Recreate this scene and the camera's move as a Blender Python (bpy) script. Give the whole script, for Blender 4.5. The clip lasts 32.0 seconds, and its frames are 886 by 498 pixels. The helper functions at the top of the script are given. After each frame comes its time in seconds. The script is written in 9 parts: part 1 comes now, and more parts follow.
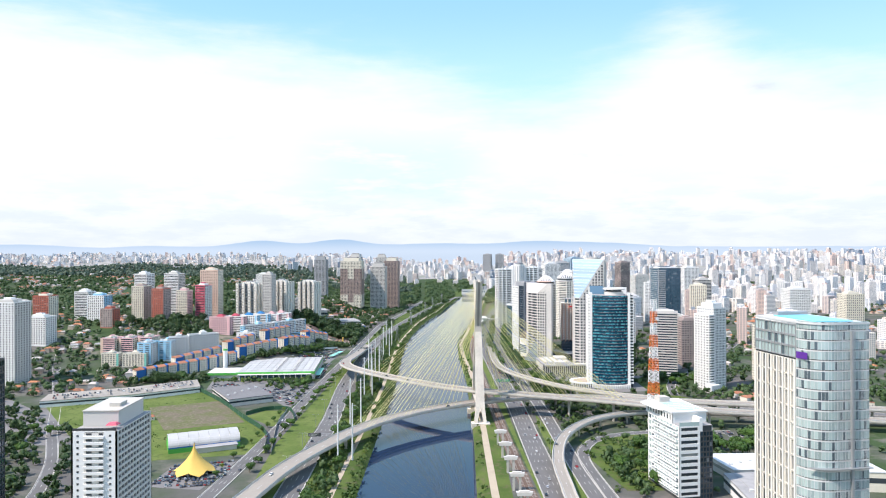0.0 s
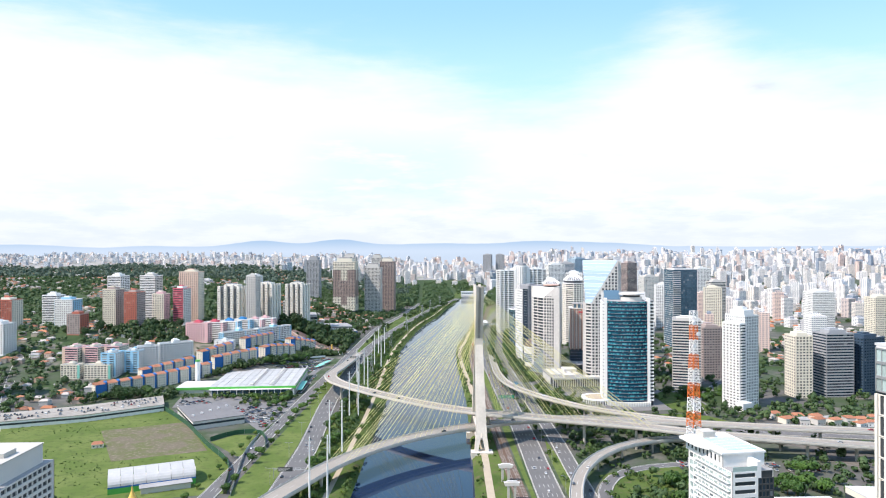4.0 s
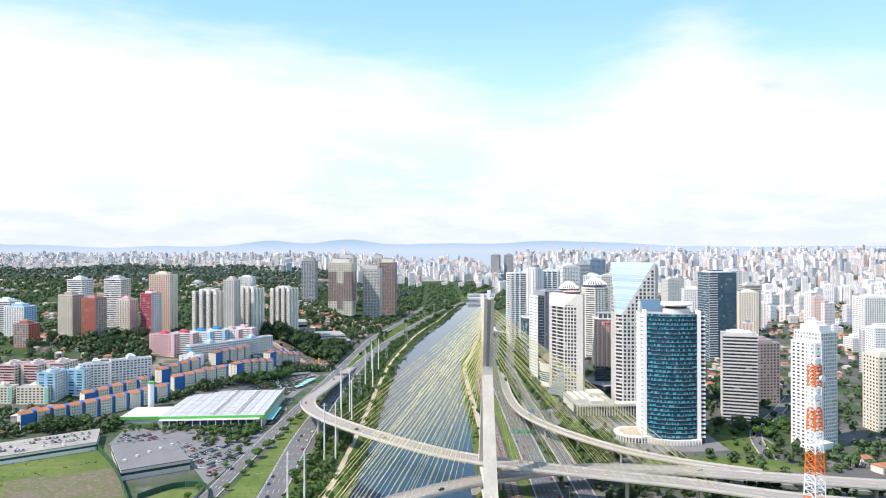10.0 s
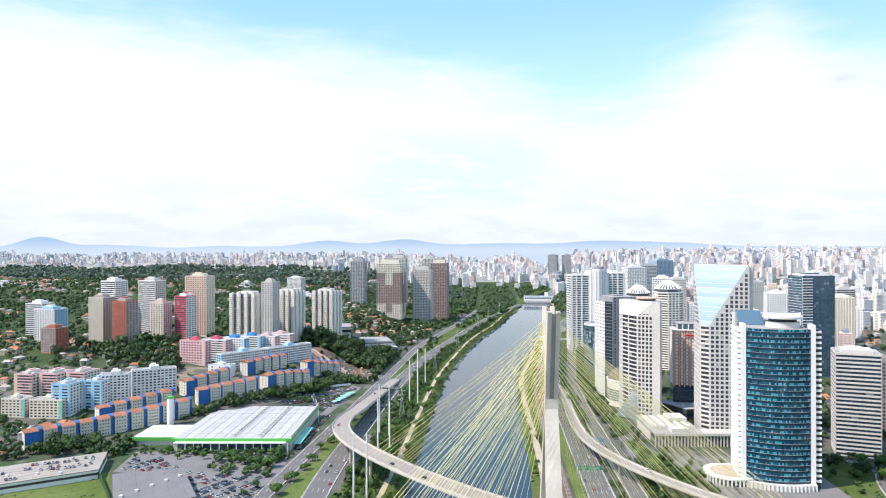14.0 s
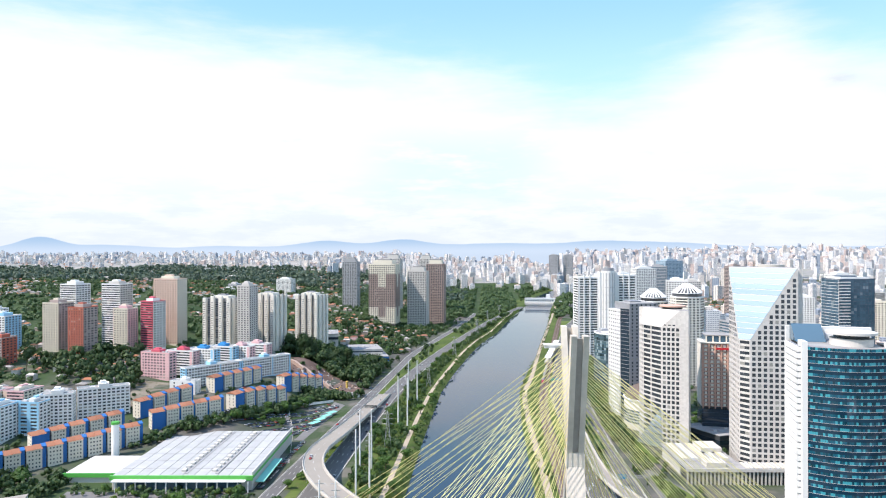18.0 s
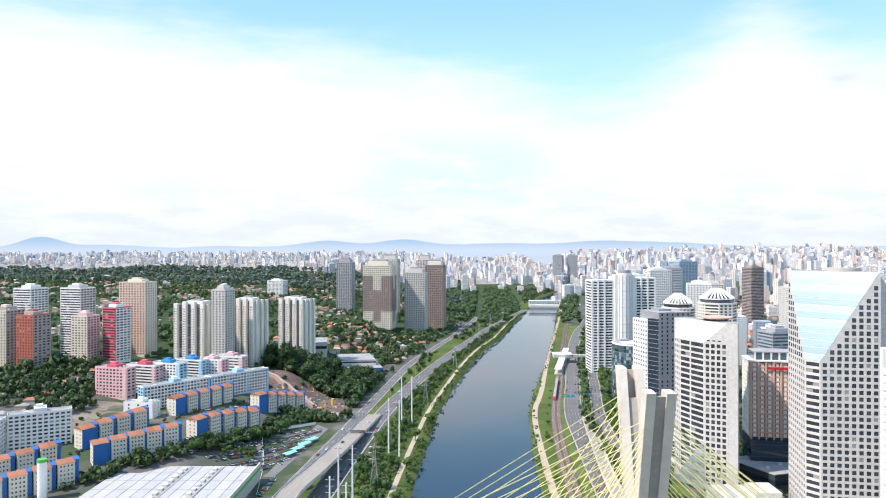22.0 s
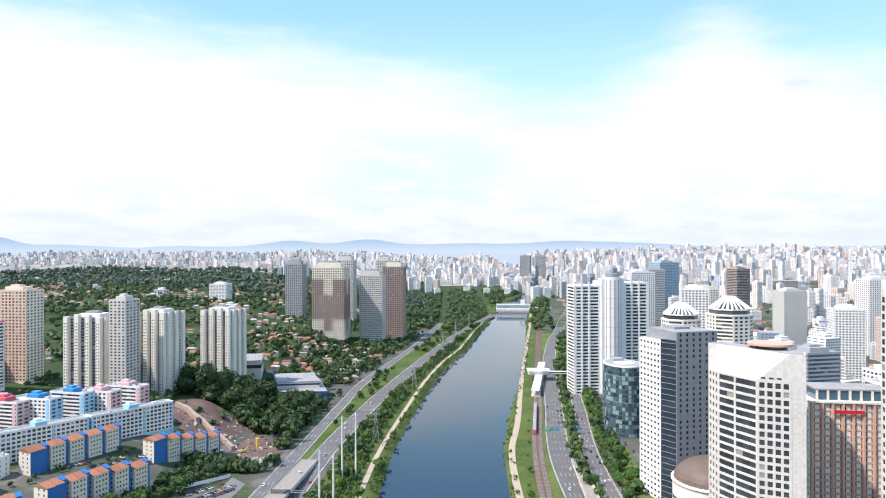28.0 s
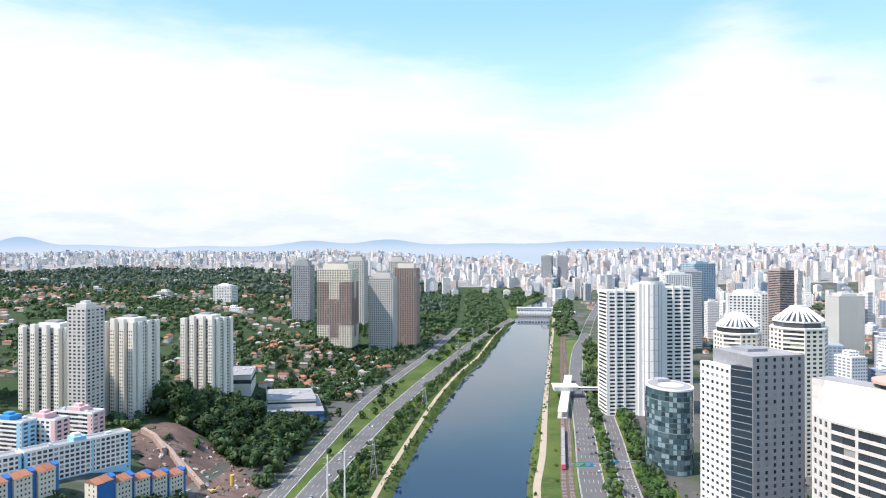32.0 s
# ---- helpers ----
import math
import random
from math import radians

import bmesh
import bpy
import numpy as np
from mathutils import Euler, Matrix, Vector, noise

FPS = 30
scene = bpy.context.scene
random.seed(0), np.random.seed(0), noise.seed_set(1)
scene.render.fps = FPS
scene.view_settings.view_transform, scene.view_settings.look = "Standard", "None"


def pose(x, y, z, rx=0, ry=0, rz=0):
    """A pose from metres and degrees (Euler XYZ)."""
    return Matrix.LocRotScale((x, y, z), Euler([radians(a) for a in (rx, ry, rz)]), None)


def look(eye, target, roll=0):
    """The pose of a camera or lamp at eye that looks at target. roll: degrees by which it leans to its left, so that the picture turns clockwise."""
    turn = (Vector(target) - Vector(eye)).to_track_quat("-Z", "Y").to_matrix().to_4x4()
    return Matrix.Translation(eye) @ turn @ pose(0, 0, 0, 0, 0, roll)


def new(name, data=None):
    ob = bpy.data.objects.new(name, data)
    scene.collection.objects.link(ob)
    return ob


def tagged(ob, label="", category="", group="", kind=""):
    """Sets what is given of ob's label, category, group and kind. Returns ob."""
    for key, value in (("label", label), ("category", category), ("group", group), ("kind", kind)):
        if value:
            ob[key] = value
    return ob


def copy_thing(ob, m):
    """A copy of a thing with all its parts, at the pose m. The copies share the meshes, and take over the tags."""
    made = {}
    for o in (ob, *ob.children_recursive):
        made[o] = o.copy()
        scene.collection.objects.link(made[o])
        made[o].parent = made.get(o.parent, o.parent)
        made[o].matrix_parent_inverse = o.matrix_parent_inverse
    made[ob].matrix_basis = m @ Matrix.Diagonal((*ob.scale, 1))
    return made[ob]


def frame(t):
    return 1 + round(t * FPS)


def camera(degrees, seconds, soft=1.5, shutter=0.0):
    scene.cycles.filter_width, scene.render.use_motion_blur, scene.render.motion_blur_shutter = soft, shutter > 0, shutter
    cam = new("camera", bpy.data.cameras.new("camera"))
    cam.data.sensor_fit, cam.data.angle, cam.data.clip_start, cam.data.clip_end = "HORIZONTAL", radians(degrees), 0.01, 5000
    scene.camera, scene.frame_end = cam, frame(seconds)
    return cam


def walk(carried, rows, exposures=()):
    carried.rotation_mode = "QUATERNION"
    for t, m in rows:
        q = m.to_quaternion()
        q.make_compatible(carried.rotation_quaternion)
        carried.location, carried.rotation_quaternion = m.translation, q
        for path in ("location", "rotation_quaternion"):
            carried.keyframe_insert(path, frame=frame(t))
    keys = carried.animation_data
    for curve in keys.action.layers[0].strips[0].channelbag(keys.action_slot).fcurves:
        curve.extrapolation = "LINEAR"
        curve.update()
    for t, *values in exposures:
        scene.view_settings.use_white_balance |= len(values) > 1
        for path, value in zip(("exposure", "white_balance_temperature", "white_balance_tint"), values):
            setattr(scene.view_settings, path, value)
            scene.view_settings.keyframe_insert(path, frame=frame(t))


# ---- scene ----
cam = camera(65.5, 32.0, 1.1)
# seconds, x, y, heading to the right of +y; the height hardly changes
ROWS = [
    (0, -54.9, -670.3, 1.59), (1.5, -52.6, -634.6, 1.52), (3.5, -49.2, -587.0, 1.59), (5.5, -45.6, -539.3, 1.66),
    (7.5, -41.7, -491.0, 1.64), (9, -38.9, -454.6, 1.65), (9.5, -38.2, -442.6, 1.67), (10, -37.5, -430.6, 0.99),
    (10.5, -36.8, -418.7, 0.84), (11, -36.2, -406.7, 0.51), (11.5, -35.5, -394.7, -0.07), (12, -35.0, -382.7, -0.78),
    (12.5, -34.4, -370.7, -1.78), (13, -33.9, -358.7, -2.73), (13.5, -33.8, -346.7, -3.32), (14, -33.7, -334.8, -3.62),
    (14.5, -33.7, -322.8, -3.58), (16.5, -33.9, -274.9, -3.56), (18.5, -34.4, -226.9, -3.54), (20.5, -36.2, -177.7, -3.61),
    (23, -38.9, -115.6, -3.60), (23.5, -39.0, -103.3, -3.27), (24, -39.1, -91.1, -0.89), (24.5, -39.1, -78.9, -0.81),
    (25.5, -39.1, -54.4, -0.75), (27.5, -38.8, -5.3, -0.67), (29.5, -37.1, 44.3, -0.65), (30, -36.5, 56.7, -0.86),
    (30.5, -35.8, 69.2, -1.59), (31, -34.9, 81.6, -1.59), (31.5, -34.0, 94.1, -1.60), (32, -33.0, 106.5, -2.32),
]


def heading(x, y, yaw):
    a = radians(yaw)
    return look((x, y, 170.1), (x + 1000 * math.sin(a), y + 1000 * math.cos(a), 170.6), -0.13)


walk(cam, [(t, heading(x, y, yaw)) for t, x, y, yaw in ROWS], [(0, 0.35, 6450, 16), (32, 0.35, 6450, 16)])

# ---- sky and sun ----
SUN_AZ, SUN_EL = 247.0, 53.0   # compass bearing from +y, clockwise, and height
world = bpy.data.worlds.new("sky")
scene.world = world
world.use_nodes = True


class Nodes:
    """A short way to write node trees."""

    def __init__(self, tree):
        self.t = tree
        self.t.nodes.clear()

    def n(self, kind, ins={}):
        nd = self.t.nodes.new(kind)
        for k, v in ins.items():
            self.put(nd.inputs[k], v)
        return nd

    def put(self, sock, v):
        if isinstance(v, bpy.types.NodeSocket):
            self.t.links.new(v, sock)
        elif isinstance(v, bpy.types.Node):
            self.t.links.new(v.outputs[0], sock)
        else:
            sock.default_value = v

    def m(self, op, a, b=0.0, c=0.0, clamp=False):
        nd = self.t.nodes.new("ShaderNodeMath")
        nd.operation, nd.use_clamp = op, clamp
        for s, v in zip(nd.inputs, (a, b, c)):
            self.put(s, v)
        return nd.outputs[0]

    def step(self, v, lo, hi):
        nd = self.t.nodes.new("ShaderNodeMapRange")
        nd.interpolation_type = "SMOOTHSTEP"
        for k, q in (("Value", v), ("From Min", lo), ("From Max", hi)):
            self.put(nd.inputs[k], q)
        return nd.outputs[0]

    def mix(self, f, a, b, mode="MIX"):
        nd = self.t.nodes.new("ShaderNodeMix")
        nd.data_type, nd.blend_type = "RGBA", mode
        self.put(nd.inputs[0], f)
        self.put(nd.inputs[6], a)
        self.put(nd.inputs[7], b)
        return nd.outputs[2]

    def noise(self, vec, scale, detail=3.0, rough=0.55):
        nd = self.t.nodes.new("ShaderNodeTexNoise")
        self.put(nd.inputs["Vector"], vec)
        nd.inputs["Scale"].default_value, nd.inputs["Detail"].default_value = scale, detail
        nd.inputs["Roughness"].default_value = rough
        return nd.outputs[0]


def build_sky():
    N = Nodes(world.node_tree)
    sky = N.n("ShaderNodeTexSky")
    sky.sky_type, sky.sun_disc = "NISHITA", False
    sky.sun_elevation, sky.sun_rotation = radians(SUN_EL), radians(SUN_AZ)
    sky.altitude, sky.dust_density = 760.0, 1.5
    co = N.n("ShaderNodeTexCoord").outputs["Generated"]
    sep = N.n("ShaderNodeSeparateXYZ", ins={0: co})
    x, y, z = sep.outputs
    flat = N.m("SQRT", N.m("ADD", N.m("MULTIPLY", x, x), N.m("MULTIPLY", y, y)))
    el = N.m("DIVIDE", z, N.m("MAXIMUM", flat, 0.02))
    az = N.m("ARCTAN2", x, y)
    plane = N.n("ShaderNodeCombineXYZ", ins={0: N.m("MULTIPLY", az, 2.2), 1: N.m("MULTIPLY", el, 9.0), 2: 0.0}).outputs[0]
    big = N.noise(plane, 0.9, 5.0, 0.55)
    wisp = N.noise(plane, 2.6, 6.0, 0.62)
    # a bank of thin bright cloud with a wavy upper edge, blue above it and through its thin places
    def bump(mid, wide, high, of=az):
        u = N.m("DIVIDE", N.m("SUBTRACT", of, mid), wide)
        return N.m("MULTIPLY", N.m("POWER", 2.718, N.m("MULTIPLY", N.m("MULTIPLY", u, u), -1.0)), high)
    rim = N.m("ADD", N.m("ADD", 0.262, bump(-0.58, 0.26, 0.05)), N.m("ADD", N.m("ADD", bump(0.16, 0.15, -0.062), bump(0.37, 0.070, 0.050)), bump(0.60, 0.14, -0.060)))
    edge = N.m("ADD", N.m("SUBTRACT", el, rim), N.m("MULTIPLY", N.m("SUBTRACT", big, 0.5), 0.09))
    edge = N.m("ADD", edge, N.m("MULTIPLY", N.m("SUBTRACT", wisp, 0.5), 0.12))
    blue = N.step(edge, -0.060, 0.060)
    thin = N.m("MULTIPLY", N.step(wisp, 0.60, 0.78), N.step(el, 0.02, 0.12))
    blue = N.m("MAXIMUM", blue, N.m("MULTIPLY", thin, 0.3))
    high = N.step(N.noise(plane, 1.3, 5.0, 0.6), 0.40, 0.62)
    blue = N.m("SUBTRACT", blue, N.m("MULTIPLY", N.m("MULTIPLY", high, N.step(el, 0.6, 1.2)), 0.25), clamp=True)
    clear = N.mix(1.0, sky.outputs[0], (0.115, 0.115, 0.115, 1), "MULTIPLY")
    tone = N.mix(N.step(el, 0.20, 0.38), (0.515, 0.855, 0.875, 1), (0.330, 0.660, 0.865, 1))
    tone = N.mix(N.step(el, 0.38, 1.2), tone, (0.34, 0.60, 1.12, 1))
    clear = N.mix(0.93, clear, tone)
    soft = N.noise(plane, 4.5, 5.0, 0.6)
    low = N.step(el, 0.15, 0.01)
    cloud = N.mix(N.m("MULTIPLY", low, N.step(soft, 0.40, 0.62)), (0.83, 0.90, 0.875, 1), (0.68, 0.78, 0.83, 1))
    pocket = N.m("MULTIPLY", N.step(wisp, 0.36, 0.52), N.m("MULTIPLY", N.step(el, 0.05, 0.09), N.step(el, 0.20, 0.13)))
    pocket = N.m("MULTIPLY", pocket, N.m("MULTIPLY", N.step(az, -0.22, -0.10), N.step(az, 0.14, 0.03)))
    cloud = N.mix(N.m("MULTIPLY", pocket, 0.55), cloud, (0.58, 0.80, 0.86, 1))
    puff = N.m("MULTIPLY", N.m("MULTIPLY", bump(0.462, 0.020, 1.0), bump(0.213, 0.008, 1.0, el)), N.step(soft, 0.3, 0.6))
    cloud = N.mix(puff, cloud, (0.66, 0.71, 0.76, 1))
    cloud = N.mix(N.m("MULTIPLY", N.step(el, 0.075, 0.005), 0.55), cloud, (0.70, 0.765, 0.84, 1))
    air = N.mix(blue, cloud, clear)
    # the rim of hills, blued by haze put into its colour, and a pale haze colour below the skyline
    ridge = N.noise(N.n("ShaderNodeCombineXYZ", ins={0: N.m("MULTIPLY", az, 9.0), 1: 3.7, 2: 0.0}).outputs[0], 1.6, 4.0, 0.5)
    top = N.m("ADD", 0.0030, N.m("MULTIPLY", N.m("SUBTRACT", ridge, 0.5), 0.0045))
    for mid, high, wide in ((-0.230, 0.0100, 0.050), (-0.122, 0.0112, 0.045), (0.0, 0.0055, 0.080), (0.164, 0.0085, 0.085), (0.27, 0.004, 0.06),
                            (-0.593, 0.0125, 0.030), (-0.52, 0.004, 0.06), (-0.36, 0.002, 0.05), (1.2, 0.012, 0.3), (-1.4, 0.012, 0.3), (2.8, 0.014, 0.4)):
        u = N.m("DIVIDE", N.m("SUBTRACT", az, mid), wide)
        top = N.m("ADD", top, N.m("MULTIPLY", N.m("POWER", 2.718, N.m("MULTIPLY", N.m("MULTIPLY", u, u), -1.0)), high))
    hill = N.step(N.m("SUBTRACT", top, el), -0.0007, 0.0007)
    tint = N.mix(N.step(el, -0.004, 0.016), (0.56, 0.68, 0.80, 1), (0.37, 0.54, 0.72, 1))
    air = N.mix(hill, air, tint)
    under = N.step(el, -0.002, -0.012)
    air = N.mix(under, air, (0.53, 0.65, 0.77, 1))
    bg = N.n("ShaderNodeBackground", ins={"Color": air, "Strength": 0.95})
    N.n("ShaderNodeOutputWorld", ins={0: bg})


build_sky()
sun = new("sun", bpy.data.lights.new("sun", "SUN"))
sun.data.energy, sun.data.angle, sun.data.color = 5.0, radians(1.1), (1.0, 0.915, 0.80)
a, e = radians(SUN_AZ), radians(SUN_EL)
sun.matrix_world = look((math.sin(a) * math.cos(e) * 800, math.cos(a) * math.cos(e) * 800, math.sin(e) * 800), (0, 0, 0))

# ---- materials ----
def paint(name, col, rough=0.7, metal=0.0, vary=0.12, fine=0.8, coarse=0.05, bump=0.0, rand=0.0, spec=0.3, coat=None, slabs=0.0):
    """A surface with grain and stains in metres; rand: how much each object differs; slabs: the height of stone slabs of uneven tone."""
    mt = bpy.data.materials.new(name)
    mt.use_nodes = True
    N = Nodes(mt.node_tree)
    co = N.n("ShaderNodeTexCoord").outputs["Object"]
    a = N.noise(co, fine, 4.0, 0.6)
    b = N.noise(co, coarse, 3.0, 0.5)
    v = N.m("ADD", N.m("MULTIPLY", N.m("SUBTRACT", a, 0.5), vary), N.m("MULTIPLY", N.m("SUBTRACT", b, 0.5), vary * 1.6))
    if rand:
        r = N.n("ShaderNodeObjectInfo").outputs["Random"]
        v = N.m("ADD", v, N.m("MULTIPLY", N.m("SUBTRACT", r, 0.5), rand))
    if slabs:
        x, y, z = N.n("ShaderNodeSeparateXYZ", ins={0: co}).outputs
        cell = N.n("ShaderNodeCombineXYZ", ins={0: N.m("FLOOR", N.m("DIVIDE", N.m("ADD", x, N.m("MULTIPLY", y, 0.37)), slabs * 1.3)),
                                                1: N.m("FLOOR", N.m("DIVIDE", z, slabs)), 2: N.m("FLOOR", N.m("DIVIDE", y, slabs * 1.3))}).outputs[0]
        tone = N.n("ShaderNodeTexWhiteNoise", ins={"Vector": cell}).outputs["Value"]
        v = N.m("ADD", v, N.m("MULTIPLY", N.m("SUBTRACT", tone, 0.5), 0.15))
        streak = N.noise(N.n("ShaderNodeCombineXYZ", ins={0: N.m("MULTIPLY", x, 1.2), 1: N.m("MULTIPLY", y, 1.2), 2: N.m("MULTIPLY", z, 0.05)}).outputs[0], 1.0, 3.0, 0.6)
        v = N.m("ADD", v, N.m("MULTIPLY", N.m("SUBTRACT", streak, 0.55), 0.22))
    v = N.m("ADD", 1.0, v)
    grey = N.n("ShaderNodeCombineColor", ins={0: v, 1: v, 2: v}).outputs[0]
    c = N.mix(1.0, (*col, 1), grey, "MULTIPLY")
    if coat:
        c = N.mix(N.step(b, 0.52, 0.66), c, (*coat, 1))
    p = N.n("ShaderNodeBsdfPrincipled", ins={"Base Color": c, "Roughness": rough, "Metallic": metal, "Specular IOR Level": spec})
    if bump:
        bp = N.n("ShaderNodeBump", ins={"Height": a, "Strength": bump, "Distance": 0.1})
        N.put(p.inputs["Normal"], bp.outputs[0])
    N.n("ShaderNodeOutputMaterial", ins={0: p})
    return mt


def island_paint(name, cols, rough=0.8, vary=0.15, fine=0.3, per_object=False, floors=0.0):
    """Colours picked at random for each loose piece (or each object); floors: storeys with windows, of that height."""
    mt = bpy.data.materials.new(name)
    mt.use_nodes = True
    N = Nodes(mt.node_tree)
    r = N.n("ShaderNodeObjectInfo").outputs["Random"] if per_object else N.n("ShaderNodeNewGeometry").outputs["Random Per Island"]
    ramp = N.n("ShaderNodeValToRGB", ins={0: r})
    ramp.color_ramp.interpolation = "CONSTANT"
    while len(ramp.color_ramp.elements) < len(cols):
        ramp.color_ramp.elements.new(0.5)
    for i, (el, c) in enumerate(zip(ramp.color_ramp.elements, cols)):
        el.position, el.color = i / len(cols), (*c, 1)
    co = N.n("ShaderNodeTexCoord").outputs["Object"]
    a = N.noise(co, fine, 3.0, 0.6)
    v = N.m("ADD", 1.0 - vary / 2, N.m("MULTIPLY", a, vary))
    c = N.mix(1.0, ramp.outputs[0], N.n("ShaderNodeCombineColor", ins={0: v, 1: v, 2: v}).outputs[0], "MULTIPLY")
    if floors:
        s = N.n("ShaderNodeSeparateXYZ", ins={0: co}).outputs
        nz = N.n("ShaderNodeSeparateXYZ", ins={0: N.n("ShaderNodeNewGeometry").outputs["Normal"]}).outputs[2]
        side = N.m("LESS_THAN", N.m("ABSOLUTE", nz), 0.5)
        row = N.m("GREATER_THAN", N.m("FRACT", N.m("DIVIDE", s[2], floors)), 0.52)
        col = N.m("GREATER_THAN", N.m("FRACT", N.m("DIVIDE", N.m("ADD", s[0], N.m("MULTIPLY", s[1], 0.83)), 3.4)), 0.36)
        win = N.m("MULTIPLY", N.m("MULTIPLY", row, col), side)
        c = N.mix(N.m("MULTIPLY", win, 0.8), c, (0.09, 0.12, 0.17, 1))
    p = N.n("ShaderNodeBsdfPrincipled", ins={"Base Color": c, "Roughness": rough, "Specular IOR Level": 0.2})
    N.n("ShaderNodeOutputMaterial", ins={0: p})
    return mt


def leaf_paint(name, dark, light, per_object=True):
    mt = bpy.data.materials.new(name)
    mt.use_nodes = True
    N = Nodes(mt.node_tree)
    r = N.n("ShaderNodeNewGeometry").outputs["Random Per Island"]
    o = N.n("ShaderNodeObjectInfo").outputs["Random"]
    co = N.n("ShaderNodeTexCoord").outputs["Object"]
    big = N.noise(co, 0.02, 3.0, 0.6)
    f = N.m("ADD", N.m("MULTIPLY", r, 0.5), N.m("MULTIPLY", o if per_object else big, 0.6))
    c = N.mix(f, (*dark, 1), (*light, 1))
    p = N.n("ShaderNodeBsdfPrincipled", ins={"Base Color": c, "Roughness": 0.6, "Specular IOR Level": 0.35})
    tr = N.n("ShaderNodeBsdfTranslucent", ins={"Color": c})
    mx = N.n("ShaderNodeMixShader", ins={0: 0.18, 1: p, 2: tr})
    N.n("ShaderNodeOutputMaterial", ins={0: mx})
    return mt


def glass_paint(name, col, rough=0.06, rand=0.6, metal=0.0, blind=0.2, blindcol=(0.55, 0.55, 0.5), spec=0.6):
    """Window panes: dark rooms behind, some with blinds drawn, and a clear reflection."""
    mt = bpy.data.materials.new(name)
    mt.use_nodes = True
    N = Nodes(mt.node_tree)
    o = N.n("ShaderNodeObjectInfo").outputs["Random"]
    i = N.n("ShaderNodeNewGeometry").outputs["Random Per Island"]
    r = N.m("FRACT", N.m("ADD", N.m("MULTIPLY", o, 7.31), N.m("MULTIPLY", i, 3.17)))
    r2 = N.m("FRACT", N.m("MULTIPLY", r, 13.7))
    v = N.m("ADD", 1.0 - rand / 2, N.m("MULTIPLY", r2, rand))
    c = N.mix(1.0, (*col, 1), N.n("ShaderNodeCombineColor", ins={0: v, 1: v, 2: v}).outputs[0], "MULTIPLY")
    c = N.mix(N.m("LESS_THAN", r, blind), c, (*blindcol, 1))
    p = N.n("ShaderNodeBsdfPrincipled", ins={"Base Color": c, "Roughness": rough, "Metallic": metal, "Specular IOR Level": spec})
    N.n("ShaderNodeOutputMaterial", ins={0: p})
    return mt


def ground_paint(name, cols, scales=(0.02, 0.15, 1.2), rough=0.95, bump=0.3):
    mt = bpy.data.materials.new(name)
    mt.use_nodes = True
    N = Nodes(mt.node_tree)
    co = N.n("ShaderNodeTexCoord").outputs["Object"]
    a, b, c3 = [N.noise(co, s, 4.0, 0.6) for s in scales]
    c = N.mix(N.step(a, 0.38, 0.62), (*cols[0], 1), (*cols[1], 1))
    c = N.mix(N.m("MULTIPLY", N.step(b, 0.5, 0.68), 0.8), c, (*cols[2], 1))
    v = N.m("ADD", 0.8, N.m("MULTIPLY", c3, 0.4))
    c = N.mix(1.0, c, N.n("ShaderNodeCombineColor", ins={0: v, 1: v, 2: v}).outputs[0], "MULTIPLY")
    p = N.n("ShaderNodeBsdfPrincipled", ins={"Base Color": c, "Roughness": rough, "Specular IOR Level": 0.15})
    bp = N.n("ShaderNodeBump", ins={"Height": c3, "Strength": bump, "Distance": 0.4})
    N.put(p.inputs["Normal"], bp.outputs[0])
    N.n("ShaderNodeOutputMaterial", ins={0: p})
    return mt


def water_paint():
    mt = bpy.data.materials.new("river_water")
    mt.use_nodes = True
    N = Nodes(mt.node_tree)
    co = N.n("ShaderNodeTexCoord").outputs["Object"]
    a, b = N.noise(co, 0.35, 3.0, 0.5), N.noise(co, 0.012, 3.0, 0.6)
    c = N.mix(b, (0.011, 0.024, 0.054, 1), (0.018, 0.036, 0.074, 1))
    p = N.n("ShaderNodeBsdfPrincipled", ins={"Base Color": c, "Roughness": 0.04, "IOR": 1.33, "Specular IOR Level": 0.5})
    bp = N.n("ShaderNodeBump", ins={"Height": a, "Strength": 0.03, "Distance": 0.2})
    N.put(p.inputs["Normal"], bp.outputs[0])
    N.n("ShaderNodeOutputMaterial", ins={0: p})
    return mt


WHITE = paint("white_paint", (0.76, 0.76, 0.745), 0.65, vary=0.10)
CREAM = paint("cream_render", (0.72, 0.67, 0.56), 0.75, vary=0.12)
STONE = paint("pale_stone", (0.58, 0.56, 0.53), 0.6, vary=0.12, fine=1.5)
SLABS = paint("pale_stone_slabs", (0.60, 0.575, 0.545), 0.6, vary=0.12, fine=1.5, slabs=1.3)
SLATE = paint("slate_panel_and_recess_shade", (0.27, 0.28, 0.30), 0.5, vary=0.10, slabs=1.6)
GREY = paint("grey_panel", (0.36, 0.37, 0.39), 0.5, vary=0.08)
BEIGE = paint("beige_panel", (0.62, 0.57, 0.47), 0.65, vary=0.12)
CONC = paint("concrete", (0.46, 0.44, 0.40), 0.85, vary=0.22, bump=0.2)
DECKC = paint("deck_concrete", (0.43, 0.395, 0.345), 0.85, vary=0.26, coarse=0.09)
PYLONC = paint("pale_pylon_concrete", (0.63, 0.575, 0.50), 0.85, vary=0.34, fine=0.5, coarse=0.06)
PARAPET = paint("weathered_parapet", (0.55, 0.52, 0.47), 0.85, vary=0.24, coarse=0.12)
ROOFG = paint("grey_roof", (0.31, 0.305, 0.30), 0.85, vary=0.4, coarse=0.12)
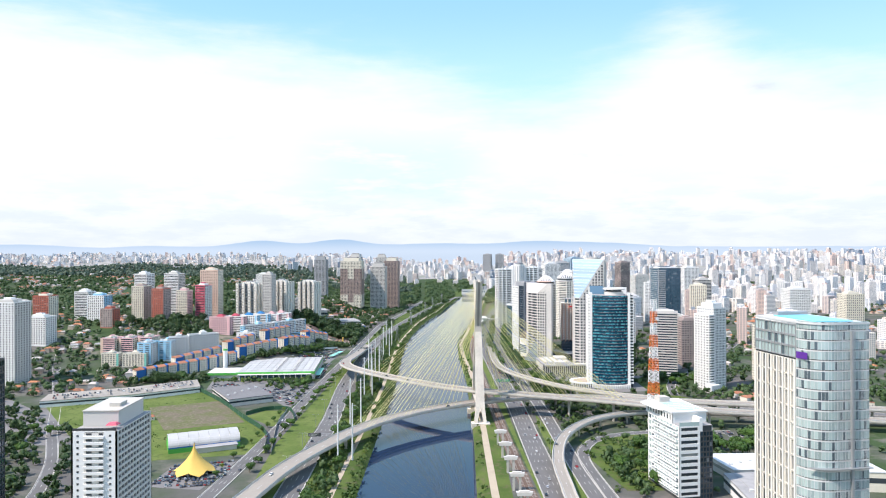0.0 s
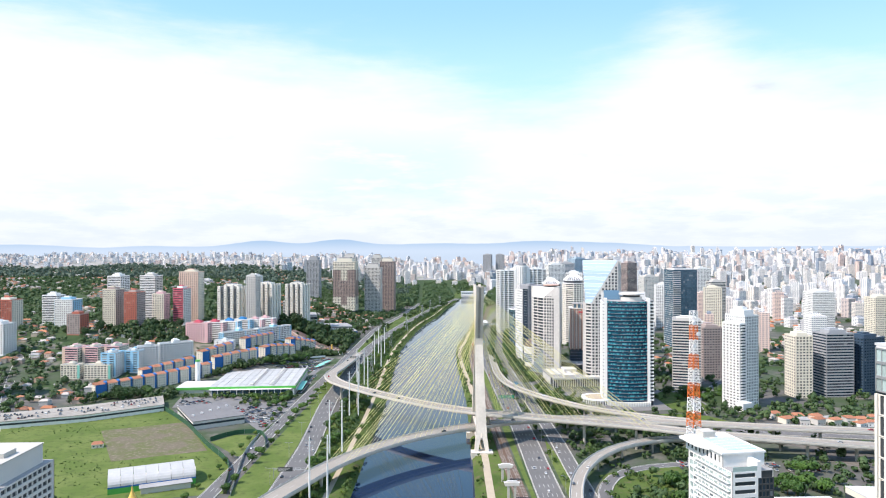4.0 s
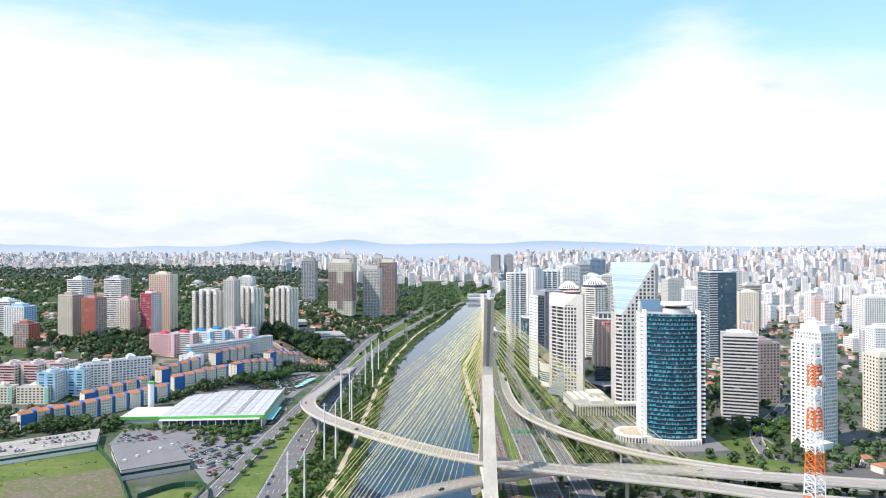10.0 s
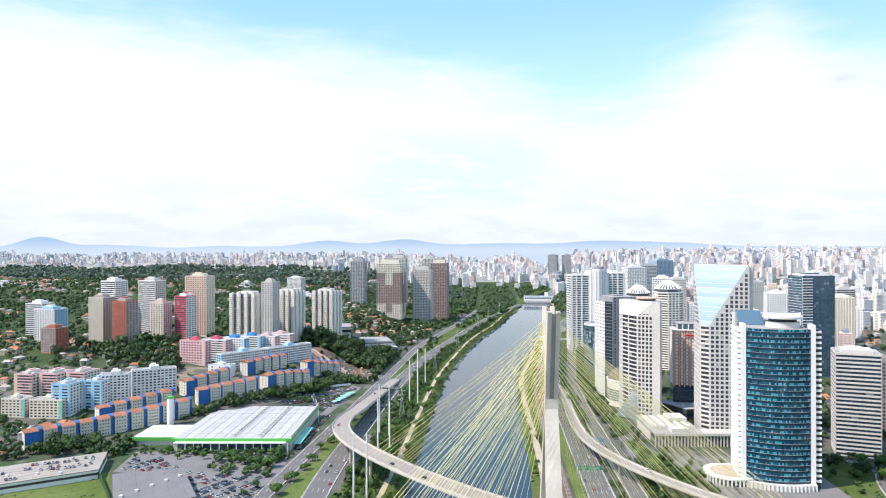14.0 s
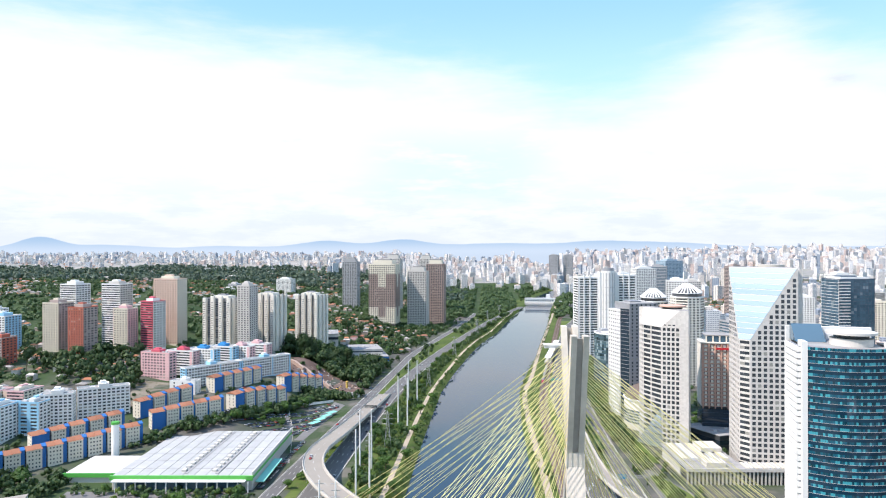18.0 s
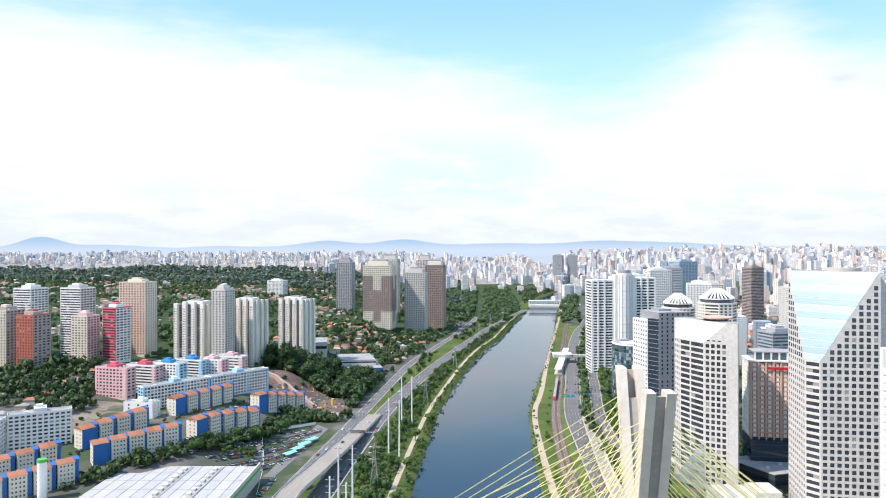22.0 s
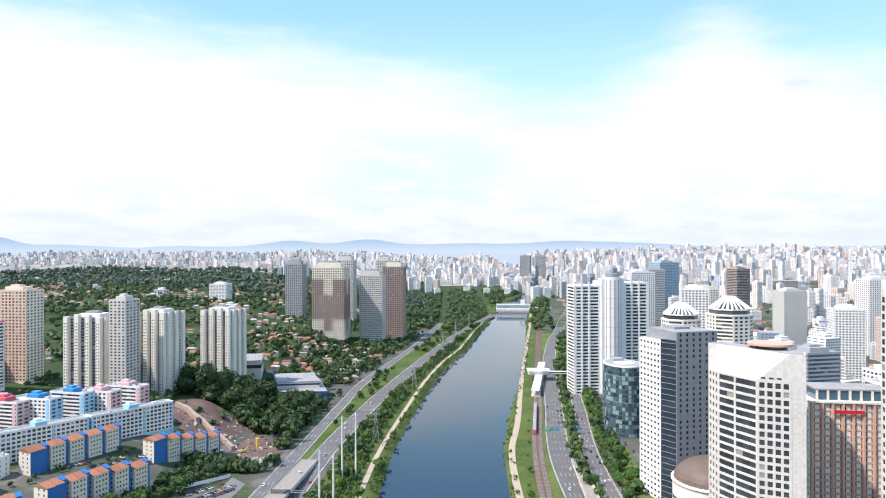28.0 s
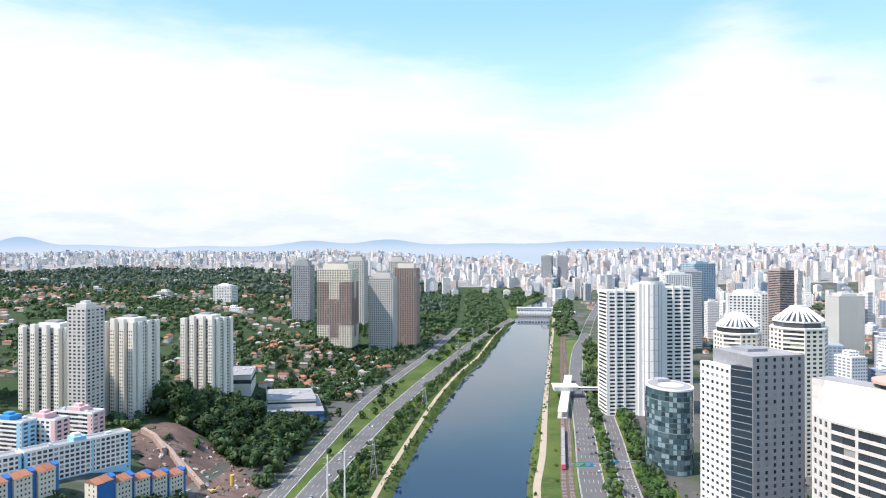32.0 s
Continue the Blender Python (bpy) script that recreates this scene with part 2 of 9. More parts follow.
ROOFW = paint("white_metal_roof", (0.58, 0.585, 0.58), 0.45, vary=0.16, coarse=0.1)
CHANNEL = paint("channel_shade_and_joints", (0.36, 0.335, 0.30), 0.9, vary=0.3, coarse=0.15)
BROWN = paint("brown_granite", (0.40, 0.325, 0.30), 0.55, vary=0.12)
DKBL = paint("dark_blue_cladding", (0.05, 0.085, 0.13), 0.3, vary=0.1)
PEACH = paint("peach_render", (0.70, 0.52, 0.42), 0.75, vary=0.12)
PINK = paint("pink_render", (0.70, 0.45, 0.46), 0.75, vary=0.14)
AZURE = paint("azure_render", (0.05, 0.28, 0.58), 0.7, vary=0.14)
SIGNRED = paint("red_sign", (0.55, 0.03, 0.04), 0.5)
PALEB = paint("pale_blue_cladding", (0.36, 0.47, 0.56), 0.35, vary=0.08)
ROSE = paint("rose_render", (0.62, 0.12, 0.17), 0.75, vary=0.15)
REDB = paint("red_brick_render", (0.42, 0.13, 0.09), 0.8, vary=0.15)
SKYB = paint("light_blue_render", (0.30, 0.56, 0.74), 0.7, vary=0.12)
BLUE = paint("strong_blue_render", (0.03, 0.145, 0.40), 0.7, vary=0.15)
TERRC = paint("warm_cream_render", (0.66, 0.615, 0.52), 0.8, vary=0.16, rand=0.10)
TEAL = paint("teal_render", (0.22, 0.55, 0.46), 0.7, vary=0.15)
REDH = paint("terracotta_panel", (0.60, 0.38, 0.30), 0.7, vary=0.12)
TILE = paint("orange_roof_tile", (0.33, 0.145, 0.085), 0.85, vary=0.35, fine=1.5, rand=0.3)
GREEN = paint("bright_green_metal", (0.10, 0.42, 0.08), 0.5, vary=0.1)
YELLOW = paint("yellow_stay_sheath", (0.74, 0.68, 0.30), 0.45, vary=0.06)
CANVAS = paint("yellow_canvas", (0.66, 0.44, 0.11), 0.7, vary=0.15)
ORANGE = paint("orange_steel", (0.72, 0.17, 0.03), 0.5, vary=0.08)
STEEL = paint("galvanised_steel", (0.42, 0.43, 0.44), 0.45, 0.6, vary=0.1)
# near-black cores put the shade of unlit rooms behind openings into the colour
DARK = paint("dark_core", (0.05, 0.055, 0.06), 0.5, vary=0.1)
ASPH = paint("asphalt", (0.130, 0.127, 0.124), 0.9, vary=0.34, fine=0.4, coarse=0.03)
LINE = paint("road_marking", (0.50, 0.50, 0.47), 0.8, vary=0.4, fine=0.5)
PATHC = paint("dusty_path", (0.40, 0.335, 0.25), 0.95, vary=0.22, coarse=0.1)
SOIL = ground_paint("red_earth", ((0.125, 0.082, 0.068), (0.175, 0.125, 0.105), (0.07, 0.053, 0.044)), (0.05, 0.2, 1.2))
STEPE = ground_paint("terraced_earth", ((0.17, 0.15, 0.115), (0.25, 0.22, 0.175), (0.07, 0.09, 0.035)))
MARKET = paint("market_roof_sheet", (0.42, 0.42, 0.41), 0.55, vary=0.22, coarse=0.12, rand=0.14)
GRAN = paint("brown_pink_granite", (0.33, 0.255, 0.23), 0.55, vary=0.12)
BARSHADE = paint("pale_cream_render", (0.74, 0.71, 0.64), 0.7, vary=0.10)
BALLAST = paint("railway_ballast", (0.135, 0.092, 0.070), 0.95, vary=0.3)
RAIL = paint("rail_steel", (0.25, 0.2, 0.17), 0.4, 0.7)
LAWN = ground_paint("lawn", ((0.088, 0.130, 0.030), (0.125, 0.160, 0.045), (0.065, 0.088, 0.028)), (0.03, 0.18, 1.2))
DRY = ground_paint("worn_pitch", ((0.145, 0.122, 0.088), (0.115, 0.122, 0.055), (0.21, 0.185, 0.14)), (0.05, 0.3, 1.6))
CITYG = ground_paint("city_ground", ((0.11, 0.105, 0.10), (0.045, 0.075, 0.03), (0.17, 0.155, 0.135)), (0.008, 0.03, 0.3))
BANK = ground_paint("bank_grass", ((0.052, 0.088, 0.020), (0.088, 0.125, 0.030), (0.11, 0.098, 0.055)))
WOODG = ground_paint("woodland_floor", ((0.030, 0.055, 0.020), (0.045, 0.075, 0.028), (0.085, 0.085, 0.055)), (0.006, 0.03, 0.2))
FARG = ground_paint("crowded_roofs_and_yards", ((0.34, 0.32, 0.30), (0.26, 0.26, 0.25), (0.14, 0.17, 0.12)), (0.004, 0.02, 0.1))
WATER = water_paint()
LEAF = leaf_paint("leaves", (0.022, 0.062, 0.012), (0.075, 0.155, 0.022))
LEAFB = leaf_paint("leaves_bright", (0.05, 0.105, 0.014), (0.14, 0.205, 0.03))
LEAFD = leaf_paint("leaves_dark", (0.014, 0.038, 0.012), (0.045, 0.09, 0.022))
LEAFS = leaf_paint("wood_leaves", (0.030, 0.068, 0.026), (0.085, 0.140, 0.045), False)
# paler and bluer than the near leaves: distance haze put into the colour
LEAFF = leaf_paint("hazed_leaves", (0.050, 0.085, 0.060), (0.100, 0.145, 0.100), False)
LEAFW = leaf_paint("slope_leaves", (0.016, 0.042, 0.014), (0.062, 0.108, 0.030), False)
LEAFG = leaf_paint("bank_leaves", (0.026, 0.064, 0.013), (0.082, 0.140, 0.026), False)
BARK = paint("bark", (0.16, 0.12, 0.085), 0.9, vary=0.3)
PANE = glass_paint("office_pane", (0.045, 0.055, 0.065), blind=0.06, blindcol=(0.3, 0.3, 0.28))
PANEB = glass_paint("bluish_pane", (0.07, 0.13, 0.18), rough=0.05, rand=0.4, blind=0.05, blindcol=(0.20, 0.26, 0.30))
TEALG = glass_paint("teal_curtain_pane", (0.008, 0.085, 0.135), rough=0.04, rand=1.1, blind=0.34, blindcol=(0.05, 0.34, 0.42), spec=0.9)
TEALD = glass_paint("dark_blue_spandrel", (0.010, 0.040, 0.075), rough=0.05, rand=0.3, blind=0.0, spec=0.7)
MIRROR = glass_paint("mirror_glass_facet", (0.62, 0.72, 0.79), rough=0.18, rand=0.30, metal=0.6, blind=0.0)
DKGLASS = glass_paint("dark_curtain_pane", (0.030, 0.048, 0.068), rough=0.05, rand=0.7, blind=0.02, blindcol=(0.2, 0.22, 0.24))
GRGLASS = glass_paint("greenish_curtain_pane", (0.40, 0.50, 0.49), rough=0.07, rand=0.5, blind=0.13, blindcol=(0.10, 0.14, 0.16), metal=0.2)
OVALG = glass_paint("sea_green_pane", (0.06, 0.10, 0.115), rough=0.04, rand=1.2, blind=0.24, blindcol=(0.26, 0.34, 0.36), spec=0.9)
FINPANE = glass_paint("pale_grey_pane", (0.30, 0.32, 0.32), rough=0.1, rand=0.5, blind=0.2, blindcol=(0.12, 0.13, 0.14))
ROOM = glass_paint("flat_window", (0.065, 0.070, 0.078), rough=0.12, rand=0.8, blind=0.12, blindcol=(0.36, 0.34, 0.31))

# ---- mesh helpers ----
class Mesh:
    """Collects boxes, prisms and ribbons into one mesh."""

    def __init__(self):
        self.v, self.f = [], []

    def add(self, verts, faces):
        k = len(self.v)
        self.v += [tuple(p) for p in verts]
        self.f += [tuple(i + k for i in f) for f in faces]
        return self

    def box(self, x0, x1, y0, y1, z0, z1):
        return self.prism([(x0, y0), (x1, y0), (x1, y1), (x0, y1)], z0, z1)

    def prism(self, poly, z0, z1, top=None):
        """A prism on a counter-clockwise outline; top: another outline for the upper end."""
        n = len(poly)
        top = top or poly
        vs = [(x, y, z0) for x, y in poly] + [(x, y, z1) for x, y in top]
        fs = [(i, (i + 1) % n, n + (i + 1) % n, n + i) for i in range(n)]
        return self.add(vs, fs + [tuple(range(n - 1, -1, -1)), tuple(range(n, 2 * n))])

    def slab(self, o, ang, u0, u1, v0, v1, z0, z1):
        """A box in a facade's own axes: u along it, v outward, from the point o."""
        c, s = math.cos(ang), math.sin(ang)
        q = [(o[0] + u * c + v * s, o[1] + u * s - v * c) for u, v in ((u0, v0), (u0, v1), (u1, v1), (u1, v0))]
        return self.prism([q[0], q[1], q[2], q[3]], z0, z1)

    def tube(self, a, b, r, n=6, r2=None):
        a, b = Vector(a), Vector(b)
        q = (b - a).to_track_quat("Z", "Y")
        r2 = r if r2 is None else r2
        ring = [(math.cos(2 * math.pi * i / n), math.sin(2 * math.pi * i / n)) for i in range(n)]
        vs = [a + q @ Vector((x * r, y * r, 0)) for x, y in ring] + [b + q @ Vector((x * r2, y * r2, 0)) for x, y in ring]
        fs = [(i, (i + 1) % n, n + (i + 1) % n, n + i) for i in range(n)]
        return self.add(vs, fs + [tuple(range(n - 1, -1, -1)), tuple(range(n, 2 * n))])

    def ribbon(self, pts, w0, w1, z0, z1):
        """A strip along pts (x, y, z), from w0 to w1 across (right is positive), from z0 to z1 above it."""
        vs = []
        for i, p in enumerate(pts):
            d = Vector(pts[min(i + 1, len(pts) - 1)]) - Vector(pts[max(i - 1, 0)])
            n = Vector((d.y, -d.x, 0)).normalized()
            for w, z in ((w0, z1), (w1, z1), (w1, z0), (w0, z0)):
                vs.append((p[0] + n.x * w, p[1] + n.y * w, p[2] + z))
        fs = []
        for i in range(len(pts) - 1):
            a, b = 4 * i, 4 * i + 4
            for k in range(4):
                fs.append((a + k, a + (k + 1) % 4, b + (k + 1) % 4, b + k))
        fs = [f[::-1] for f in fs]
        e = len(vs) - 4
        return self.add(vs, fs + [(0, 1, 2, 3), (e + 3, e + 2, e + 1, e)])

    def data(self, name, mat):
        me = bpy.data.meshes.new(name)
        me.from_pydata(self.v, [], self.f)
        me.materials.append(mat)
        return me


def link(name, me, parent=None, m=None, label=""):
    ob = new(name, me)
    if parent is not None:
        ob.parent = parent
    if m is not None:
        ob.matrix_basis = m
    return tagged(ob, label=label)


def part(name, mesh, mat, parent, label="", m=None):
    """Links a Mesh as one object under a thing or a part."""
    return link(name, mesh.data(name, mat), parent, m, label)


def thing(name, label, category, m=None, group="", kind=""):
    """An Empty at a thing's base, to which its parts belong."""
    ob = new(name)
    ob.empty_display_size = 0.5
    if m is not None:
        ob.matrix_basis = m
    return tagged(ob, label, category, group, kind)


def setting(name, mesh, mat, label, category):
    return tagged(link(name, mesh.data(name, mat)), label, category, kind="structure")


def smooth(t):
    t = min(max(t, 0.0), 1.0)
    return t * t * (3 - 2 * t)


def interp(y, table):
    return float(np.interp(y, [q[0] for q in table], [q[1] for q in table]))


def curve(pts, step=8.0):
    """A smooth line through the points (x, y, z)."""
    out = []
    p = [Vector(q) for q in pts]
    for i in range(len(p) - 1):
        a, b, c, d = p[max(i - 1, 0)], p[i], p[i + 1], p[min(i + 2, len(p) - 1)]
        n = max(1, int((c - b).length / step))
        for k in range(n):
            t = k / n
            out.append(0.5 * (2 * b + (c - a) * t + (2 * a - 5 * b + 4 * c - d) * t * t + (3 * b - a - 3 * c + d) * t ** 3))
    return [tuple(q) for q in out + [p[-1]]]


# ---- the lie of the land ----
RIVER_L = [(-2000, -135), (-900, -125), (-200, -103), (0, -97), (200, -91), (400, -91), (600, -88), (730, -78), (900, -60),
           (1050, -40), (1200, -10), (1400, 15), (1600, 45), (1880, 88), (2300, 150), (3000, 330)]
RIVER_R = [(-2000, -50), (-900, -40), (-200, -19), (-40, -10), (218, 0), (450, 1), (600, 6), (700, 18), (920, 52), (1280, 98),
           (1600, 135), (1880, 168), (2300, 230), (3000, 410)]
WATER_Z = -4.0


def hills(x, y):
    h = 24 * smooth((-212 - x) / 80) * smooth((y - 225) / 250)
    h += 20 * smooth((-350 - x) / 150) * smooth((y - 380) / 200)
    h += 30 * smooth((-420 - x) / 600) * smooth((y - 560) / 900) * (0.75 + 0.5 * noise.noise((x / 420, y / 420, 0)))
    h -= 12 * smooth((y - 1250) / 500) * smooth((x + 700) / 500) * smooth((-212 - x) / 110)
    h += 12 * smooth((x - 700) / 900) * smooth((y - 500) / 800)
    far = smooth((y - 2200) / 2600)
    h += far * (56 + 50 * smooth((x + 300) / 1400) + 14 * noise.noise((x / 900, y / 900, 5)))
    return h


def ground_z(x, y):
    l, r = interp(y, RIVER_L), interp(y, RIVER_R)
    d = min(max(l - x, x - r, 0.0), 60.0) / 60.0 if not l < x < r else -1
    return hills(x, y) * smooth((max(l - x, x - r) - 40) / 80) if d >= 0 else -5.0


def build_ground():
    ys = list(np.arange(-1000, 2400, 25)) + list(np.arange(2400, 5250, 95))
    left = [3.0, 9.0, 25.0, 45.0, 80, 110, 130, 150, 170, 195, 225, 260, 300, 350, 410, 480, 560, 660, 780, 920, 1100, 1350, 1700, 2100, 2600, 3200, 4000]
    vs, fs = [], []
    for y in ys:
        l, r = interp(y, RIVER_L), interp(y, RIVER_R)
        row = [l - o for o in reversed(left)] + [l, l + 6, r - 6, r] + [r + o for o in left]
        for i, x in enumerate(row):
            k = i - len(left)
            if k in (1, 2):
                z = -7.0
            elif k in (0, 3):
                z = WATER_Z - 0.3
            else:
                out = (l - x) if k < 0 else (x - r)
                z = -1.5 if out < 4 else (0.0 if out < 40 else hills(x, y) * smooth((out - 40) / 80))
            vs.append((x, float(y), z))
    w = len(left) * 2 + 4
    for j in range(len(ys) - 1):
        for i in range(w - 1):
            fs.append((j * w + i, j * w + i + 1, (j + 1) * w + i + 1, (j + 1) * w + i))
    g = Mesh().add(vs, fs)
    ob = setting("ground", g, CITYG, "city ground with streets, bare earth and scattered grass", "ground")
    for mt in (BANK, WOODG, FARG):
        ob.data.materials.append(mt)
    for p in ob.data.polygons:
        p.use_smooth = True
        c = p.center
        l, r = interp(c.y, RIVER_L), interp(c.y, RIVER_R)
        if l - 62 < c.x < r + 30:
            p.material_index = 1
        elif c.y > 2950:
            p.material_index = 3
        elif (c.x < l - 120 and c.y > 640) or (l - 160 < c.x < l and c.y > 1500) or (c.x < -560 and c.y > 480):
            p.material_index = 2
    w = Mesh()
    pts = list(np.arange(-1000, 2700, 40))
    vs = []
    for y in pts:
        vs += [(interp(y, RIVER_L) - 2, float(y), WATER_Z), (interp(y, RIVER_R) + 2, float(y), WATER_Z)]
    w.add(vs, [(2 * i, 2 * i + 1, 2 * i + 3, 2 * i + 2) for i in range(len(pts) - 1)])
    setting("water", w, WATER, "calm dark river water reflecting the sky", "river")


build_ground()


# ---- roads on the ground ----
def road(name, label, pts, width, lanes, mat=None, edges=True, z=0.12):
    line = curve([(x, y, ground_z(x, y)) for x, y in pts], 14)
    g = Mesh().ribbon(line, -width / 2, width / 2, -0.3, z)
    ob = setting(name, g, mat or ASPH, label, "road")
    if lanes:
        d = Mesh()
        for k in range(1, lanes):
            w = -width / 2 + 0.8 + (width - 1.6) * k / lanes
            fine = curve(line, 5)
            for i in range(0, len(fine) - 1, 3):
                d.ribbon([fine[i], fine[i + 1]], w - 0.12, w + 0.12, z, z + 0.02)
        tagged(part("lane_dashes", d, LINE, ob, "broken white lane lines"), kind="stuff")
    if edges:
        for w in (-width / 2 + 0.5, width / 2 - 0.5):
            part("edge_line", Mesh().ribbon(line, w - 0.12, w + 0.12, z, z + 0.02), LINE, ob)
        for w in (-width / 2 - 0.2, width / 2 + 0.2):
            part("kerb", Mesh().ribbon(line, w - 0.2, w + 0.2, -0.3, z + 0.35), CONC, ob)
    return line


ROAD_R = road("road_east_express", "grey asphalt expressway with white lane lines", [(22, -900), (30, -450), (36, -200), (40, -60), (44, 76), (46, 300), (48, 450), (52, 585), (73, 760), (107, 1034), (150, 1290), (180, 1420), (260, 1800), (420, 2500)], 18, 5)
ROAD_R2 = road("road_east_local", "grey asphalt side road along the expressway", [(60, -900), (62, -450), (63, -200), (66, -60), (70, 76), (69, 300), (71, 450), (78, 585), (95, 720), (114, 871), (150, 1080), (200, 1330), (290, 1800)], 12, 3)
ROAD_L = road("road_west_express", "grey asphalt expressway on the far bank", [(-150, -900), (-150, -300), (-149, -100), (-148, 25), (-154, 184), (-153, 310), (-150, 450), (-143, 600), (-126, 760), (-111, 870), (-84, 1045), (-50, 1240), (-24, 1385), (20, 1580), (70, 1800)], 17, 4)
ROAD_L2 = road("road_west_local", "grey asphalt service road beside the expressway", [(-235, -900), (-222, -400), (-205, -200), (-197, -86), (-191, 54), (-185, 205), (-179, 330), (-173, 453), (-166, 590), (-158, 760), (-150, 889), (-126, 1052), (-96, 1262), (-60, 1591)], 11, 3)
road("street_west", "narrow asphalt street between trees", [(-300, -420), (-313, -240), (-345, -130), (-407, -8), (-480, 140), (-564, 298), (-620, 420)], 9, 2, None, True, 0.15)
road("street_hill", "asphalt access street below the apartment rows", [(-195, 300), (-218, 392), (-242, 480), (-205, 560), (-172, 600)], 8, 0)
road("road_underpass", "dark asphalt slip road curving under the viaduct", [(74, -330), (73, -200), (74, -120), (84, -82), (106, -54), (150, -38), (230, -40)], 9, 2, None, True, 0.17)
road("avenue_east", "wide asphalt avenue between office towers", [(120, 108), (200, 75), (300, 45), (420, 20), (700, -30)], 14, 3)
road("street_east", "asphalt cross street", [(235, 120), (262, 200), (330, 290), (420, 420), (560, 640)], 10, 2)
road("bike_path_west", "pale concrete path along the west bank", [(-132, -600), (-120, -200), (-112, 0), (-106, 200), (-104, 400), (-102, 500), (-99, 590), (-88, 730), (-72, 900), (-51, 1050), (-22, 1200), (4, 1400), (34, 1600)], 4.0, 0, PATHC, False, 0.1)
road("bike_path_east", "dusty earth path along the east bank", [(-20, -600), (-6, -200), (2, 0), (9, 200), (8, 450), (12, 583), (27, 688), (53, 904), (98, 1250), (143, 1596), (175, 1850)], 5.5, 0, PATHC, False, 0.1)


def railway():
    line = curve([(5, -900, 0), (14, -450, 0), (18, -194, 0), (19, 52, 0), (22, 300, 0), (25, 450, 0), (34, 584, 0), (52, 731, 0), (74, 902, 0), (105, 1146, 0), (150, 1480, 0), (210, 1800, 0)], 12)
    ob = setting("railway", Mesh().ribbon(line, -5, 5, -0.3, 0.35), BALLAST, "two railway tracks on brown ballast", "railway")
    for w in (-3.2, -1.6, 1.6, 3.2):
        part("rail", Mesh().ribbon(line, w - 0.1, w + 0.1, 0.35, 0.55), RAIL, ob)
    s = Mesh()
    for i, p in enumerate(curve(line, 2.5)):
        if -200 < p[1] < 900:
            s.box(p[0] - 4.4, p[0] - 1.0, p[1] - 0.2, p[1] + 0.2, 0.34, 0.42)
            s.box(p[0] + 1.0, p[0] + 4.4, p[1] - 0.2, p[1] + 0.2, 0.34, 0.42)
    tagged(part("sleepers", s, CONC, ob), kind="stuff")
    return line


RAILS = railway()


def lawn(name, label, poly, mat=None, z=0.06):
    g = Mesh()
    a = sum(poly[i][0] * poly[(i + 1) % len(poly)][1] - poly[(i + 1) % len(poly)][0] * poly[i][1] for i in range(len(poly)))
    g.prism(poly if a > 0 else poly[::-1], -0.5, z)
    return setting(name, g, mat or LAWN, label, "grass")


lawn("lawn_football", "bright green rough grass field", [(-470, 95), (-435, 119), (-322, 176), (-238, 31), (-200, -30), (-186, -90), (-285, -110), (-330, -100)])
lawn("pitch_earth", "worn bare earth pitch in the grass", [(-352, 82), (-283, 112), (-232, 14), (-300, -14)], DRY, 0.10)
lawn("lawn_court", "small green five-a-side court", [(-237, 40), (-222, 62), (-199, 62), (-186, 22), (-202, -4)], None, 0.09)
lawn("lawn_verge_rail", "green grass verge beside the railway", [(25.5, -330), (29, -50), (33, 76), (35.5, 300), (37.5, 470), (41, 585), (62, 760), (58, 760), (36, 590), (31, 470), (29, 300), (26, 52), (25, -194)])
lawn("lawn_median_west", "grass strip between the western carriageways", [(-178, -200), (-185, -60), (-180, 60), (-172, 240), (-165, 240), (-163, 180), (-158, 25), (-159, -200)])
lawn("lawn_slip", "grass between the slip roads", [(48, -290), (51, -100), (54, -10), (60, 40), (62, -60), (58, -190), (56, -300)])
lawn("lawn_tower", "grass in front of the blue glass tower", [(120, 108), (160, 128), (235, 128), (255, 90), (200, 92)])


def patch(name, label, area, mat, inside, lift, step=6.0):
    """A piece of ground of its own that follows the slope, with low mounds."""
    xs, ys = np.arange(area[0], area[1], step), np.arange(area[2], area[3], step)
    g = Mesh()
    vs = [(float(x), float(y), ground_z(x, y) + lift(x, y)) for y in ys for x in xs]
    n = len(xs)
    fs = [(j * n + i, j * n + i + 1, (j + 1) * n + i + 1, (j + 1) * n + i) for j in range(len(ys) - 1) for i in range(n - 1) if inside(xs[i] + step / 2, ys[j] + step / 2)]
    ob = setting(name, g.add(vs, fs), mat, label, "ground")
    for p in ob.data.polygons:
        p.use_smooth = True
    return ob


def in_site(x, y):
    return (x + 240) ** 2 / 62 ** 2 + ((y - 610) + 0.75 * (x + 240)) ** 2 / 46 ** 2 < 1 and x < -168


patch("site_earth", "cleared red earth building site with mounds", (-306, -164, 520, 720), SOIL, in_site,
      lambda x, y: 0.5 + 3.0 * max(0, noise.noise((x / 22, y / 22, 3))) + 5.0 * math.exp(-((x + 275) ** 2 + (y - 655) ** 2) / 320))
patch("hill_earth", "bare terraced earth with steps between the blocks", (-440, -345, 395, 500), STEPE, lambda x, y: 398 < y < 490 and x > -440, lambda x, y: 0.3 + 1.5 * round(noise.noise((x / 30, y / 12, 3)) * 2) / 2)
PARK = paint("car_park_asphalt", (0.17, 0.165, 0.16), 0.9, vary=0.3, fine=0.3, coarse=0.05)
lawn("car_park_market", "asphalt car park beside the market", [(-197, 366), (-192, 440), (-188, 505), (-202, 520), (-238, 462), (-300, 385), (-300, 366)], PARK, 0.10)
